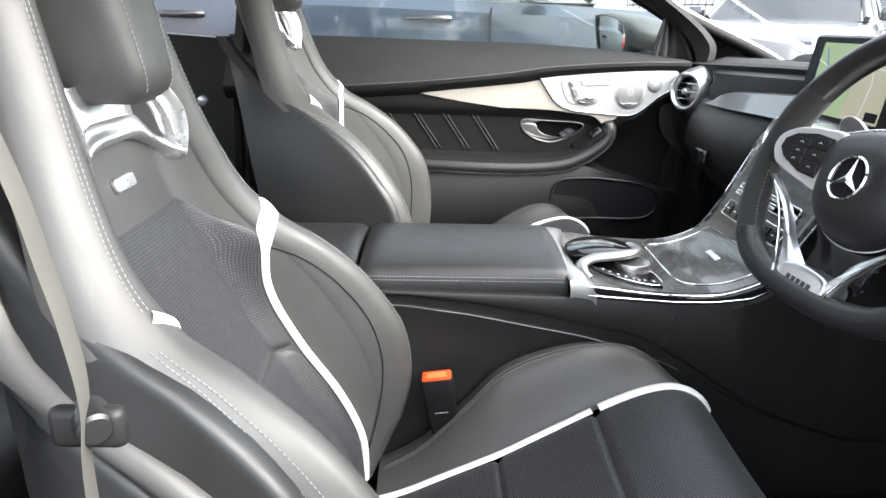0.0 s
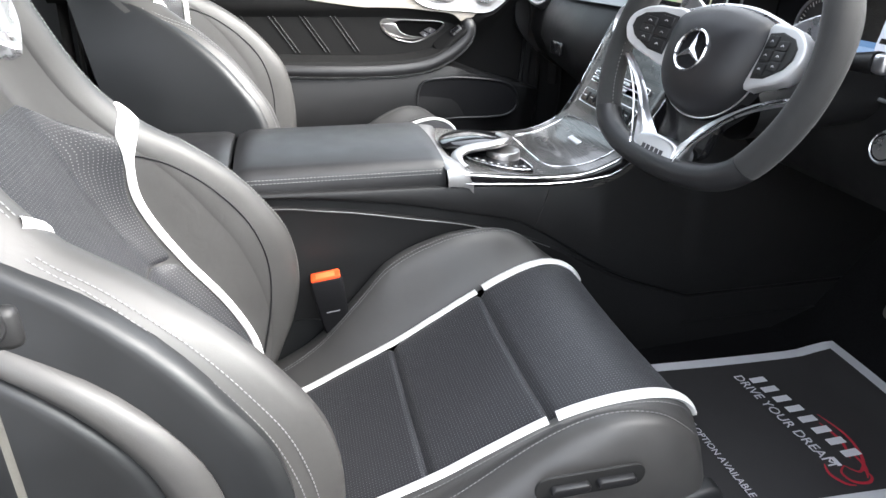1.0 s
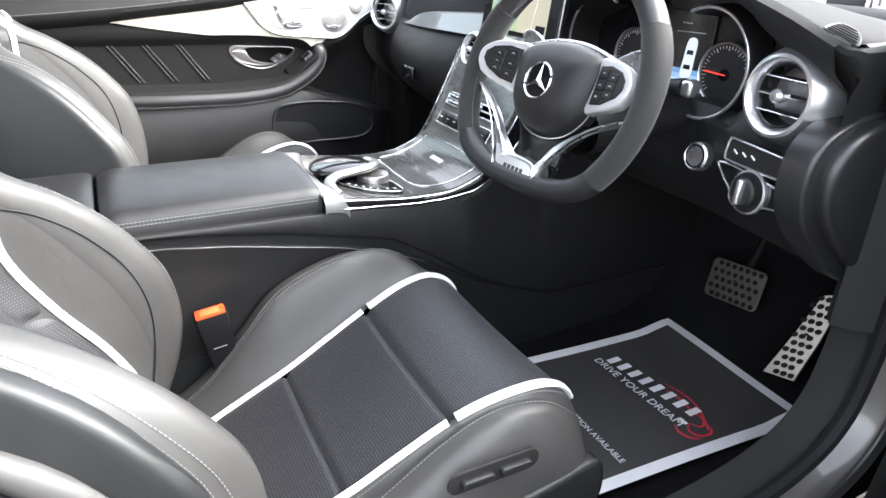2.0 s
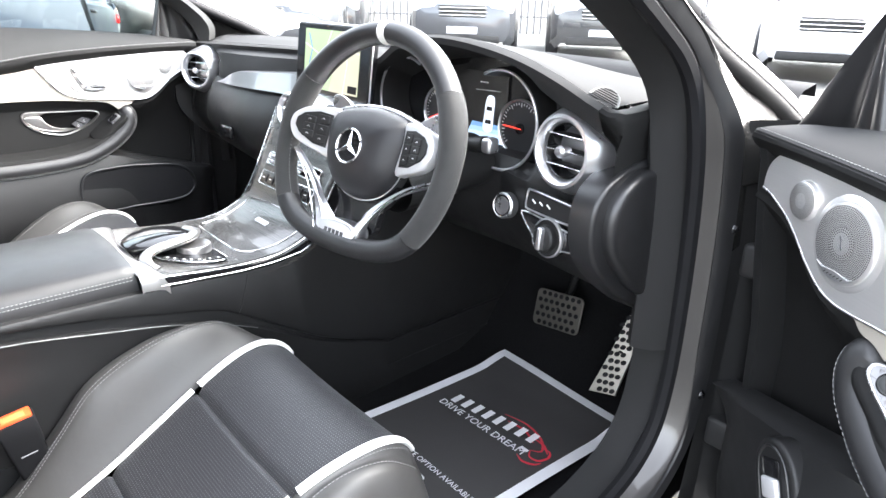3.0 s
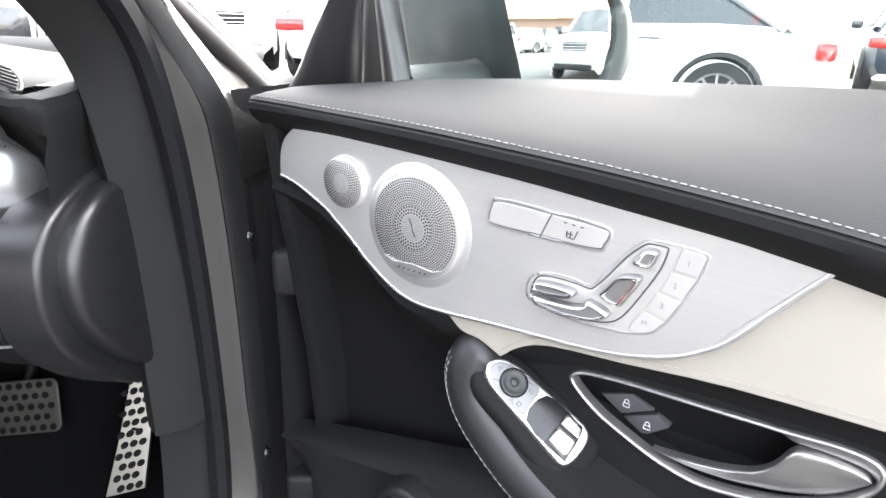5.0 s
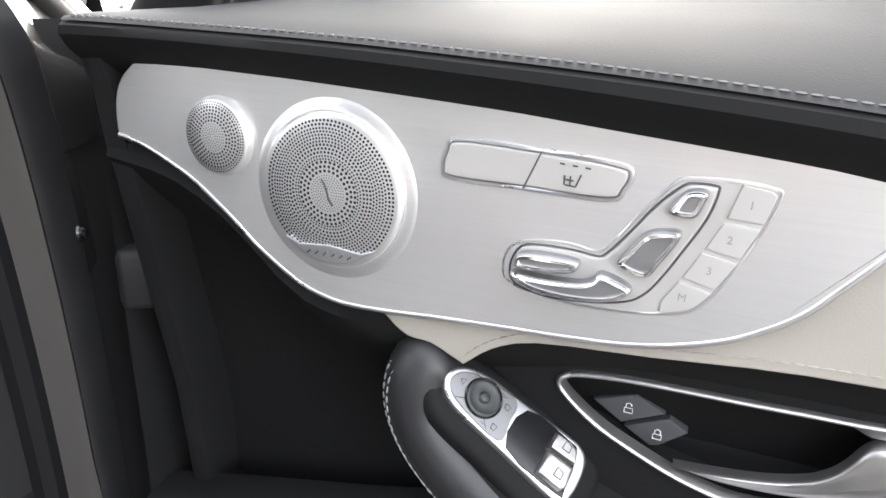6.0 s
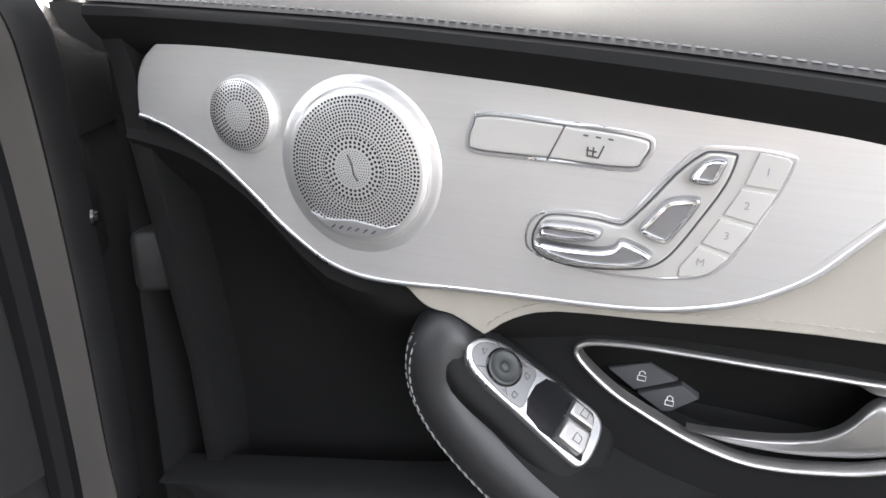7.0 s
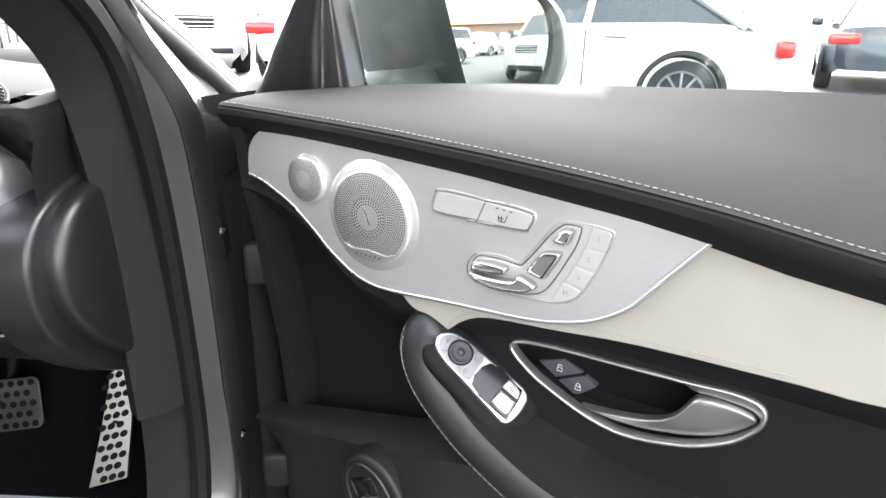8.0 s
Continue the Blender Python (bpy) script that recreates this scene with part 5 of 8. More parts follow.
for k in range(3):
    a = math.pi / 2 + k * 2 * math.pi / 3
    tip = Vector((0.0275 * math.cos(a), 0.0275 * math.sin(a), 0.0012))
    l = Vector((0.0055 * math.cos(a + math.pi / 3), 0.0055 * math.sin(a + math.pi / 3), 0.0012))
    r = Vector((0.0055 * math.cos(a - math.pi / 3), 0.0055 * math.sin(a - math.pi / 3), 0.0012))
    top = Vector((0, 0, 0.0045))
    q = [bm.verts.new(lm @ v) for v in (tip, l, top, r)]
    bm.faces.new((q[0], q[1], q[2]))
    bm.faces.new((q[0], q[2], q[3]))
part("emblem_mark", bm, CHROME, wheel, smooth=False)

# silver side spokes with key pads, sloping down towards the hub
def WS(a, b, c=0.0):
    return W(a, b, c - 0.008 + (abs(a) - 0.082) * 0.315)


for sg in (-1, 1):
    sp = spl([(0.07, 0.046), (0.1, 0.051), (0.128, 0.046), (0.149, 0.033), (0.155, 0.018), (0.151, 0.004), (0.138, -0.009), (0.1, -0.0195), (0.072, -0.02)], 5, True)
    bm = bmesh.new()
    add_plate(bm, [(sg * p.x, p.y) for p in sp], -0.012, 0.005, WS, 0.003, 3)
    spoke = part("side_spoke", bm, SPOKE_SILVER, wheel, "satin silver side spoke", angle=60)
    kp = [Vector(p) for p in ((0.08, 0.041), (0.104, 0.0425), (0.13, 0.036), (0.142, 0.026), (0.143, 0.014), (0.134, 0.003), (0.106, -0.0095), (0.082, -0.0115))]
    bm = bmesh.new()
    add_plate(bm, [(sg * p.x, p.y) for p in kp], 0.003, 0.007, WS, 0.0015, 2)
    pad = part("key_pad", bm, PLASTIC, spoke, "black key pad")
    for i in range(2):
        for j in range(3):
            a, b = 0.0935 + 0.0235 * i, 0.0315 - 0.0158 * j - (0.0045 - 0.0045 * j) * i
            bm = bmesh.new()
            add_plate(bm, rounded(0.0205, 0.0132 - 0.0022 * i, 0.002, 3, sg * a, b), 0.006, 0.0085, WS, 0.0012, 2)
            part("spoke_key", bm, PLASTIC, pad)
            tube("key_sign", [WS(sg * a - 0.0025, b - 0.0008, 0.0086), WS(sg * a, b + 0.0012, 0.0086), WS(sg * a + 0.0025, b - 0.0008, 0.0086)], 0.0004, MARK_LIGHT, pad, 4)
# silver bridge behind the airbag cover
bm = bmesh.new()
add_plate(bm, spl([(-0.13, 0.036), (-0.09, 0.054), (-0.04, 0.0675), (0.0, 0.0705), (0.04, 0.0675), (0.09, 0.054), (0.13, 0.036), (0.12, -0.004), (0.08, -0.018), (0.0, -0.03), (-0.08, -0.018), (-0.12, -0.004)], 5, True), -0.03, -0.015, W, 0.004, 3)
part("spoke_bridge", bm, SATIN, wheel, "satin silver spoke bridge", angle=60)
# lower double spoke, set back from the rim
for sg in (-1, 1):
    line = [W(*p) for p in spl([(sg * 0.155, -0.023, -0.002), (sg * 0.13, -0.034, 0.002), (sg * 0.105, -0.048, 0.005), (sg * 0.08, -0.068, 0.007), (sg * 0.056, -0.096, 0.009), (sg * 0.042, -0.119, 0.01), (sg * 0.034, -0.138, 0.009)], 6)]
    rows = []
    for i, p in enumerate(line):
        f = i / (len(line) - 1)
        t = (line[min(i + 1, len(line) - 1)] - line[max(i - 1, 0)]).normalized()
        o = t.cross(wz) * -sg
        hw = 0.0024 + 0.0066 * smooth01(0.4, 1.0, f)
        dp = 0.005 + 0.018 * smooth01(0.6, 0.95, f)
        rows.append([p + o * hw - wz * 0.004, p + o * (hw - 0.001), p + o * hw * 0.3 + wz * 0.0025, p - o * (hw - 0.001) + wz * 0.001, p - o * hw - wz * 0.002, p - o * (hw + 0.004) - wz * dp * 0.6, p - o * (hw + 0.012 * f) - wz * dp, p + o * (hw - 0.003) - wz * dp])
    bm = bmesh.new()
    add_grid(bm, rows, close_u=True)
    part("lower_spoke", bm, SATIN, wheel, "satin silver curved lower spoke", angle=50)
    tube("spoke_edge", [p + wz * 0.005 + (wx * sg * 0.0075 - wy * 0.003) * smooth01(0, 0.8, i / len(line)) for i, p in enumerate(line)], 0.0016, CHROME, wheel, 6)
bm = bmesh.new()
add_plate(bm, spl([(-0.034, -0.112), (0.0, -0.108), (0.034, -0.112), (0.041, -0.13), (0.037, -0.146), (-0.037, -0.146), (-0.041, -0.13)], 4, True), -0.02, 0.0135, W, 0.005, 3)
part("spoke_plate", bm, SATIN, wheel, "silver spoke plate", angle=60)
bm = bmesh.new()
add_plate(bm, spl([(-0.07, -0.04), (0.07, -0.04), (0.05, -0.08), (0.04, -0.12), (-0.04, -0.12), (-0.05, -0.08)], 4, True), -0.034, -0.024, W, 0.003, 2)
part("spoke_infill", bm, PLASTIC_GLOSS, wheel, "black spoke infill")
for k in range(5):
    box("plate_mark", (-0.018 + 0.009 * k, -0.128, 0.0136), (0.0065, 0.006, 0.0006), MARK, wheel, WM, 0.0)
for sg in (-1, 1):
    bm = bmesh.new()
    add_plate(bm, spl([(sg * 0.07, 0.055), (sg * 0.1, 0.075), (sg * 0.125, 0.078), (sg * 0.128, 0.062), (sg * 0.1, 0.04)], 4, True), -0.04, -0.034, W, 0.002, 2)
    part("shift_paddle", bm, SATIN, wheel, "silver shift paddle")

# ---- centre console ----
console = thing("centre_console", "black centre console with leather armrest and gloss carbon panel", "console", at=(0, 0.2, 0.3))
CO = Vector((0, 0.2, 0.3))


def C(x, y, z):
    return Vector((x, y, z)) - CO


# body: profile along y, with sides
BODY_TOP = [(-0.45, 0.6), (-0.2, 0.632), (-0.12, 0.633), (0.0, 0.63), (0.165, 0.626), (0.255, 0.622), (0.301, 0.619), (0.348, 0.6165), (0.398, 0.6173), (0.435, 0.6212), (0.465, 0.627), (0.5, 0.65), (0.56, 0.72), (0.62, 0.77)]
for sg in (-1, 1):
    rows = []
    for y in span(-0.45, 1.12, 48):
        t = lut(y, BODY_TOP)
        line = lut(y, [(-0.45, 0.61), (-0.107, 0.607), (-0.039, 0.599), (0.013, 0.592), (0.066, 0.582), (0.121, 0.571), (0.206, 0.554), (0.297, 0.525), (0.361, 0.498), (0.5, 0.42), (0.66, 0.36)])
        shelf = lut(y, [(-0.45, 0.628), (-0.113, 0.625), (0.0135, 0.613), (0.12, 0.596), (0.206, 0.576), (0.295, 0.555), (0.361, 0.518), (0.5, 0.43), (0.66, 0.366)])
        shelf = min(shelf, t - 0.005)
        rows.append([C(sg * x, y, z) for x, z in ((0.118, t + 0.002), (0.14, t - 0.001), (0.1425, t - 0.004), (0.1425, shelf + 0.003), (0.1405, shelf), (0.131, shelf - 0.004), (0.131, line + 0.003), (0.139, line + 0.001), (0.141, line - 0.001), (0.1395, line - 0.006), (0.138, line - 0.06), (0.141, 0.3), (0.145, 0.22))])
    bm = bmesh.new()
    add_grid(bm, rows)
    part("console_side", bm, PLASTIC, console, "black console flank")
    # pale tube drawn in for the light that the flank's lip catches
    tube("flank_lip_light", [C(sg * 0.1405, y, z) for y, z in spl([(-0.3, 0.609), (-0.107, 0.6075), (-0.039, 0.5995), (0.013, 0.5925), (0.066, 0.5825), (0.121, 0.5715), (0.206, 0.5545), (0.297, 0.5255), (0.361, 0.498)], 6)], 0.0008, PLATE, console, 6, "thin pale tube for the light on the flank lip")
rows = [[C(x, y, lut(y, BODY_TOP) + 0.001) for x in span(-0.12, 0.12, 8)] for y in span(-0.45, 0.64, 36)]
bm = bmesh.new()
add_grid(bm, rows)
part("console_deck", bm, PLASTIC, console)
tube("panel_seam", [C(0.1428, 0.349, 0.612), C(0.1428, 0.344, 0.59), C(0.1428, 0.333, 0.555), C(0.1425, 0.326, 0.54)], 0.001, DARK, console, 5)

# armrest lid
def lid_rows(y0, y1, x0):
    prof = [(-x0, 0.618), (-x0 - 0.003, 0.63), (-x0, 0.65), (-x0 + 0.008, 0.663), (-x0 + 0.02, 0.668), (-0.05, 0.674), (0, 0.676), (0.05, 0.674), (x0 - 0.02, 0.668), (x0 - 0.008, 0.663), (x0, 0.65), (x0 + 0.003, 0.63), (x0, 0.618)]
    out = []
    for y in span(y0, y1, 30):
        k = 1 - 0.18 * smooth01(y0 + 0.02, y0, y) - 0.1 * smooth01(y1 - 0.012, y1, y)
        out.append([C(x, y, 0.618 + (z - 0.618) * k) for x, z in prof])
    return out
bm = bmesh.new()
V = add_grid(bm, lid_rows(-0.165, 0.17, 0.128))
bm.faces.new(V[0])
bm.faces.new(V[-1])
lid = part("armrest_lid", bm, LEATHER, console, "black leather armrest lid with stitching")
for o in (0.0, 0.006):
    for sg in (-1, 1):
        dashes("stitching", [C(sg * (0.1285 - 0.0005), y, 0.652 - o) + Vector((sg * 0.0015, 0, 0)) for y in span(-0.155, 0.165, 60)], THREAD, lid)
bm = bmesh.new()
V = add_grid(bm, lid_rows(-0.4, -0.172, 0.122))
bm.faces.new(V[0])
bm.faces.new(V[-1])
part("armrest_rear", bm, LEATHER, console, "black leather rear part of the armrest")
# silver saddle in front of the lid
rows = []
for y, dz in ((0.17, 0.0), (0.175, 0.002), (0.195, 0.0), (0.205, -0.003), (0.213, -0.012)):
    rows.append([C(x * (1 + 0.0), y + 0.03 * (1 - abs(x) / 0.14) * -1.0, z + dz * (1 if z > 0.62 else 0)) for x, z in ((-0.145, 0.625), (-0.1445, 0.64), (-0.139, 0.653), (-0.11, 0.657), (-0.06, 0.657), (0.06, 0.657), (0.11, 0.657), (0.139, 0.653), (0.1445, 0.64), (0.145, 0.625))])
bm = bmesh.new()
add_grid(bm, rows)
part("silver_saddle", bm, PULL, console, "satin silver trim before the armrest")

# carbon deck sweeping up into the centre stack
DECK = [(0.175, 0.648), (0.21, 0.6465), (0.264, 0.64), (0.323, 0.6345), (0.385, 0.634), (0.42, 0.638), (0.45, 0.648), (0.474, 0.66), (0.49, 0.676), (0.515, 0.718), (0.545, 0.775), (0.565, 0.815), (0.585, 0.852)]
DECK_W = [(0.175, 0.136), (0.42, 0.137), (0.5, 0.14), (0.585, 0.15)]
EDGE_LOW = [(0.19, 0.631), (0.255, 0.626), (0.301, 0.623), (0.348, 0.6205), (0.398, 0.6213), (0.435, 0.6252), (0.465, 0.6313), (0.5, 0.657), (0.565, 0.74)]
rows = []
for y in span(0.175, 0.585, 56):
    z, w = lut(y, DECK), lut(y, DECK_W)
    rows.append([C(-w - 0.006, y + 0.012, z - 0.03), C(-w - 0.003, y, z - 0.006)] + [C(x * w, y, z) for x in span(-1, 1, 16)] + [C(w + 0.003, y, z - 0.006), C(w + 0.006, y + 0.012, z - 0.03)])
bm = bmesh.new()
add_grid(bm, rows)
part("carbon_deck", bm, CARBON, console, "gloss carbon weave panel", angle=50)
for sg in (-1, 1):
    pts = [C(sg * (lut(y, DECK_W) + 0.0048), y, lut(y, DECK) - 0.003) for y in span(0.2, 0.583, 56)]
    tube("chrome_line", pts, 0.0016, CHROME, console, 6, "thin chrome edge")
    low = lambda y: (max(0.1435, lut(y, DECK_W) + 0.006), lut(y, EDGE_LOW))
    pts = [C(sg * low(y)[0], y, low(y)[1]) for y in span(0.2, 0.56, 40)]
    tube("chrome_line", pts, 0.0016, CHROME, console, 6, "thin chrome edge")
    rows = []
    for y in span(0.19, 0.565, 32):
        w, z = lut(y, DECK_W), lut(y, DECK)
        xl, zl = low(y)
        rows.append([C(sg * (w + 0.003), y, z - 0.0045), C(sg * (xl - 0.0012), y, z - 0.0065), C(sg * xl, y, zl + 0.002), C(sg * xl, y, zl - 0.004), C(sg * (xl - 0.004), y, zl - 0.006)])
    bm = bmesh.new()
    add_grid(bm, rows)
    part("gloss_edge", bm, PLASTIC_GLOSS, console, "gloss black edge band")
# lidded tray outline with a small plate
tr = spl([(-0.092, 0.362), (-0.04, 0.358), (0.03, 0.357), (0.08, 0.36), (0.1, 0.375), (0.108, 0.42), (0.112, 0.47), (0.1, 0.484), (0.0, 0.488), (-0.1, 0.484), (-0.112, 0.47), (-0.104, 0.4)], 6, True)
tube("chrome_line", [C(p.x, p.y, lut(p.y, DECK) + 0.0008) for p in tr], 0.0014, CHROME, console, 6, closed=True)
bm = bmesh.new()
add_plate(bm, rounded(0.045, 0.012, 0.002, 3), 0, 0.002, lambda a, b, c: C(a, 0.452 + b * 0.8, lut(0.452 + b * 0.8, DECK) + c), 0.0006, 1)
part("badge", bm, SATIN, console, "small silver badge")

# touch controller
KEYPLATE = spl([(0.0395, 0.2314), (0.0713, 0.2264), (0.1087, 0.2703), (0.1189, 0.3227), (0.0831, 0.3286), (0.0476, 0.3197), (0.03, 0.28)], 4, True)
def on_deck(x, y, h):
    return C(x, y, lut(y, DECK) + h)
bm = bmesh.new()
add_plate(bm, KEYPLATE, -0.004, 0.004, on_deck, 0.0015, 2)
tc_ = part("controller_base", bm, PLASTIC_GLOSS, console, "gloss black controller base")
tube("chrome_rim", [on_deck(p.x, p.y, 0.004) for p in KEYPLATE], 0.0013, CHROME, tc_, 6, closed=True)
lathe("controller_dial", [(0.03, -0.002), (0.03, 0.011), (0.0285, 0.0145), (0.026, 0.015), (0.0235, 0.0135), (0.0001, 0.0135)], Matrix.Translation(on_deck(0.047, 0.295, 0.002)), PULL, tc_, 40, "silver rotary controller")
PAD_OUT = spl([(0.03, 0.19), (-0.008, 0.187), (-0.04, 0.2095), (-0.0578, 0.25), (-0.045, 0.284), (-0.015, 0.304), (0.018, 0.307), (0.045, 0.285), (0.05, 0.25), (0.046, 0.215)], 5, True)
bm = bmesh.new()
rings = []
for k, h in ((0.8, 0.0), (0.86, 0.009), (0.97, 0.0145), (1.0, 0.0175), (0.985, 0.0205), (0.93, 0.0225), (0.75, 0.025), (0.45, 0.0275), (0.12, 0.0285)):
    rings.append([C(-0.002 + (p.x + 0.002) * k, 0.247 + (p.y - 0.247) * k, 0.642 + h) for p in PAD_OUT])
V = add_grid(bm, rings, close_u=True)
bm.faces.new(V[-1])
part("touchpad", bm, PLASTIC_GLOSS, tc_, "gloss black touchpad hand rest", angle=60)
tube("touchpad_arm", [C(*p) for p in spl([(-0.02, 0.306, 0.661), (0.016, 0.311, 0.664), (0.046, 0.29, 0.666), (0.054, 0.258, 0.664), (0.054, 0.226, 0.66), (0.066, 0.205, 0.654), (0.092, 0.203, 0.649), (0.106, 0.212, 0.645)], 6)], lambda f: 0.0055 + 0.0065 * math.sin(math.pi * min(0.98, f * 0.85 + 0.1)), PULL, tc_, 12, "satin silver touchpad arm", up=(0, 0, 1), flat=0.62)
for k, p in enumerate(spl([(0.075, 0.238), (0.093, 0.259), (0.103, 0.282), (0.107, 0.314)], 2)):
    bm = bmesh.new()
    add_plate(bm, rounded(0.013, 0.0105, 0.0015, 3, p.x, p.y), 0.003, 0.0058, on_deck, 0.0008, 2)
    key = part("menu_key", bm, PLASTIC, tc_)
    bm = bmesh.new()
    add_plate(bm, rounded(0.005, 0.003, 0.0005, 2, p.x, p.y), 0.0056, 0.0062, on_deck, 0.0, 1)
    part("key_sign", bm, MARK_LIGHT, tc_)

# key banks on the stack
def stack_map(a, b, c):
    """a across, b up the slope from its foot."""
    y = 0.49 + 0.45 * b
    z = lut(y, DECK)
    return C(a, y, z) + Vector((0, -0.89, 0.45)) * c
for b, h, mt, lb in ((0.048, 0.026, PLASTIC_GLOSS, "black climate key bank"), (0.087, 0.007, SATIN, "silver toggle bank"), (0.1, 0.007, SATIN, "silver toggle bank")):
    bm = bmesh.new()
    add_plate(bm, rounded(0.2, h, 0.004, 4, 0, b), -0.002, 0.004, stack_map, 0.001, 2)
    kb = part("key_bank", bm, mt, console, lb)
    tube("bank_frame", [stack_map(p.x, p.y, 0.003) for p in rounded(0.206, h + 0.006, 0.005, 4, 0, b)], 0.0013, CHROME, kb, 6, closed=True)
    for k in range(7 if mt is PLASTIC_GLOSS else 5):
        bm = bmesh.new()
        add_plate(bm, rounded(0.022, h * 0.75, 0.002, 3, -0.084 + 0.028 * k, b), 0.002, 0.007, stack_map, 0.001, 2)
        part("stack_key", bm, mt, kb)
        tube("key_sign", [stack_map(-0.088 + 0.028 * k, b, 0.0073), stack_map(-0.08 + 0.028 * k, b, 0.0073)], 0.0007, MARK_LIGHT if mt is PLASTIC_GLOSS else MARK, kb, 4)

# belt buckle of the driver's seat
buckle = thing("belt_buckle", "black seat belt buckle with an orange-red release button", "buckle", at=(0.165, -0.023, 0.4))
bmx = pose(0, 0, 0, 8, 6, 0)
bm = bmesh.new()
rings = []
for h, a, b in ((-0.06, 0.008, 0.014), (-0.04, 0.011, 0.019), (0.02, 0.013, 0.023), (0.07, 0.0138, 0.0255), (0.098, 0.014, 0.026), (0.102, 0.0125, 0.0245)):
    rings.append([bmx @ Vector((p.x, p.y, h)) for p in rounded(2 * a, 2 * b, 0.005, 4)])
V = add_grid(bm, rings, close_u=True)
bm.faces.new(V[-1])
bb = part("buckle_body", bm, RUBBER, buckle)
bm = bmesh.new()
add_box(bm, 0.0142, 0, 0.04, 0.001, 0.022, 0.0015, bmx)
part("buckle_mark", bm, MARK_GREY, bb)
bm = bmesh.new()
add_box(bm, 0, 0, 0.1, 0.023, 0.047, 0.012, bmx, 0.003)
rb = part("release_button", bm, ORANGE, buckle, "orange-red release button")
bm = bmesh.new()
add_box(bm, 0.002, 0, 0.1062, 0.014, 0.03, 0.001, bmx, 0.0004)
part("button_face", bm, mat("pale_orange_plastic", (0.85, 0.16, 0.05), 0.45), rb, "paler face of the button")
tube("buckle_stalk", [Vector((0, 0, -0.02)), Vector((0, -0.02, -0.12))], 0.01, PLASTIC, buckle, 8)

# paper mat on the driver's floor
paper = thing("paper_mat", "black printed paper floor mat with white border", "floor mat", at=(0.413, 0.683, 0.268))
def PM(a, b, c=0.0):
    z = 0.0 + 0.012 * smooth01(0.15, 0.23, b) + 0.003 * math.sin(a * 14) * math.cos(b * 9)
    return Vector((a, b, z + c + 0.004))
PW, PH = 0.365, 0.49
part("sheet", grid_bm(lambda u, v: PM(u, v), span(-PW / 2, PW / 2, 24), span(-PH / 2, PH / 2, 30)), PAPER, paper)
for a0, a1, b0, b1 in ((-PW / 2, PW / 2, PH / 2 - 0.022, PH / 2), (-PW / 2, PW / 2, -PH / 2, -PH / 2 + 0.022), (-PW / 2, -PW / 2 + 0.022, -PH / 2 + 0.022, PH / 2 - 0.022), (PW / 2 - 0.022, PW / 2, -PH / 2 + 0.022, PH / 2 - 0.022)):
    part("border", grid_bm(lambda u, v: PM(u, v, 0.0012), span(a0, a1, 16), span(b0, b1, 16)), PAPER_WHITE, paper, "white printed border")
paper.rotation_euler = (0, 0, radians(-3))

# print on the mat: two slogans, the firm's name as plain bars and a red line drawing
def pm_place(a, b, turn):
    return Matrix.Translation(PM(a, b, 0.0016)) @ Matrix.Rotation(radians(turn), 4, "Z")
for k in range(8):
    bm = bmesh.new()
    add_box(bm, -0.1 + 0.0275 * k, 0.0375 + 0.0028 * k, 0.0058 + 0.0035, 0.0135, 0.03, 0.0006, Matrix.Rotation(radians(4), 4, "Z"))
    part("print_bar", bm, PAPER_WHITE, paper)
words("slogan", "DRIVE YOUR DREAM", 0.0248, Matrix.Translation((0, 0, 0.0065)) @ pm_place(-0.12, -0.009, 4.5), PAPER_WHITE, paper, 0.0002)
words("slogan", "FINANCE OPTION AVAILABLE", 0.0165, Matrix.Translation((0, 0, 0.005)) @ pm_place(-0.075, -0.16, 3), PAPER_WHITE, paper, 0.0002)
for pth in ([(-0.005, 0.078), (0.05, 0.088), (0.1, 0.075), (0.125, 0.05), (0.11, 0.034)], [(0.015, 0.066), (0.06, 0.07), (0.098, 0.055)], [(0.11, 0.034), (0.122, 0.02), (0.14, 0.024), (0.146, 0.045), (0.136, 0.06), (0.118, 0.056)], [(0.085, 0.066), (0.115, 0.066), (0.138, 0.052)], [(0.102, 0.006), (0.122, 0.0), (0.142, 0.01), (0.148, 0.024)]):
    tube("red_line", [PM(a, b, 0.0012) for a, b in spl(pth, 6)], lambda f: 0.0008 + 0.002 * math.sin(math.pi * min(f, 0.999)), PAPER_RED, paper, 5, up=(0, 0, 1), flat=0.2)
bm = bmesh.new()
add_box(bm, 0.1, 0.028, 0.0078, 0.018, 0.007, 0.0006)
part("print_bar", bm, PAPER_WHITE, paper)
bm = bmesh.new()
add_plate(bm, rounded(0.028, 0.028, 0.006, 4, 0.035, -0.185), 0.0045, 0.0062, ident, 0.0002, 1)
part("print_square", bm, PAPER_WHITE, paper)

# ---- the two sports seats ----
SEAT_X = 0.3875
CUSH_Z = [(-0.16, 0.315), (-0.09, 0.335), (-0.02, 0.365), (0.065, 0.402), (0.13, 0.437), (0.2, 0.474), (0.26, 0.498), (0.31, 0.508), (0.345, 0.504), (0.375, 0.485), (0.392, 0.45), (0.395, 0.41)]
CUSH_RISE = [(-0.12, 0.012), (-0.05, 0.032), (0.01, 0.07), (0.066, 0.106), (0.144, 0.1), (0.222, 0.072), (0.3, 0.035), (0.36, 0.004), (0.39, 0.0)]
CUSH_RISE_OUT = [(-0.12, 0.0), (-0.05, 0.008), (0.03, 0.016), (0.09, 0.026), (0.167, 0.04), (0.234, 0.04), (0.31, 0.022), (0.36, 0.004), (0.39, 0.0)]
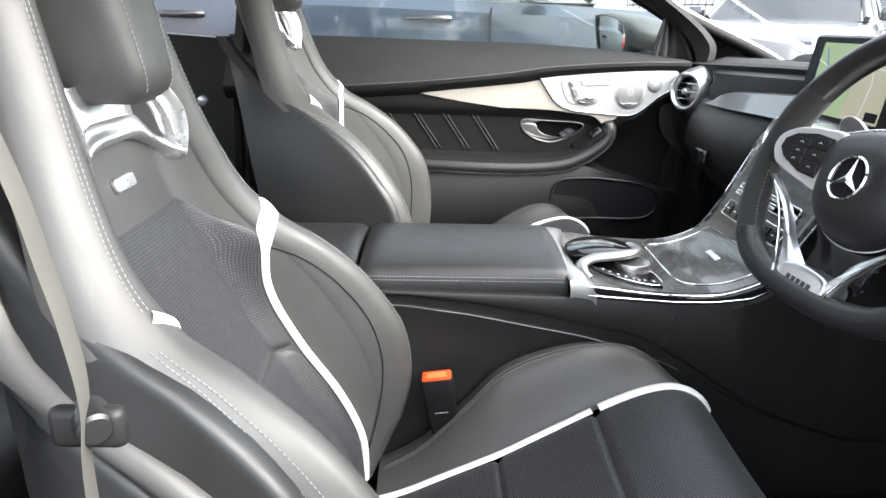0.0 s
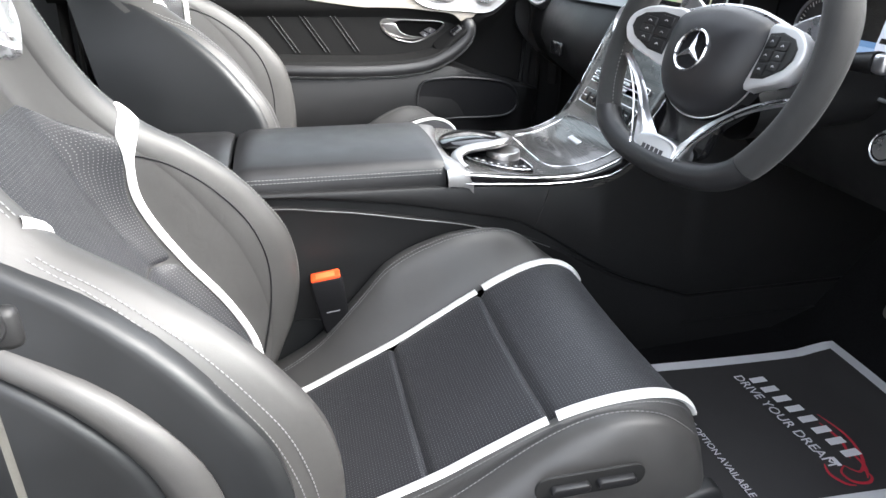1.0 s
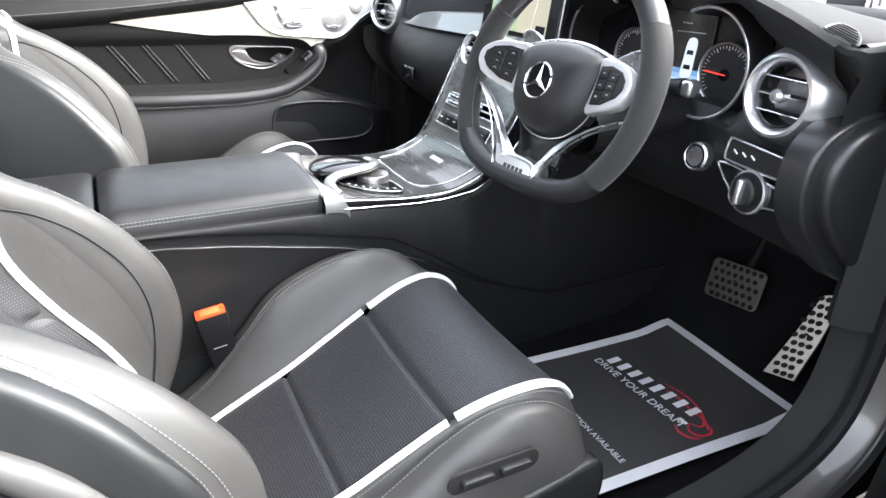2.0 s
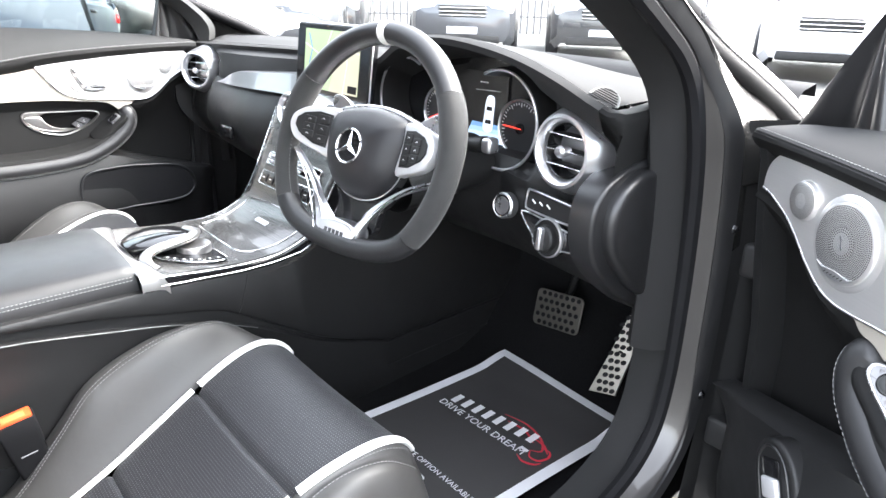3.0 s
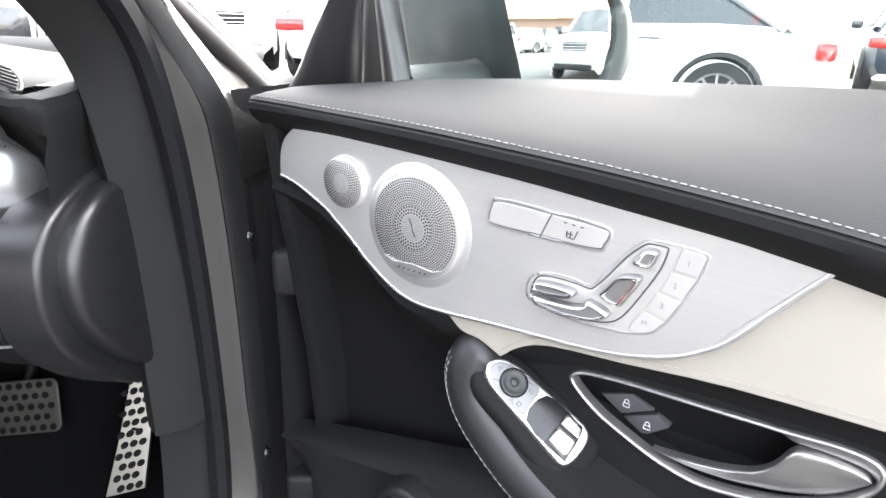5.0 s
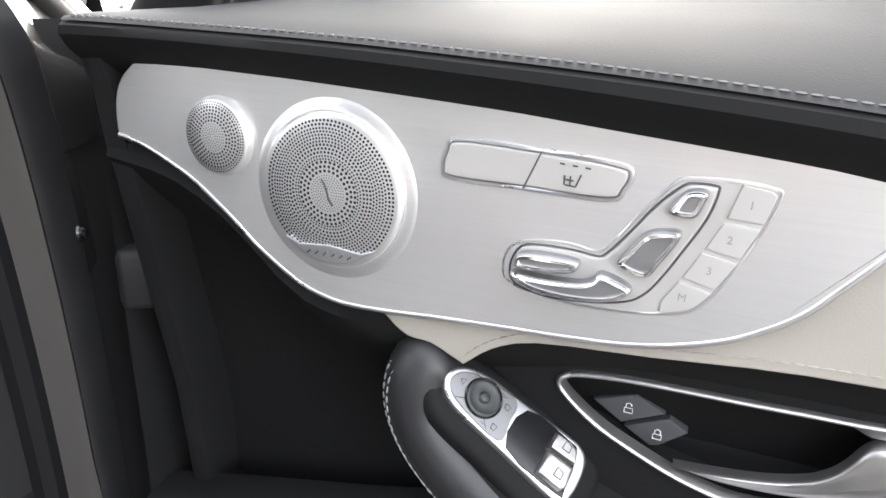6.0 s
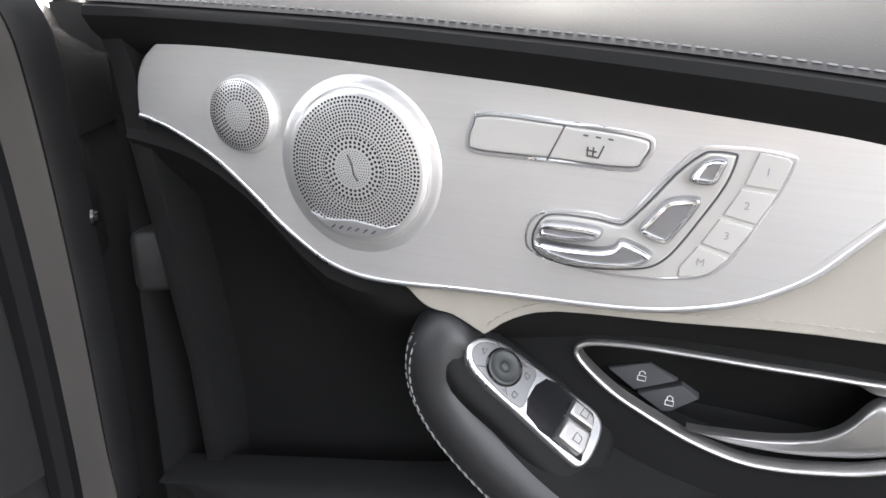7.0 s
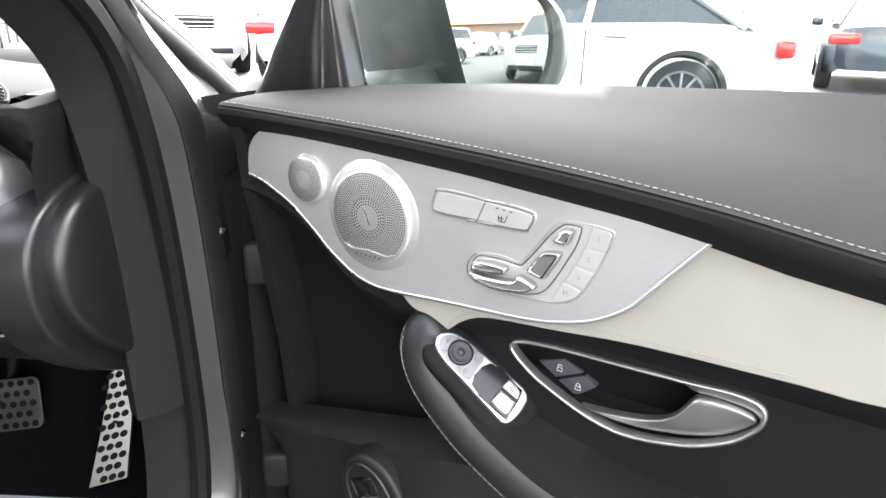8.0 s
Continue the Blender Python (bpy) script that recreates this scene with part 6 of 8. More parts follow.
FIELD_Q = [(0.34, 0.63), (0.43, 0.62), (0.5, 0.61), (0.585, 0.592), (0.67, 0.605), (0.72, 0.648), (0.757, 0.70), (0.79, 0.62), (0.818, 0.54)]
BACK_MID = [(0.34, -0.15), (0.42, -0.175), (0.5, -0.222), (0.58, -0.272), (0.66, -0.315), (0.75, -0.348), (0.85, -0.38), (0.95, -0.405), (1.05, -0.425), (1.2, -0.46)]
BACK_RIDGE = [(0.34, -0.135), (0.38, -0.115), (0.43, -0.092), (0.5, -0.078), (0.58, -0.09), (0.64, -0.125), (0.69, -0.165), (0.735, -0.215), (0.77, -0.262), (0.82, -0.305), (0.9, -0.338), (1.0, -0.366), (1.1, -0.392), (1.2, -0.43)]
SHELL_BACK = [(0.3, -0.33), (0.45, -0.345), (0.6, -0.37), (0.75, -0.402), (0.85, -0.435), (0.95, -0.468), (1.05, -0.5), (1.2, -0.54)]
RIDGE_OUT = [(0.34, 0.028), (0.43, 0.034), (0.5, 0.03), (0.58, 0.028), (0.64, 0.026), (0.69, 0.02), (0.735, 0.011), (0.77, 0.0), (1.2, 0.0)]
BACK_W = [(0.34, 0.235), (0.42, 0.255), (0.52, 0.262), (0.62, 0.258), (0.7, 0.243), (0.76, 0.222), (0.82, 0.198), (0.9, 0.172), (0.98, 0.152), (1.06, 0.138), (1.14, 0.128), (1.2, 0.105), (1.225, 0.06)]


def build_seat(name, label, at, mir=1, lift=0.0, forth=0.0):
    """mir -1 builds the mirror image; lift and forth raise and move the backrest on its cushion."""
    seat = thing(name, label, "seat", "front seats", at=at)

    def L(x, y, z):
        return Vector((mir * x, y - 0.1, z - 0.2))

    def B(x, y, z):
        return L(x, y + forth, z + lift * smooth01(0.36, 0.62, z))

    # cushion: across in s (metres from the middle), along in y
    def half(y):
        return lut(y, [(-0.13, 0.134), (-0.075, 0.138), (0.065, 0.148), (0.205, 0.158), (0.3, 0.172), (0.34, 0.175), (0.395, 0.172)])

    def cush(s, y):
        a = abs(s)
        h = half(y)
        z = lut(y, CUSH_Z)
        rise = lut(y, CUSH_RISE if s < 0 else CUSH_RISE_OUT)
        yy = y
        if a > h:
            k = smooth01(h, h + 0.062, a)
            drop = smooth01(0.222, 0.272, a)
            z = z + rise * k - 0.07 * drop * drop
            yy = y - 0.03 * smooth01(0.16, 0.26, a) * smooth01(0.2, 0.39, y)
        else:
            z += -0.006 * math.cos(a / h * math.pi / 2)
        return L(math.copysign(min(a, 0.256) + 0.004 * smooth01(0.25, 0.272, a), s), yy, z)

    seams = [-0.13, 0.06, 0.207, 0.393]
    for i in range(3):
        y0, y1 = seams[i], seams[i + 1]
        def panel(r, y, y0=y0, y1=y1, i=i):
            p = cush(r * (half(y) - 0.001), y)
            e = min(y - y0, (y1 - y) if i < 2 else 9)
            e2 = (1 - abs(r)) * half(y)
            d = 0.009 * (1 - min(e / 0.012, 1.0)) ** 2 if e < 0.012 else 0
            d += 0.006 * (1 - min(e2 / 0.01, 1.0)) ** 2 if e2 < 0.01 else 0
            p.z -= d
            return p
        ys = sorted(set(span(y0, y1, 22) + [y0 + 0.003, y0 + 0.007, y0 + 0.011, y1 - 0.003, y1 - 0.007, y1 - 0.011]))
        rs = sorted(set(span(-1, 1, 26) + [-0.98, 0.98, -0.95, 0.95]))
        part("cushion_panel", grid_bm(panel, rs, ys), CLOTH, seat, "black perforated cloth with pale dots")
    for sg in (-1, 1):
        ys = span(-0.13, 0.393, 46)
        rows = []
        for y in ys:
            h = half(y)
            r = [cush(sg * (h + (0.272 - h) * k), y) for k in (0.0, 0.02, 0.05, 0.09, 0.15, 0.22, 0.3, 0.38, 0.46, 0.54, 0.62, 0.7, 0.78, 0.86, 0.93, 1.0)]
            e = r[-1]
            r += [e + Vector((0.0, 0, -0.03)), Vector((e.x - sg * 0.004, e.y, min(e.z - 0.06, 0.17)))]
            rows.append(r)
        bm = bmesh.new()
        add_grid(bm, rows)
        part("cushion_bolster", bm, SEAT_LEATHER, seat, "smooth black leather side bolster")
        line = [cush(sg * half(y), y) + Vector((0, 0, 0.0015)) for y in span(-0.13, 0.2, 30)]
        tube("piping", line, 0.0068, PIPING, seat, 8, "white leather piping", up=(0, 0, 1), flat=0.55)
        line = [cush(sg * half(y), y) + Vector((0, 0, 0.0015)) for y in span(0.211, 0.386, 24)]
        tube("piping", line, 0.0085, PIPING, seat, 8, "white leather piping", up=(0, -0.3, 1), flat=0.55)
        for off in ((0.018, 0.056) if sg > 0 else (0.056, 0.062)):
            dashes("stitching", [cush(sg * (half(y) + off), y) + Vector((0, 0, 0.0004)) for y in span(-0.12, 0.375, 70)], THREAD, seat, label="grey stitching")
    # front valance and base
    def front(s, v):
        p = cush(s, 0.393)
        return p + Vector((0, -0.01 * v, -0.16 * v))
    part("cushion_front", grid_bm(front, span(-0.25, 0.25, 20), span(0, 1, 5)), SEAT_LEATHER, seat)
    prof = spl([(-0.17, 0.3), (-0.1, 0.4), (0.02, 0.385), (0.15, 0.395), (0.3, 0.42), (0.375, 0.43), (0.385, 0.36), (0.33, 0.29), (0.1, 0.24), (-0.14, 0.22)], 5, True)
    for sg in (-1, 1):
        bm = bmesh.new()
        add_plate(bm, prof, 0.0, 0.022, lambda a, b, c, sg=sg: L(sg * (0.243 + c), a, b), 0.008, 3)
        part("side_cover", bm, SHELL, seat, "black plastic side cover")
    bm = bmesh.new()
    add_plate(bm, rounded(0.125, 0.03, 0.014, 5, 0.205, 0.484), 0.0, 0.003, lambda a, b, c: L(0.264 + c, a, b), 0.001, 2)
    well = part("key_recess", bm, DARK, seat, "dark recess of the seat keys")
    for k in range(2):
        bm = bmesh.new()
        add_plate(bm, rounded(0.044, 0.01, 0.0045, 4, 0.18 + 0.052 * k, 0.484), 0.002, 0.011, lambda a, b, c: L(0.264 + c, a, b), 0.002, 2)
        part("seat_key", bm, PLASTIC_SATIN, well, "black rocker key")
    for sg in (-1, 1):
        box("seat_rail", (sg * 0.2, 0.1 - 0.1, 0.23 - 0.2), (0.05, 0.46, 0.05), PLASTIC, seat, bev=0.006)
        box("rail_bracket", (sg * 0.2, 0.1 - 0.1, 0.285 - 0.2), (0.03, 0.3, 0.1), PLASTIC, seat, bev=0.006)

    # backrest: across in q (-1..1), up in z
    def bump(a):
        return smooth01(0.5, 0.84, a) - 0.35 * smooth01(0.86, 1.0, a) ** 2

    def back(q, z):
        a = abs(q)
        w = lut(z, BACK_W)
        y0, y1 = lut(z, BACK_MID), lut(z, BACK_RIDGE) + (lut(z, RIDGE_OUT) if q > 0 else 0.0)
        y = y0 + (y1 - y0) * bump(a)
        y += 0.004 * math.cos(a / 0.5 * math.pi / 2) if a < 0.5 else 0
        return B(q * w, y, z)

    zs = span(0.34, 1.19, 70)
    part("backrest_cover", grid_bm(lambda q, z: back(q, z) - Vector((0, 0.003, 0)), span(-0.72, 0.72, 36), zs), SEAT_LEATHER, seat, "smooth black leather backrest cover")
    for z0, z1 in ((0.34, 0.58), (0.58, 0.818)):
        def field(r, v, z0=z0, z1=z1):
            z = z0 + (z1 - z0) * v
            p = back(r * lut(z, FIELD_Q), z)
            e = min(v, 1 - v) * (z1 - z0)
            e2 = (1 - abs(r)) * 0.14
            p.y += 0.003 - 0.008 * (1 - min(e / 0.01, 1)) ** 2 - 0.008 * (1 - min(e2 / 0.008, 1)) ** 2
            return p
        vs = sorted(set(span(0, 1, 20) + [0.01, 0.025, 0.05, 0.95, 0.975, 0.99]))
        part("backrest_panel", grid_bm(field, sorted(set(span(-1, 1, 26) + [-0.99, -0.97, 0.97, 0.99])), vs), CLOTH, seat, "black perforated cloth with pale dots")
    for sg in (-1, 1):
        qs = [sg * v for v in (0.7, 0.705, 0.72, 0.74, 0.77, 0.8, 0.84, 0.88, 0.92, 0.96, 1.0)]
        rows = []
        for z in zs:
            r = [back(q, z) - Vector((0, 0.003 if k < 1 else 0.0, 0)) for k, q in enumerate(qs)]
            e = r[-1]
            depth = 0.055 - 0.015 * smooth01(0.74, 0.88, z) + (lut(z, RIDGE_OUT) if sg > 0 else 0.0)
            r += [e + Vector((mir * sg * 0.006, -0.016, 0)), e + Vector((mir * sg * 0.006, -depth * 0.62, 0)), e + Vector((0.0, -depth, 0)), e + Vector((-mir * sg * 0.012, -depth - 0.004, 0))]
            rows.append(r)
        bm = bmesh.new()
        add_grid(bm, rows)
        part("backrest_bolster", bm, SEAT_LEATHER, seat, "smooth black leather side bolster")
        path = spl([(0.35, 0.635), (0.43, 0.625), (0.5, 0.615), (0.585, 0.6), (0.67, 0.612), (0.72, 0.652), (0.752, 0.705), (0.772, 0.77), (0.784, 0.85), (0.79, 0.9)], 6)
        rows = []
        for i, (z, q) in enumerate(path):
            p = back(sg * q, z)
            z2, q2 = path[min(i + 1, len(path) - 1)]
            z1, q1 = path[max(i - 1, 0)]
            t = (back(sg * q2, z2) - back(sg * q1, z1)).normalized()
            n = (back(sg * (q + 0.02), z) - back(sg * (q - 0.02), z)).cross(back(sg * q, z + 0.01) - back(sg * q, z - 0.01)) * -sg
            n = n.normalized() if n.y > 0 else -n.normalized()
            side = n.cross(t).normalized()
            f = i / (len(path) - 1)
            hw = 0.0058 + (0.0085 if sg < 0 else 0.0) * smooth01(0.55, 0.72, f)
            rows.append([p + side * hw * k + n * h for k, h in ((-1, -0.002), (-0.9, 0.0015), (-0.4, 0.003), (0.4, 0.003), (0.9, 0.0015), (1, -0.002))])
        bm = bmesh.new()
        add_grid(bm, rows)
        part("piping", bm, PIPING, seat, "white leather piping")
        for off in (0.0, 0.022):
            dashes("stitching", [back(sg * (0.895 + off), z) + Vector((0, 0.0006, 0)) for z in span(0.795, 1.17, 70)], THREAD, seat, label="grey double stitching")
            if sg < 0:
                dashes("stitching", [back(sg * min(q + off, 1.0), z) + Vector((0, 0.0006, 0)) for z, q in spl([(0.36, 0.86), (0.5, 0.885), (0.64, 0.885), (0.685, 0.875), (0.73, 0.895), (0.755, 0.945), (0.775, 0.985)], 12)], THREAD, seat)
            else:
                dashes("stitching", [back(0.945 + 0.6 * off, z) + Vector((mir * 0.0006, 0.0006, 0)) for z in span(0.36, 0.77, 70)], THREAD, seat, label="grey double stitching")
        seam = [back(sg * q, z) + Vector((0, 0.0003, 0)) for q, z in ((0.66, 0.735), (0.69, 0.73), (0.72, 0.71), (0.738, 0.67), (0.742, 0.61), (0.73, 0.54), (0.7, 0.465), (0.65, 0.4))]
        tube("seam", spl(seam, 6), 0.0016, LEATHER_SEAM, seat, 6)
    # shell behind
    rows = []
    for z in span(0.33, 1.2, 40):
        w = lut(z, BACK_W) - 0.006
        yr = lut(z, BACK_RIDGE) - 0.04
        yb = lut(z, SHELL_BACK) + 0.02
        rows.append([B(q * w, yr + (yb - yr) * (1 - abs(q) ** 3), z) for q in span(-1, 1, 20)])
    bm = bmesh.new()
    add_grid(bm, rows)
    part("back_shell", bm, SHELL, seat, "dark grey plastic seat back shell")
    # side wings of the shell: two stepped layers below the bolster
    for sg in (-1, 1):
        for dx, dy, z1, layer in ((0.008, -0.022, 0.9, "rim"), (0.014, -0.075, 0.82, "roll"), (0.012, -0.118, 0.8, "panel"))[:3 if sg > 0 else 1]:
            rows = []
            for z in span(0.3, z1, 30):
                k = smooth01(z1 - 0.22, z1, z)
                w = lut(z, BACK_W) + dx - 0.03 * k * k
                yb = lut(z, SHELL_BACK)
                y = max(lut(z, BACK_RIDGE) + dy, yb + 0.012)
                y = y + (yb + 0.004 - y) * k * k
                if layer == "roll":
                    rows.append([B(sg * (w + a), y - b, z) for a, b in ((-0.012, 0.0), (-0.002, -0.003), (0.005, 0.002), (0.009, 0.012), (0.009, 0.024), (0.005, 0.035), (-0.002, 0.041), (-0.012, 0.043))])
                else:
                    rows.append([B(sg * (w - 0.02), y + 0.004, z), B(sg * (w - 0.004), y + 0.006, z), B(sg * (w + 0.003), y, z), B(sg * (w + 0.0045), y - 0.008, z), B(sg * (w + 0.002), y - 0.018, z), B(sg * (w + 0.001), (y + yb) / 2, z), B(sg * (w - 0.03), yb - 0.01, z)])
            bm = bmesh.new()
            add_grid(bm, rows)
            part("shell_wing", bm, SEAT_LEATHER if layer == "roll" else SHELL, seat, "smooth leather roll on the shell side" if layer == "roll" else "dark plastic shell side")
    # head restraint with its silver yoke
    def head(u, v):
        z = 0.948 + 0.262 * v
        w = lut(v, [(0, 0.03), (0.04, 0.039), (0.12, 0.045), (0.3, 0.049), (0.6, 0.053), (0.9, 0.052), (1, 0.04)])
        c, s = math.cos(u), math.sin(u)
        sx = math.copysign(abs(c) ** 0.45, c)
        sy = math.copysign(abs(s) ** 0.45, s)
        pinch = lut(v, [(0, 0.5), (0.05, 0.86), (0.15, 1), (0.85, 1), (0.96, 0.75), (1, 0.2)])
        return B(w * sx, -0.372 - 0.055 * v + 0.052 * sy * pinch, z)
    bm = grid_bm(head, [2 * math.pi * k / 36 for k in range(36)], span(0, 1, 24), close_u=True)
    bm.faces.ensure_lookup_table()
    part("head_restraint", bm, SEAT_LEATHER, seat, "black leather head restraint")
    dashes("stitching", [head(math.pi / 2 - 0.55, v) + Vector((0, 0.001, 0)) for v in span(0.05, 0.95, 40)], THREAD, seat)
    dashes("stitching", [head(math.pi / 2 + 0.55, v) + Vector((0, 0.001, 0)) for v in span(0.05, 0.95, 40)], THREAD, seat)
    def on_back(a, b, c):
        z = b
        q = a / lut(z, BACK_W)
        p = back(q, z)
        return p + Vector((0, c, 0.2 * c))
    def band(bm, spine, halves, prof):
        rows = []
        n = len(spine) - 1
        for i, p in enumerate(spine):
            t = (spine[min(i + 1, n)] - spine[max(i - 1, 0)]).normalized()
            hw = lut(i / n, halves)
            rows.append([on_back(p.x - t.y * k * hw, p.y + t.x * k * hw, c) for k, c in prof])
        V = add_grid(bm, rows)
        bm.faces.new(V[0])
        bm.faces.new(V[-1])
    LOW = [(0.0, 0.9025), (0.03, 0.902), (0.052, 0.899), (0.075, 0.892), (0.092, 0.883), (0.104, 0.872), (0.113, 0.864)]
    HIGH = [(0.0, 0.928), (0.04, 0.9275), (0.0555, 0.924), (0.07, 0.913), (0.088, 0.8985), (0.1, 0.893), (0.113, 0.886)]
    rows = []
    for x in span(-0.113, 0.113, 56):
        zl, zu = lut(abs(x), LOW), lut(abs(x), HIGH)
        rows.append([on_back(x, zl + (zu - zl) * k, c) for k, c in ((0, -0.006), (0.02, 0.006), (0.12, 0.0125), (0.3, 0.0135), (0.48, 0.0125), (0.56, 0.0098), (0.8, 0.009), (0.97, 0.0105), (1, 0.008), (1.02, -0.006))])
    bm = bmesh.new()
    V = add_grid(bm, rows)
    bm.faces.new(V[0])
    bm.faces.new(V[-1])
    part("silver_yoke", bm, SATIN, seat, "satin silver metal trim below the head restraint", angle=60)
    rows = []
    for z, k in ((0.918, 1.0), (0.93, 1.02), (0.94, 1.06), (0.95, 1.12), (0.958, 1.18), (0.964, 1.2)):
        rows.append([on_back(s * 0.056 * k, z, c) for s, c in ((-1.02, -0.006), (-1, 0.006), (-0.94, 0.0095), (-0.5, 0.0075), (0, 0.007), (0.5, 0.0075), (0.94, 0.0095), (1, 0.006), (1.02, -0.006))])
    bm = bmesh.new()
    add_grid(bm, rows)
    part("yoke_bridge", bm, SATIN, seat, "satin silver bridge under the head restraint", angle=60)
    for sg in (-1, 1):
        slot = [(sg * 0.06, 0.954), (sg * 0.057, 0.924), (sg * 0.09, 0.897), (sg * 0.104, 0.892), (sg * 0.106, 0.92), (sg * 0.094, 0.945), (sg * 0.082, 0.964)]
        bm = bmesh.new()
        add_plate(bm, slot, -0.004, 0.003, on_back, 0.0005, 1)
        part("belt_slot", bm, DARK, seat)
        bm = bmesh.new()
        arm = spl([(sg * 0.109, 0.868), (sg * 0.1095, 0.9), (sg * 0.1065, 0.926), (sg * 0.0985, 0.948), (sg * 0.088, 0.971), (sg * 0.074, 0.998)], 8)
        band(bm, arm, [(0, 0.005), (0.2, 0.0082), (0.5, 0.01), (1, 0.0125)], ((-1, -0.006), (-0.96, 0.006), (-0.82, 0.0125), (-0.55, 0.0135), (-0.3, 0.0105), (0.1, 0.0085), (0.45, 0.0095), (0.7, 0.0125), (0.88, 0.0125), (0.97, 0.006), (1, -0.006)))
        part("yoke_arm", bm, SATIN, seat, "satin silver yoke arm", angle=50)
        bm = bmesh.new()
        band(bm, spl([(sg * 0.094, 0.9), (sg * 0.0935, 0.918), (sg * 0.086, 0.936), (sg * 0.074, 0.952)], 6), [(0, 0.003), (0.5, 0.0045), (1, 0.004)], ((-1, -0.004), (-0.9, 0.004), (0, 0.0055), (0.9, 0.004), (1, -0.004)))
        part("yoke_insert", bm, SHELL, seat, "dark grey insert in the belt slot")
    bm = bmesh.new()
    add_plate(bm, [(p.x + 0.006, p.y + 0.862) for p in rounded(0.046, 0.015, 0.005)], -0.002, 0.002, on_back, 0.0015, 2)
    part("badge", bm, SATIN, seat, "small silver badge plate")
    return seat


driver_seat = build_seat("driver_seat", "black leather sports seat with white piping, beside the open door", (SEAT_X, 0.1, 0.2))
passenger_seat = build_seat("passenger_seat", "black leather sports seat with white piping beyond the console", (-0.388, 0.08, 0.24), -1, 0.06, 0.013)

# ---- doors: f runs back from the front edge, v is height, w goes towards the cabin ----
OPEN = Vector((0.8173, -0.5762, 0.0))
IN = Vector((-0.5762, -0.8173, 0.0))


def driver_map(f, v, w):
    return Vector((0.8328, 0.6833, 0.0)) + OPEN * f + IN * w + Vector((0, 0, v))


def passenger_map(f, v, w):
    return Vector((-0.668 + w, 0.642 - 0.92 * f, v - 0.006))


PANEL = [(0.0474, 0.889), (0.0476, 0.9045), (0.0515, 0.917), (0.0605, 0.9268), (0.0755, 0.9338), (0.11, 0.934), (0.1439, 0.9328), (0.1751, 0.9315), (0.233, 0.9282), (0.2832, 0.9252), (0.3286, 0.921), (0.4025, 0.9148), (0.4465, 0.9095), (0.451, 0.907), (0.4411, 0.8939), (0.4308, 0.8806), (0.4186, 0.8645), (0.4083, 0.852), (0.3963, 0.8425), (0.3825, 0.8345), (0.364, 0.828), (0.3439, 0.8235), (0.32, 0.821), (0.2935, 0.8192), (0.2526, 0.8165), (0.2196, 0.8138), (0.1939, 0.8133), (0.1739, 0.8176), (0.1596, 0.8247), (0.1412, 0.837), (0.1289, 0.8475), (0.1141, 0.859), (0.0962, 0.8712), (0.0689, 0.8837), (0.0545, 0.8878)]
CREAM_OUT = [(0.2, 0.83), (0.2197, 0.8082), (0.2316, 0.7998), (0.2456, 0.7984), (0.2617, 0.7915), (0.2653, 0.7917), (0.2783, 0.8025), (0.3009, 0.8114), (0.355, 0.8168), (0.4167, 0.8235), (0.5143, 0.8269), (0.5551, 0.8277), (0.68, 0.843), (0.79, 0.861), (0.795, 0.865), (0.7, 0.879), (0.541, 0.8945), (0.447, 0.907), (0.33, 0.915), (0.22, 0.9)]
STITCH = [(0.0, 0.9515), (0.05, 0.9515), (0.1524, 0.9493), (0.21, 0.9475), (0.26, 0.945), (0.3258, 0.9413), (0.394, 0.936), (0.4613, 0.929), (0.5356, 0.918), (0.7, 0.9), (0.85, 0.888), (1.06, 0.875)]
TOP = [(0.0, 0.95), (0.04, 0.956), (0.1, 0.965), (0.17, 0.972), (0.28, 0.98), (0.5, 0.99), (0.8, 0.995), (1.06, 1.0)]
PANEL_TOP = [(0.0, 0.93), (0.0755, 0.9338), (0.11, 0.934), (0.1751, 0.9315), (0.233, 0.9282), (0.2832, 0.9252), (0.3286, 0.921), (0.4025, 0.9148), (0.45, 0.908), (0.4941, 0.9), (0.5411, 0.8945), (0.7, 0.879), (0.8, 0.868), (1.06, 0.85)]


def lut_poly(x, table):
    for (x0, y0), (x1, y1) in zip(table, table[1:]):
        if x <= x1:
            return y0 + (y1 - y0) * (x - x0) / (x1 - x0)
    return table[-1][1]


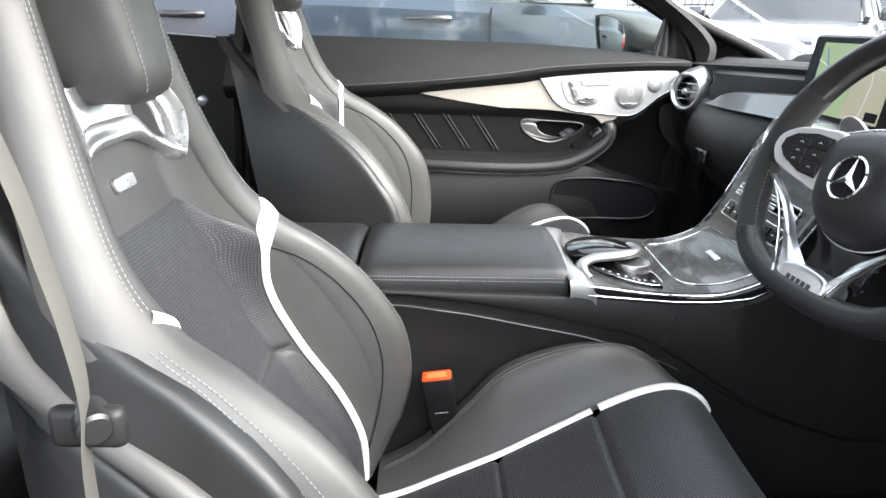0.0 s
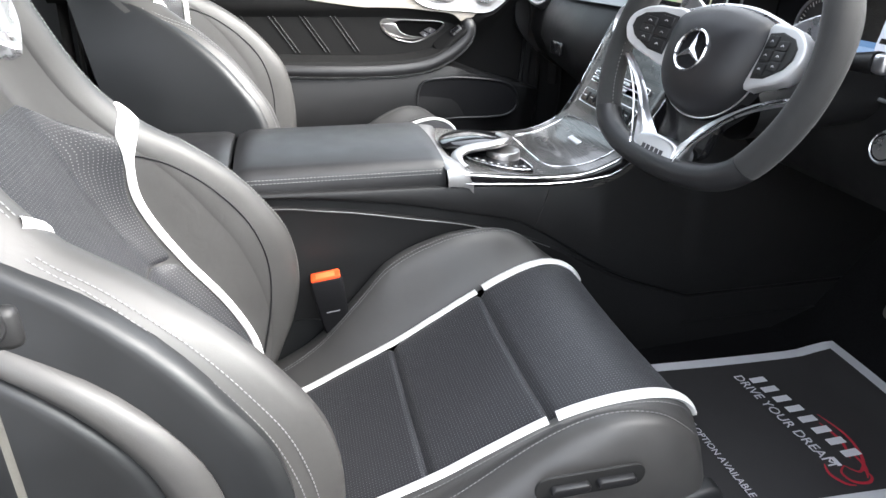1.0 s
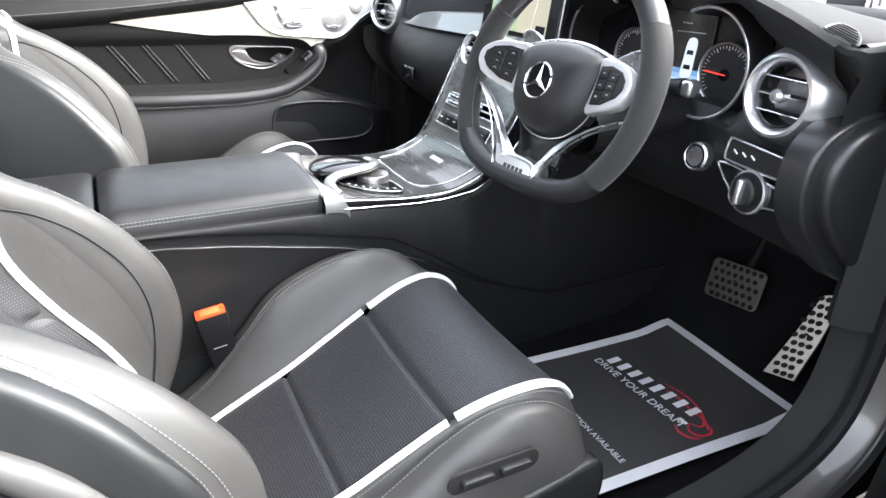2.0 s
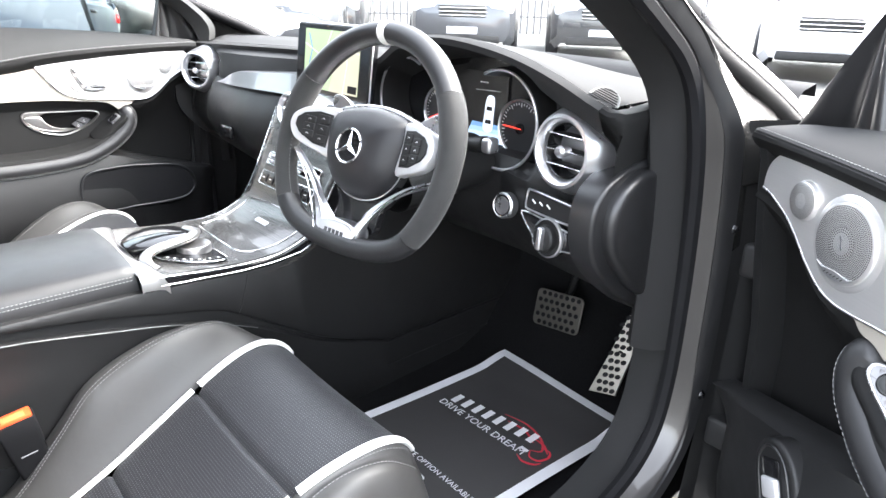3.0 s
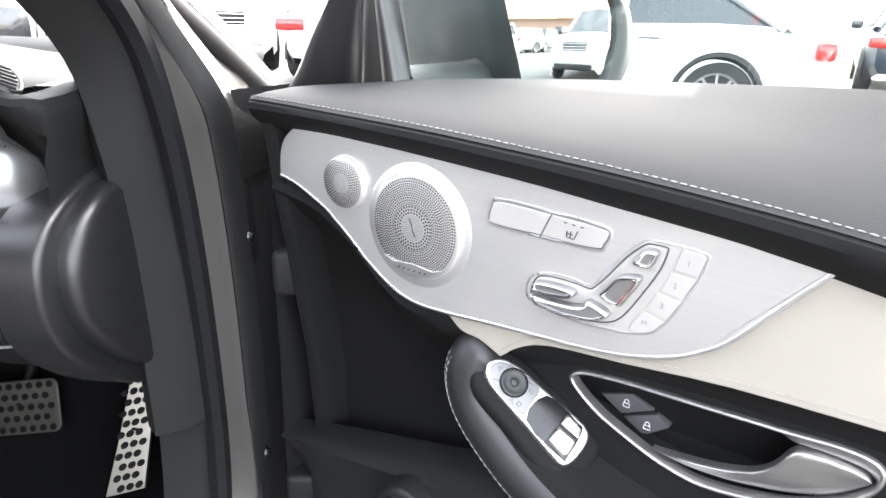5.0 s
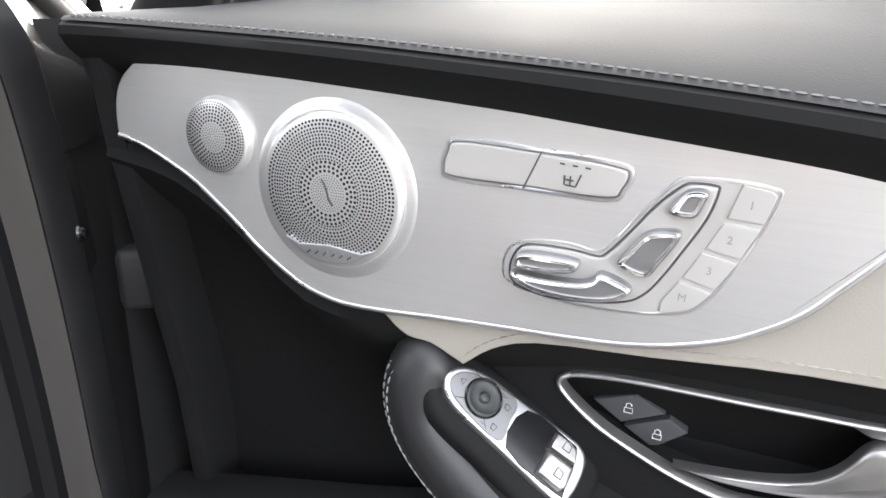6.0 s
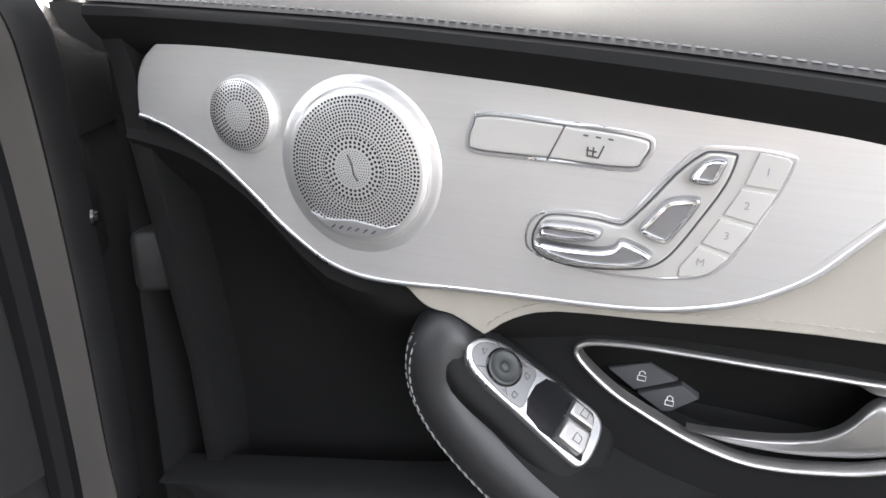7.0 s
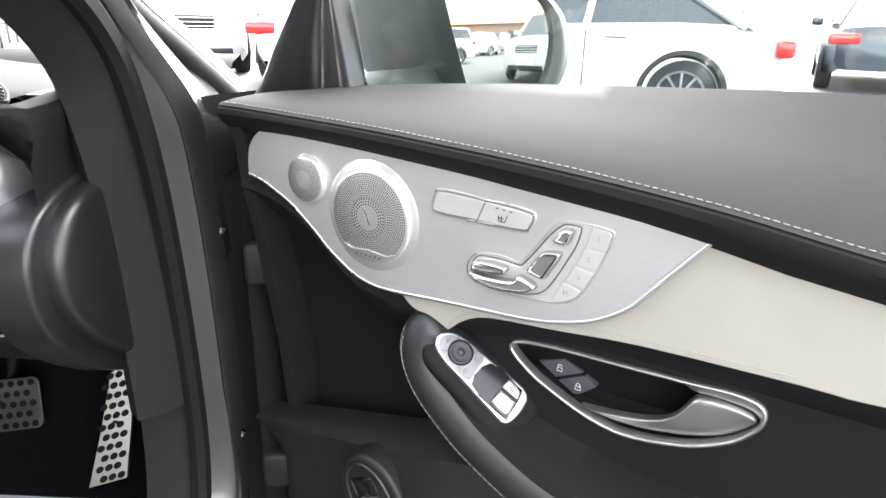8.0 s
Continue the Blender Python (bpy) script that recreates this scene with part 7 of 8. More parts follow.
def build_door(name, label, mp, near):
    door = thing(name, label, "car door", "front doors", at=tuple(mp(0.5, 0.3, -0.05)))
    base = mp(0.5, 0.3, -0.05)

    def M(f, v, w):
        return mp(f, v, w) - base

    fs = span(0.03, 1.06 if mp is driver_map else 1.35, 60)
    # upper pad from the glass down to the stitched edge, then the dark roll below it
    rows = []
    for f in fs:
        t, s = lut(f, TOP), lut(f, STITCH)
        rows.append([M(f, t - 0.03, -0.085), M(f, t - 0.002, -0.08), M(f, t, -0.074), M(f, t + (s - t) * 0.25 + 0.003, -0.055), M(f, t + (s - t) * 0.55 + 0.004, -0.028), M(f, t + (s - t) * 0.8 + 0.003, 0.0), M(f, s + 0.0015, 0.016), M(f, s - 0.0005, 0.0185)])
    bm = bmesh.new()
    add_grid(bm, rows)
    # pad in the lit tone; roll and lower leather take the shaded one
    part("upper_pad", bm, LEATHER_LIT, door, "black leather upper door pad")
    rows = []
    for f in fs:
        s, p = lut(f, STITCH), lut_poly(f, PANEL_TOP) - 0.006
        rows.append([M(f, s - 0.0005, 0.0165), M(f, s - 0.003, 0.02), M(f, s + (p - s) * 0.3, 0.021), M(f, s + (p - s) * 0.6, 0.016), M(f, s + (p - s) * 0.9, 0.006), M(f, p - 0.004, -0.004)])
    bm = bmesh.new()
    add_grid(bm, rows)
    part("belt_roll", bm, LEATHER_SHADED, door, "black leather roll with stitched edge")
    dashes("stitching", [M(f, lut(f, STITCH) + 0.0022, 0.0156) for f in span(0.035, 1.05, 150)], THREAD_DARK, door, 0.0052, 0.0036, 0.0005, label="pale stitching")
    # front end cap
    cap = [(-0.085, 0.93), (-0.08, 0.951), (-0.055, 0.957), (0.0, 0.953), (0.01, 0.948), (0.0125, 0.94), (0.004, 0.915), (0.0, 0.88), (-0.03, 0.7), (-0.05, 0.45), (-0.12, 0.45), (-0.12, 0.93)]
    bm = bmesh.new()
    add_plate(bm, cap, 0.0, 0.02, lambda a, b, c: M(0.045 - c, b, a), 0.006, 3)
    part("front_cap", bm, PLASTIC, door)
    # metal panel and cream insert
    bm = bmesh.new()
    add_plate(bm, spl(PANEL, 3, True), -0.004, 0.006, M, 0.0012, 2)
    part("metal_panel", bm, SILVER, door, "brushed aluminium trim panel", angle=60)
    lip = spl(PANEL[12:] + PANEL[:1], 6)
    tube("panel_edge", [M(p.x, p.y, 0.0052) for p in lip], 0.0016, SATIN, door, 8)
    bm = bmesh.new()
    add_plate(bm, spl(CREAM_OUT, 3, True), -0.02, 0.001, M, 0.0008, 2)
    part("cream_insert", bm, CREAM, door, "cream leather insert", angle=60)
    dashes("stitching", [M(p.x, p.y + 0.005, 0.0012) for p in spl(CREAM_OUT[5:11], 10)], CREAM, door, label="cream stitching")
    # lower leather below panel
    rows = []
    for f in span(0.03, 1.06, 60):
        k = smooth01(0.1, 0.24, f)
        top = lut(f, [(0.03, 0.89), (0.067, 0.885), (0.09, 0.878), (0.121, 0.86), (0.152, 0.832), (0.179, 0.818), (0.25, 0.818), (0.35, 0.84), (0.6, 0.845), (1.06, 0.85)])
        rows.append([M(f, top + 0.012, -0.006), M(f, top - 0.002, -0.003), M(f, top - 0.016, 0.002 - 0.004 * k), M(f, top - 0.032, -0.012), M(f, top - 0.06, -0.04), M(f, 0.72, -0.062), M(f, 0.66, -0.07), M(f, 0.6, -0.07)])
    bm = bmesh.new()
    add_grid(bm, rows)
    part("lower_leather", bm, LEATHER_SHADED, door, "black leather lower door covering")
    # lower hard panel with pocket
    rows = []
    for f in span(0.0, 1.06, 50):
        e = lut(f, [(0.0, 0.595), (0.1, 0.623), (0.2, 0.65), (0.3, 0.68), (0.45, 0.69), (1.06, 0.66)])
        bulge = 0.05 * smooth01(0.05, 0.3, f) - 0.035 * smooth01(0.055, 0.0, f)
        rows.append([M(f, e + 0.005, -0.046), M(f, e + 0.003, -0.02), M(f, e, -0.013), M(f, e - 0.006, -0.009 + bulge * 0.3), M(f, e - 0.05, -0.015 + bulge * 0.8), M(f, e - 0.13, -0.015 + bulge), M(f, e - 0.22, -0.03 + bulge), M(f, 0.38, -0.06), M(f, 0.36, -0.1)])
    bm = bmesh.new()
    add_grid(bm, rows)
    part("lower_panel", bm, PLASTIC, door, "black plastic lower door panel")
    POCK = spl([(0.085, 0.578), (0.1, 0.612), (0.14, 0.632), (0.21, 0.642), (0.31, 0.647), (0.39, 0.63), (0.39, 0.54), (0.27, 0.535), (0.14, 0.535), (0.095, 0.552)], 5, True)
    if mp is passenger_map:
        # black plate stands in for the shade inside the pocket's opening
        bm = bmesh.new()
        add_plate(bm, POCK, -0.03, 0.03, M, 0.004, 2)
        part("map_pocket", bm, RUBBER, door, "dark map pocket")
        tube("pocket_rim", [M(p.x, p.y, 0.03) for p in POCK], 0.004, PLASTIC_SATIN, door, 8, closed=True)
    # middle field with the handle recess, and the armrest roll below it
    BEZ = spl([(0.3108, 0.7777), (0.3126, 0.7835), (0.3218, 0.7868), (0.3448, 0.7894), (0.3737, 0.7906), (0.4012, 0.7915), (0.4271, 0.7927), (0.4435, 0.7932), (0.4562, 0.794), (0.4748, 0.7952), (0.49, 0.7934), (0.4962, 0.7873), (0.4952, 0.7775), (0.4884, 0.7675), (0.48, 0.7592), (0.4684, 0.7518), (0.4537, 0.7448), (0.4378, 0.7402), (0.421, 0.7366), (0.4036, 0.7352), (0.388, 0.7374), (0.372, 0.7418), (0.355, 0.7486), (0.3355, 0.7577), (0.3205, 0.768)], 4, True)
    FIELD = spl([(0.228, 0.775), (0.232, 0.792), (0.25, 0.8), (0.28, 0.797), (0.31, 0.808), (0.36, 0.824), (0.46, 0.84), (0.7, 0.85), (0.95, 0.86), (1.03, 0.83), (1.03, 0.7), (0.9, 0.68), (0.6, 0.665), (0.4, 0.67), (0.3, 0.7), (0.25, 0.735)], 4, True)
    bm = bmesh.new()
    loops = []
    for ps in (FIELD, BEZ):
        vs = [bm.verts.new(M(p.x, p.y, -0.024)) for p in ps]
        es = [bm.edges.new((vs[i], vs[(i + 1) % len(vs)])) for i in range(len(vs))]
        loops.append((ps, vs, es))
    bmesh.ops.triangle_fill(bm, use_beauty=True, use_dissolve=False, edges=loops[0][2] + loops[1][2])
    for (ps, vs, es), steps in zip(loops, (((-0.003, -0.03, 0), (-0.003, -0.06, 0)), ((0.0, -0.03, 0.005), (0.0, -0.056, 0.02)))):
        prev = vs
        for d, h, fall in steps:
            ring = [bm.verts.new(M(p.x, p.y - fall, h)) for p in inset(ps, d)]
            for i in range(len(ps)):
                j = (i + 1) % len(ps)
                bm.faces.new((prev[i], prev[j], ring[j], ring[i]))
            prev = ring
    part("middle_field", bm, LEATHER_SHADED, door, "black leather middle field")
    bm = bmesh.new()
    add_plate(bm, [(p.x, p.y - 0.019) for p in BEZ], -0.06, -0.0525, M, 0, 1)
    part("handle_recess", bm, PLASTIC, door, "dark handle recess")
    # flat satin bezel with rounded lips, broad round the handle's root
    wide = [inset(BEZ, -0.0024), inset(BEZ, -0.0021), inset(BEZ, -0.0008), BEZ, inset(BEZ, 0.0011), inset(BEZ, 0.0015)]
    bm = bmesh.new()
    add_grid(bm, [[M(p[0], p[1], h) for p in ring] for ring, h in zip(wide, (-0.0245, -0.0222, -0.0208, -0.0206, -0.0222, -0.03))], close_u=True)
    part("handle_bezel", bm, PULL, door, "satin silver bezel", angle=70)
    hi = spl([(0.372, 0.7469), (0.3813, 0.7478), (0.3927, 0.7491), (0.4055, 0.7509), (0.4162, 0.7531), (0.4264, 0.7562), (0.4345, 0.7599), (0.4413, 0.7655), (0.446, 0.7722), (0.4496, 0.7792), (0.4535, 0.784), (0.4596, 0.7856), (0.4674, 0.7864), (0.4768, 0.7862), (0.4848, 0.785), (0.4905, 0.783), (0.4928, 0.78)], 5)
    lo = spl([(0.372, 0.7466), (0.3759, 0.7446), (0.383, 0.7428), (0.3919, 0.7415), (0.3996, 0.7412), (0.409, 0.7414), (0.4199, 0.7422), (0.4305, 0.7436), (0.4408, 0.7456), (0.4508, 0.748), (0.4603, 0.7512), (0.4694, 0.7552), (0.4767, 0.7594), (0.4825, 0.764), (0.4872, 0.769), (0.4908, 0.7738), (0.4928, 0.7785)], 5)
    rows = [[M(a.x + (b.x - a.x) * k, a.y + (b.y - a.y) * k, h) for k, h in ((0.0, -0.029), (0.02, -0.0245), (0.07, -0.0218), (0.16, -0.0212), (0.4, -0.0228), (0.65, -0.0238), (0.82, -0.0248), (0.93, -0.0268), (0.98, -0.0285), (1, -0.03))] for a, b in zip(hi, lo)]
    bm = bmesh.new()
    add_grid(bm, rows)
    part("door_pull", bm, PULL, door, "satin silver pull handle", angle=70)
    hi = spl([(0.4271, 0.7927), (0.4435, 0.7932), (0.4562, 0.794), (0.4748, 0.7952), (0.49, 0.7934), (0.4962, 0.7873), (0.4952, 0.7775), (0.4884, 0.7675), (0.48, 0.7592), (0.4684, 0.7518)], 5)
    lo = spl([(0.4271, 0.791), (0.4423, 0.7905), (0.4515, 0.787), (0.4674, 0.7872), (0.4848, 0.786), (0.4922, 0.783), (0.494, 0.778), (0.487, 0.7685), (0.479, 0.7602), (0.4684, 0.7525)], 5)
    rows = [[M(a.x + (b.x - a.x) * k, a.y + (b.y - a.y) * k, h) for k, h in ((0, -0.0225), (0.5, -0.0235), (0.95, -0.0255), (1, -0.04))] for a, b in zip(hi, lo)]
    bm = bmesh.new()
    add_grid(bm, rows)
    part("handle_surround", bm, PULL, door, "satin silver handle surround")
    # pressed diagonal folds in the leather behind the handle
    for k in range(5):
        f0 = 0.56 + 0.085 * k
        for o in (0.0, 0.012):
            tube("fold", [M(f0 + o + 0.085 * t, 0.712 + 0.115 * t, -0.0235) for t in span(0, 1, 6)], 0.0022, LEATHER_SHADED, door, 6)
            dashes("stitching", [M(f0 + o + 0.085 * t, 0.712 + 0.115 * t, -0.0212) for t in span(0.02, 0.98, 14)], THREAD, door, label="pale stitching")
    ARM = [(0.252, 0.788, -0.022), (0.239, 0.776, -0.01), (0.243, 0.751, -0.006), (0.267, 0.726, -0.002), (0.312, 0.699, 0.003), (0.38, 0.677, 0.008), (0.5, 0.668, 0.01), (0.7, 0.672, 0.01), (0.98, 0.685, 0.0)]
    arm = spl(ARM, 8)
    bm = bmesh.new()
    add_tube(bm, [M(*p) for p in arm], lambda t: 0.012 + 0.0095 * smooth01(0.0, 0.1, t), 14, up=tuple(M(0, 0, 1) - M(0, 0, 0)), flat=1.15)
    part("armrest", bm, LEATHER, door, "black leather armrest roll")
    rows = []
    for p in arm[10:]:
        rows.append([M(p.x, p.y + 0.012, p.z + 0.018), M(p.x, p.y + 0.024, p.z + 0.012), M(p.x, p.y + 0.03, p.z - 0.004), M(p.x, p.y + 0.036, -0.03), M(p.x, p.y + 0.06, -0.05)])
    bm = bmesh.new()
    add_grid(bm, rows)
    part("armrest_top", bm, LEATHER_SHADED, door, "black leather armrest top")
    for an in (0.62, 0.9):
        line = []
        for i, p in enumerate(arm[5:-1]):
            q = arm[i + 6]
            t = (q - p).normalized()
            side = Vector((t.y, -t.x, 0)).normalized()
            if side.x > 0.2 or side.y > 0.5:
                side = -side
            rr = 0.012 + 0.0095 * smooth01(0.0, 0.1, (i + 5) / len(arm))
            line.append(M(p.x + side.x * rr * math.sin(an) * 1.02, p.y + side.y * rr * math.sin(an) * 1.02, p.z + rr * 1.17 * math.cos(an)))
        dashes("stitching", line, THREAD, door, label="pale double stitching")
    # speakers
    for cf, cv, r, nm in ((0.1224, 0.8957, 0.0205, "tweeter"), (0.192, 0.8747, 0.0400, "speaker")):
        m = frame_axes(M(cf, cv, 0.006), M(1, 0, 0) - M(0, 0, 0), Vector((0, 0, 1)), (M(0, 0, 1) - M(0, 0, 0)))
        collar = [(r * 1.05, -0.001), (r * 1.03, 0.0004), (r * 1.005, 0.0012), (r * 0.995, 0.003)]
        if nm == "speaker":
            collar = [(r * 1.2, -0.001), (r * 1.16, 0.0002), (r * 1.1, 0.0007), (r * 1.05, 0.0013), (r * 1.03, 0.0015), (r * 1.02, 0.0018), (r * 1.005, 0.0018), (r * 0.995, 0.0034)]
        ob = lathe(nm, collar + [ (r * 0.97, 0.0042), (r * 0.94, 0.0046), (r * 0.7, 0.0056), (r * 0.4, 0.0062), (0.0001, 0.0064)], m, SILVER, door, 56, "perforated metal speaker grille")
        bm = bmesh.new()
        rr = r * 0.9
        while rr > r * 0.05:
            u = rr / r
            size = 0.00092 if u > 0.84 else 0.00078 if u > 0.62 else 0.0009 if u > 0.5 else 0.00072 if u > 0.4 else 0.00108 if u > 0.24 else 0.0004
            if nm == "tweeter":
                size = 0.0006 if u > 0.8 else 0.00085 if u > 0.4 else 0.0004
            size *= 0.8
            gap = max(size * 2.9, 0.0015)
            n = max(int(2 * math.pi * rr / gap), 5)
            for k in range(n):
                a = 2 * math.pi * (k + 0.5 * (int(rr * 1e5) % 2)) / n
                x, y = rr * math.cos(a), rr * math.sin(a)
                if nm == "speaker" and y < -r * 0.72 - 0.3 * abs(x) * 0.2:
                    continue
                h = lut(u, [(0, 0.0064), (0.4, 0.0062), (0.7, 0.0056), (0.94, 0.0048)]) + 0.00012
                bm.faces.new([bm.verts.new(m @ Vector((x + size * math.cos(b), y + size * math.sin(b), h))) for b in (math.pi / 3 * j for j in range(6))])
            rr -= gap * 0.88
        tagged(part("grille_hole", bm, DARK, ob, "dark punched holes", fix=False), kind="stuff")
        if nm == "speaker":
            bm = bmesh.new()
            arc = [(r * 0.93 * math.cos(a), r * 0.93 * math.sin(a)) for a in span(radians(-135), radians(-45), 12)]
            arc += [(r * 0.45, -r * 0.73), (0.0, -r * 0.68), (-r * 0.45, -r * 0.73)]
            add_plate(bm, arc, 0.003, 0.0064, lambda a, b, c: m @ Vector((a, b, c)), 0.0006, 2)
            part("name_plate", bm, SATIN, ob, "small silver plate")
            for k in range(6):
                tube("plate_bar", [m @ Vector((-r * 0.33 + k * r * 0.12, -r * 0.83, 0.0066)), m @ Vector((-r * 0.27 + k * r * 0.12, -r * 0.78, 0.0066))], 0.0005, MARK, ob, 4)
            tube("grille_mark", [m @ Vector(p) for p in spl([(-0.003, 0.007, 0.0066), (-0.001, 0.0035, 0.0066), (0.0, 0.0, 0.0066), (0.001, -0.0035, 0.0066), (0.003, -0.006, 0.0066)], 4)], 0.0006, MARK, ob, 5)
    # switch bank, seat switch, memory keys
    SWB = spl([(0.2514, 0.8945), (0.253, 0.902), (0.259, 0.9078), (0.2965, 0.9066), (0.33, 0.9043), (0.3357, 0.9005), (0.3335, 0.894), (0.327, 0.8889), (0.2885, 0.8892), (0.2555, 0.8897)], 4, True)
    tube("switch_frame", [M(p.x, p.y, 0.0066) for p in SWB], 0.0012, SATIN, door, 6, closed=True)
    bm = bmesh.new()
    add_plate(bm, inset(SWB, 0.0012), 0.004, 0.0082, M, 0.001, 2)
    bank = part("switch_bank", bm, SWITCH, door, "silver switch bank for the seat heater")
    tube("key_gap", [M(0.2975, 0.906, 0.0083), M(0.2905, 0.8892, 0.0083)], 0.0004, MARK, bank, 5)
    for k in range(3):
        tube("lamp_dash", [M(0.306 + 0.0055 * k, 0.9024 - 0.0004 * k, 0.0084), M(0.3082 + 0.0055 * k, 0.9022 - 0.0004 * k, 0.0084)], 0.0004, MARK, bank, 5)
    for a, b in (((0.306, 0.894), (0.3105, 0.8935)), ((0.3105, 0.8935), (0.3125, 0.899)), ((0.305, 0.8965), (0.3095, 0.896)), ((0.3055, 0.898), (0.3055, 0.894)), ((0.308, 0.898), (0.308, 0.894))):
        tube("seat_symbol", [M(a[0] + 0.003, a[1] - 0.0006, 0.0084), M(b[0] + 0.003, b[1] - 0.0006, 0.0084)], 0.0004, MARK, bank, 5)
    KEYS = spl([(0.2838, 0.8479), (0.2843, 0.8565), (0.2899, 0.8633), (0.3047, 0.8664), (0.3156, 0.8663), (0.3233, 0.865), (0.329, 0.867), (0.335, 0.8752), (0.3443, 0.8883), (0.3523, 0.8984), (0.358, 0.9018), (0.377, 0.9025), (0.389, 0.9012), (0.3917, 0.8989), (0.3882, 0.8855), (0.382, 0.8699), (0.375, 0.8553), (0.3693, 0.8475), (0.3634, 0.8436), (0.3536, 0.8413), (0.3406, 0.8394), (0.3193, 0.8384), (0.2981, 0.8405), (0.2872, 0.8435)], 3, True)
    SEATW = spl([(0.2867, 0.8471), (0.2868, 0.8543), (0.2911, 0.8622), (0.3003, 0.8645), (0.316, 0.8645), (0.3252, 0.8635), (0.3293, 0.8652), (0.3378, 0.8762), (0.3469, 0.8895), (0.3559, 0.8989), (0.3608, 0.9006), (0.3686, 0.9005), (0.3702, 0.8982), (0.3676, 0.8863), (0.3608, 0.8716), (0.3526, 0.8558), (0.3468, 0.848), (0.3399, 0.8438), (0.3268, 0.8409), (0.3082, 0.8392), (0.2949, 0.841), (0.2888, 0.8439)], 3, True)
    tube("switch_frame", [M(p.x, p.y, 0.0061) for p in KEYS], 0.0009, SATIN, door, 6, closed=True)
    bm = bmesh.new()
    add_plate(bm, KEYS, 0.003, 0.0066, M, 0.0005, 1)
    part("key_base", bm, SWITCH, door, "silver plate round the memory keys")
    tube("switch_gap", [M(p.x, p.y, 0.0064) for p in inset(SEATW, 0.0003)], 0.0006, MARK, door, 6, closed=True)
    bm = bmesh.new()
    add_plate(bm, inset(SEATW, 0.0009), 0.004, 0.0078, M, 0.001, 2)
    seatsw = part("seat_switch", bm, SWITCH, door, "silver seat shaped adjuster switch")
    for pts, hh in (([(0.2904, 0.8558), (0.2917, 0.86), (0.2987, 0.8617), (0.314, 0.8617), (0.3195, 0.8601), (0.3164, 0.8555), (0.3025, 0.8535), (0.2911, 0.8541)], 0.0145),
                    ([(0.2893, 0.8514), (0.3028, 0.8509), (0.3183, 0.8516), (0.3248, 0.8536), (0.3295, 0.8576), (0.3424, 0.8528), (0.3383, 0.8472), (0.3285, 0.8439), (0.3118, 0.8427), (0.2973, 0.8445), (0.2912, 0.8482)], 0.014),
                    ([(0.3353, 0.8629), (0.3391, 0.8699), (0.3447, 0.8778), (0.3512, 0.8804), (0.3584, 0.8806), (0.3575, 0.8753), (0.3522, 0.8658), (0.3471, 0.859)], 0.014),
                    ([(0.3528, 0.8879), (0.3544, 0.8926), (0.358, 0.8974), (0.3628, 0.8989), (0.3662, 0.8978), (0.3657, 0.8942), (0.3624, 0.8874)], 0.0135)):
        bm = bmesh.new()
        o = spl(pts, 4, True)
        add_plate(bm, o, 0.005, hh, M, 0.0016, 3)
        part("paddle", bm, PADDLE, seatsw, "satin silver paddle", angle=70)
        rim = inset(o, 0.0018)
        tube("paddle_rim", [M(p.x, p.y, hh - 0.0004) for p in rim], 0.0013, CHROME, seatsw, 6, closed=True)
    keys = [([(0.3776, 0.9025), (0.3888, 0.9012), (0.3912, 0.8988), (0.3882, 0.8866), (0.3737, 0.8872)], "1", (0.3812, 0.8926)),
            ([(0.3733, 0.8862), (0.388, 0.8855), (0.3825, 0.871), (0.3677, 0.8735)], "2", (0.3758, 0.8775)),
            ([(0.3672, 0.8724), (0.3822, 0.87), (0.3751, 0.8562), (0.3609, 0.8596)], "3", (0.3702, 0.8633)),
            ([(0.3604, 0.8586), (0.3746, 0.8552), (0.3691, 0.8481), (0.363, 0.8442), (0.354, 0.842), (0.3542, 0.8481)], "M", (0.361, 0.8497))]
    for pts, txt, at in keys:
        bm = bmesh.new()
        add_plate(bm, inset(pts, 0.0006), 0.004, 0.0076, M, 0.0004, 2)
        key = part("memory_key", bm, SWITCH, seatsw, "silver memory key")
        if near is not None and mp is driver_map:
            m = frame_axes(M(at[0], at[1], 0.0078), OPEN, Vector((0, 0, 1)), IN)
            words("key_mark", txt, 0.0048, m, MARK_GREY, key, 0.0001)
    # window switches on the armrest nose
    wv = (M(0, 0, 1) - M(0, 0, 0)).normalized()
    fv = (M(1, 0, 0) - M(0, 0, 0)).normalized()
    o = M(0.2735, 0.77, -0.0015)
    ax = fv * 0.782 - Vector((0, 0, 0.621)) - wv * 0.05
    ay = fv * 0.263 + Vector((0, 0, 0.401)) - wv * 0.877
    az = fv * 0.565 + Vector((0, 0, 0.673)) + wv * 0.477
    m = frame_axes(o, ax.normalized(), ay.normalized(), az.normalized())
    bm = bmesh.new()
    add_plate(bm, spl([(-0.034, 0.0), (-0.022, 0.018), (0.02, 0.026), (0.058, 0.032), (0.078, 0.02), (0.08, -0.012), (0.06, -0.024), (0.02, -0.024), (-0.018, -0.022)], 5, True), -0.03, -0.0015, lambda a, b, c: m @ Vector((a, b, c)), 0.006, 3)
    part("switch_pad", bm, LEATHER_SHADED, door, "black leather pad round the switches", angle=60)
    def S(a, b, c):
        return m @ Vector((a, b, c))
    if mp is driver_map:
        bm = bmesh.new()
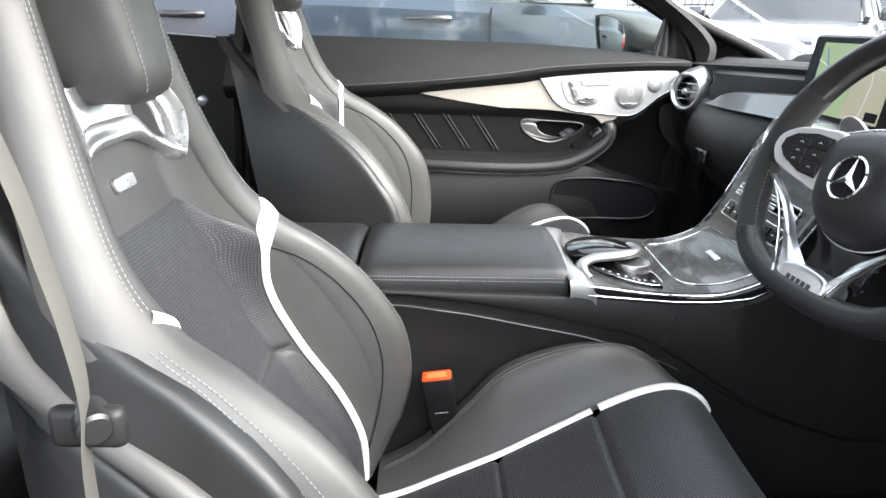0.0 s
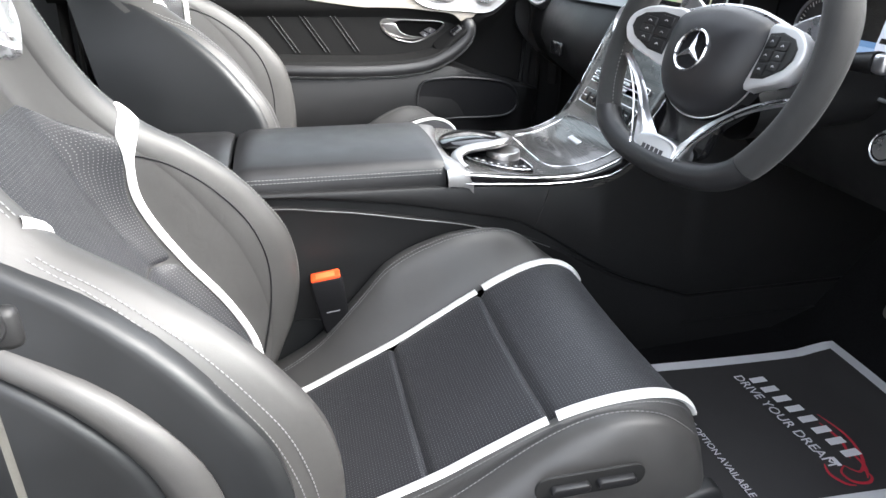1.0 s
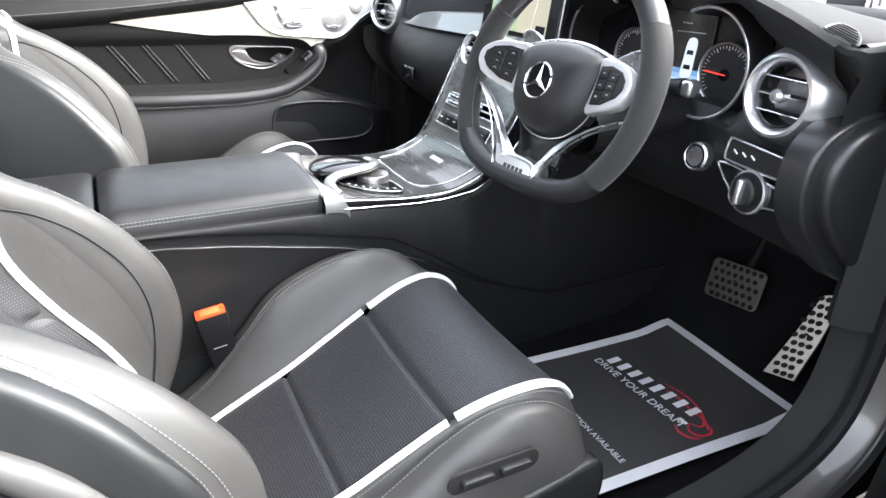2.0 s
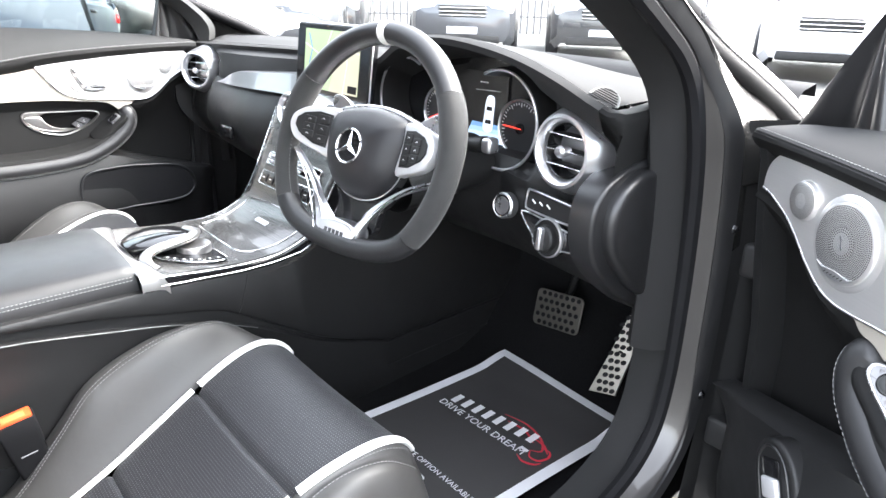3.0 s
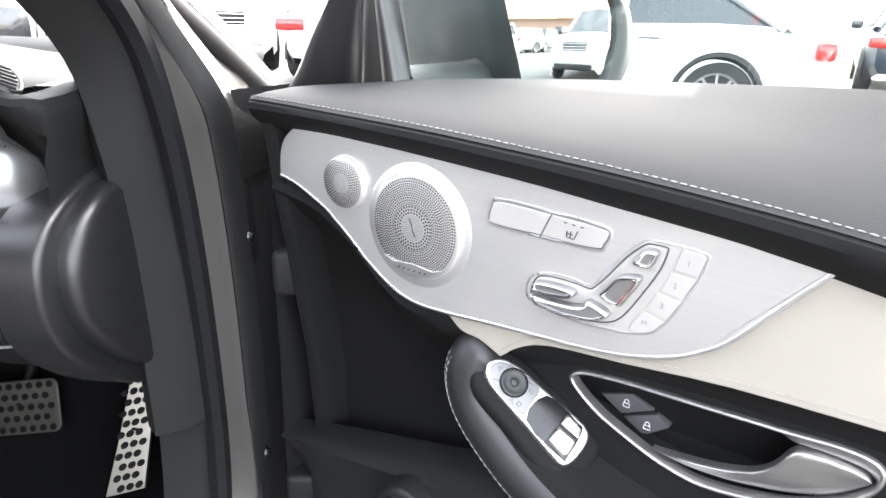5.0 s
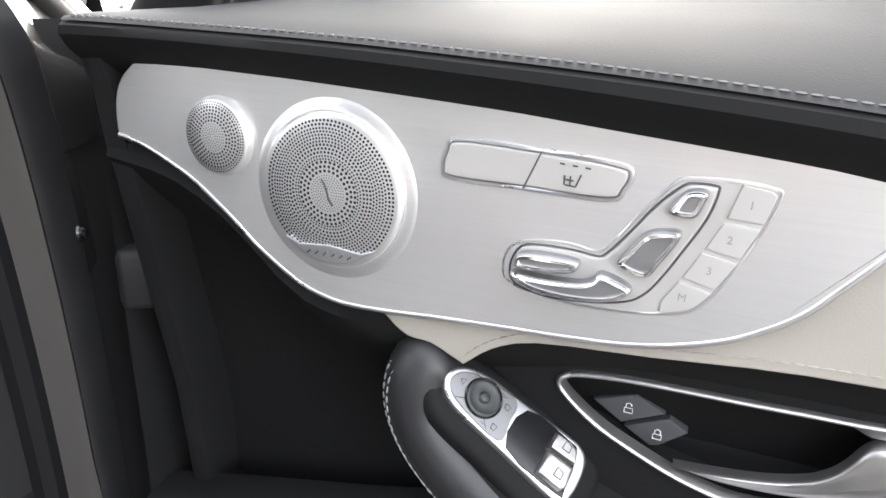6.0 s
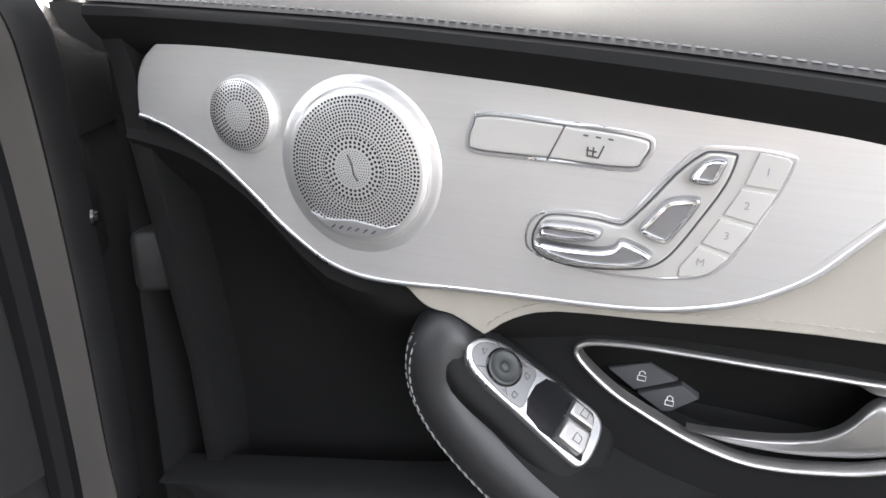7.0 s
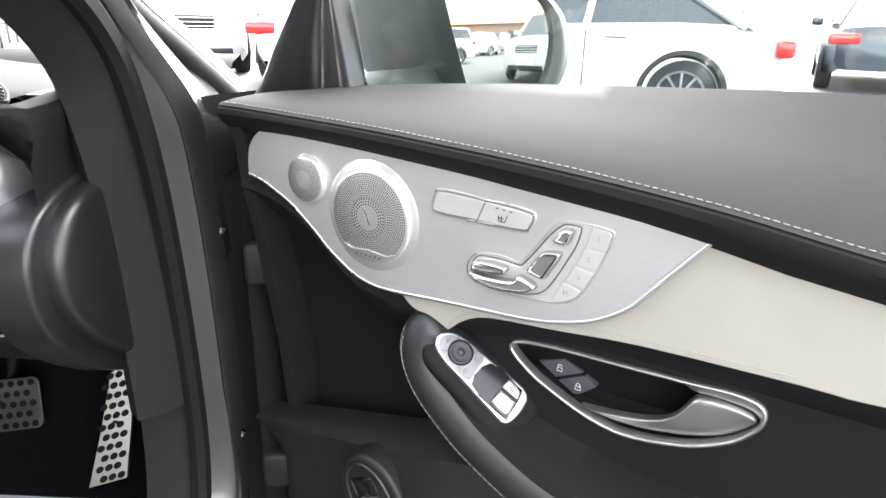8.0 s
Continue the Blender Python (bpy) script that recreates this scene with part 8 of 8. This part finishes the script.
        add_plate(bm, spl([(-0.0215, -0.0065), (-0.0225, 0.0005), (-0.017, 0.008), (-0.004, 0.0135), (0.02, 0.0167), (0.05, 0.0213), (0.0592, 0.0208), (0.0645, 0.0165), (0.0672, 0.006), (0.0672, -0.005), (0.064, -0.0112), (0.056, -0.0128), (0.0251, -0.0131), (-0.0101, -0.0135)], 4, True), -0.012, 0.003, S, 0.0016, 2)
        ws = part("window_switch", bm, SATIN, door, "silver window and mirror switch plate", angle=60)
        bm = bmesh.new()
        add_plate(bm, spl([(-0.0185, -0.006), (-0.019, 0.0005), (-0.0145, 0.006), (-0.003, 0.011), (0.015, 0.0133), (0.0185, 0.002), (0.0192, -0.0108), (-0.009, -0.011)], 4, True), 0.002, 0.0036, S, 0.0005, 1)
        part("mirror_key_plate", bm, PLATE, ws, "silver mirror key plate")
        mk = m @ pose(0, 0.0008, 0.0036)
        lathe("knob_rim", [(0.0108, -0.001), (0.0108, 0.0008), (0.0103, 0.0012), (0.0098, 0.0008), (0.0096, -0.001)], mk, PLASTIC_GLOSS, ws, 32)
        for pth in ([(-0.0155, 0.0), (-0.013, 0.002), (-0.013, -0.002), (-0.0155, 0.0)], [(0.0115, 0.008), (0.0145, 0.0078), (0.014, 0.005), (0.0118, 0.0055), (0.0115, 0.008)], [(0.0118, -0.0055), (0.0148, -0.0055), (0.0142, -0.0085), (0.0122, -0.0085), (0.0118, -0.0055)], [(0.006, 0.0105), (0.008, 0.0108)], [(0.006, -0.0095), (0.008, -0.0098)]):
            tube("plate_sign", [S(a, b, 0.0038) for a, b in pth], 0.00025, MARK, ws, 4)
        lathe("mirror_knob", [(0.0097, 0), (0.0097, 0.001), (0.0085, 0.0016), (0.0078, 0.0012), (0.005, 0.0006), (0.0034, 0.0009), (0.0022, 0.0024), (0.0001, 0.003)], mk, HOUSING, ws, 28, "round dark mirror adjuster")
        for an in (0.9, 2.4, 3.9, 5.4):
            tube("key_gap", [S(0.0108 * math.cos(an), 0.0008 + 0.0108 * math.sin(an), 0.0037), S(0.0165 * math.cos(an), 0.0138 * math.sin(an), 0.0036)], 0.00025, MARK, ws, 4)
        bm = bmesh.new()
        add_plate(bm, spl([(0.0225, 0.0143), (0.05, 0.0185), (0.0575, 0.0165), (0.0625, -0.0045), (0.06, -0.0092), (0.0245, -0.0103)], 3, True), 0.001, 0.0034, S, 0.0005, 1)
        part("switch_well", bm, PLASTIC_GLOSS, ws)
        for pts in ([(0.0425, 0.0048), (0.0595, 0.0072), (0.0615, -0.0042), (0.0595, -0.0084), (0.044, -0.0092)], [(0.041, 0.0155), (0.0505, 0.017), (0.0562, 0.0155), (0.059, 0.0082), (0.0423, 0.0058)]):
            bm = bmesh.new()
            add_plate(bm, inset(pts, 0.0004), 0.002, 0.0075, S, 0.0018, 3)
            rk = part("rocker", bm, PULL, ws, "silver window rocker")
            cx, cy = sum(p[0] for p in pts) / len(pts), sum(p[1] for p in pts) / len(pts)
            tube("rocker_sign", [S(cx + a, cy + b, 0.0076) for a, b in ((-0.002, -0.0025), (-0.002, 0.0025), (0.002, 0.002), (0.0025, -0.0018), (-0.002, -0.0025))], 0.00025, MARK, rk, 4)
    else:
        bm = bmesh.new()
        add_plate(bm, rounded(0.03, 0.018, 0.004, 4, 0.005, 0), -0.006, 0.003, S, 0.0015, 2)
        ws = part("window_switch", bm, SATIN, door, "silver framed window key")
        bm = bmesh.new()
        add_plate(bm, rounded(0.022, 0.011, 0.002, 3, 0.006, 0), 0.001, 0.006, S, 0.002, 2)
        part("rocker", bm, PLASTIC_GLOSS, ws)
    # lock keys
    for pts in ([(0.3249, 0.7627), (0.3488, 0.772), (0.3659, 0.7635), (0.3425, 0.7513)], [(0.3432, 0.7505), (0.3671, 0.7622), (0.378, 0.7551), (0.3639, 0.7429), (0.3587, 0.7415)]):
        bm = bmesh.new()
        add_plate(bm, inset(pts, 0.0006), -0.05, -0.042, M, 0.001, 2)
        lk = part("lock_key", bm, MARK, door, "dark grey lock key")
        cx = sum(p[0] for p in pts) / len(pts)
        cy = sum(p[1] for p in pts) / len(pts)
        for pth in ([(-0.0022, -0.003), (0.0022, -0.003), (0.0022, 0.0), (-0.0022, 0.0), (-0.0022, -0.003)], [(-0.0015, 0.0), (-0.0015, 0.0022), (0.0, 0.0032), (0.0015, 0.0022), (0.0015, 0.0 if pts[0][1] < 0.76 else 0.0014)]):
            tube("lock_sign", [M(cx + a, cy + b, -0.0417) for a, b in pth], 0.00028, MARK_LIGHT, lk, 4)
    # boot release in the lower panel
    if mp is passenger_map:
        return finish_door(door, M, wv)
    ff = M(1, 0, 0) - M(0, 0, 0)
    m = frame_axes(M(0.195, 0.6, 0.016), ff * 0.89 + Vector((0, 0, 0.45)), ff * -0.45 + Vector((0, 0, 0.89)), wv)
    pod = spl([(-0.026, -0.06), (-0.03, -0.02), (-0.027, 0.02), (-0.014, 0.04), (0.0, 0.045), (0.014, 0.04), (0.027, 0.02), (0.03, -0.02), (0.026, -0.06)], 5, True)
    bm = bmesh.new()
    add_plate(bm, pod, -0.02, 0.004, lambda a, b, c: m @ Vector((a * 1.25, b, c)), 0.005, 3)
    rel = part("release_surround", bm, PLASTIC, door, "black rounded release surround")
    tube("surround_step", [m @ Vector((p.x * 0.86, p.y * 0.82, 0.0042)) for p in pod], 0.0016, PLASTIC_SATIN, rel, 6, closed=True)
    box("release_well", (0.0, 0.0, 0.0042), (0.03, 0.046, 0.003), PLASTIC_GLOSS, rel, m, 0.003)
    box("release_key", (0.0, -0.009, 0.0075), (0.027, 0.024, 0.007), SPOKE_SILVER, rel, m, 0.003, "silver release key")
    return finish_door(door, M, wv)


def finish_door(door, M, wv):
    # outer skin with the window
    rows = []
    for f in span(0.0, 1.2, 24):
        t = lut(f, TOP)
        rows.append([M(f, t - 0.03, -0.085), M(f, t - 0.02, -0.1), M(f, t - 0.035, -0.13), M(f, 0.8, -0.175), M(f, 0.6, -0.19), M(f, 0.4, -0.17), M(f, 0.3, -0.13), M(f, 0.36, -0.1)])
    bm = bmesh.new()
    add_grid(bm, rows)
    part("outer_skin", bm, JAMB, door, "dark grey painted door skin")
    part("front_edge", grid_bm(lambda u, v: M(0.0 + 0.0 * u, 0.3 + 0.64 * v, -0.17 + 0.15 * u), span(0, 1, 4), span(0, 1, 6)), PLASTIC, door)
    # mirror foot triangle
    rows = []
    for v in span(0, 1, 14):
        z = 0.944 + 0.1365 * v
        a = lut(z, [(0.944, -0.03), (0.966, -0.0113), (0.991, 0.0045), (1.0204, 0.0266), (1.046, 0.0474), (1.068, 0.0672), (1.0805, 0.0775)])
        b = lut(z, [(0.944, 0.118), (0.9696, 0.113), (1.0187, 0.1009), (1.0654, 0.0875), (1.0805, 0.0812)])
        d = 0.02 * (1 - 0.75 * v)
        prof = [(0.0, -0.02), (0.02, -0.004), (0.08, 0.0), (0.2, -0.3 * d), (0.34, -d), (0.5, -1.1 * d), (0.62, -0.45 * d), (0.7, -0.1 * d), (0.78, -0.25 * d), (0.84, -0.45 * d), (0.88, 0.1 * d), (0.96, 0.1 * d), (1.0, -0.003), (1.0, -0.02)]
        rows.append([M(a + (b - a) * u, z, -0.066 + w) for u, w in prof])
    bm = bmesh.new()
    V = add_grid(bm, rows)
    bm.faces.new(V[-1])
    part("mirror_triangle", bm, PLASTIC_SATIN, door, "fluted black plastic mirror triangle", angle=70)
    # outside mirror on its foot
    c = M(0.189, 1.022, -0.205)
    nz = ((M(1, 0, 0) - M(0, 0, 0)) * 0.93 + wv * 0.36 + Vector((0, 0, 0.032))).normalized()
    nx = Vector((0, 0, 1)).cross(nz).normalized()
    mm = frame_axes(c, nx, nz.cross(nx), nz)
    lens = spl([(-0.0833, 0.0377), (-0.0792, 0.0429), (-0.0581, 0.0446), (-0.0344, 0.0431), (-0.0017, 0.0378), (0.0239, 0.0306), (0.0448, 0.0193), (0.0561, 0.0032), (0.0603, -0.019), (0.0574, -0.0418), (0.0505, -0.0573), (0.0413, -0.0632), (0.0038, -0.0653), (-0.0299, -0.0635), (-0.0489, -0.061), (-0.061, -0.0316), (-0.0737, 0.0046)], 3, True)
    bowl = spl([(-0.093, 0.042), (-0.088, 0.0495), (-0.0596, 0.0526), (-0.0283, 0.0517), (0.013, 0.0434), (0.0524, 0.0302), (0.0799, 0.0109), (0.0906, -0.0111), (0.0924, -0.0376), (0.0829, -0.059), (0.0644, -0.0709), (0.0391, -0.0735), (0.0, -0.0735), (-0.034, -0.072), (-0.057, -0.067), (-0.07, -0.034), (-0.083, 0.004)], 3, True)
    bm = bmesh.new()
    rings = [[mm @ Vector((p.x, p.y, 0.004)) for p in lens], [mm @ Vector((p.x, p.y, 0.014)) for p in lens], [mm @ Vector((p.x * 0.7 + q.x * 0.3, p.y * 0.7 + q.y * 0.3, 0.0175)) for p, q in zip(lens, bowl)], [mm @ Vector((q.x, q.y, 0.006)) for q in bowl]]
    for k, h, side in ((1.02, -0.01, 0.0), (1.03, -0.05, 0.002), (1.0, -0.1, 0.006), (0.92, -0.15, 0.012), (0.78, -0.19, 0.02), (0.55, -0.22, 0.03), (0.25, -0.235, 0.035)):
        rings.append([mm @ Vector((-0.075 + side + (q.x + 0.075) * k, -0.03 + (q.y + 0.03) * k, h)) for q in bowl])
    V = add_grid(bm, rings, close_u=True)
    bm.faces.new(V[-1])
    mir = part("mirror_housing", bm, HOUSING, door, "dark door mirror housing", angle=60)
    # gently convex glass
    rows = []
    for k in span(0, 1, 12):
        ring = [Vector((-0.006 + (p.x + 0.006) * k, -0.01 + (p.y + 0.01) * k)) for p in lens]
        rows.append([mm @ Vector((p.x, p.y, 0.0125 - ((p.x + 0.006) ** 2 + (p.y + 0.01) ** 2) / 2.2)) for p in ring])
    bm = bmesh.new()
    add_grid(bm, rows[1:], close_u=True)
    bm.verts.ensure_lookup_table()
    bm.faces.new(bm.verts[:len(lens)])
    part("mirror_glass", bm, MIRROR, mir, "convex mirror glass", angle=80)
    tube("mirror_foot", [M(0.1, 0.945, -0.1), M(0.13, 0.952, -0.14), M(0.14, 0.962, -0.19), M(0.15, 0.975, -0.23)], lambda f: 0.032 - 0.01 * f, HOUSING, mir, 10, "grey mirror foot")
    pane = [(0.112, 0.96), (0.09, 1.08), (0.5, 1.27), (0.8, 1.33), (1.02, 1.32), (1.12, 1.2), (1.16, 0.99)]
    bm = bmesh.new()
    add_plate(bm, pane, -0.094, -0.09, M, 0, 1)
    gl = part("door_glass", bm, SIDE_GLASS, door, "clear side window glass", smooth=False)
    gl.visible_shadow = False
    return door


grilles = []
driver_door = build_door("driver_door", "open car door with brushed aluminium, cream and black leather", driver_map, grilles)
passenger_door = build_door("passenger_door", "closed car door with aluminium, cream and black leather", passenger_map, [])
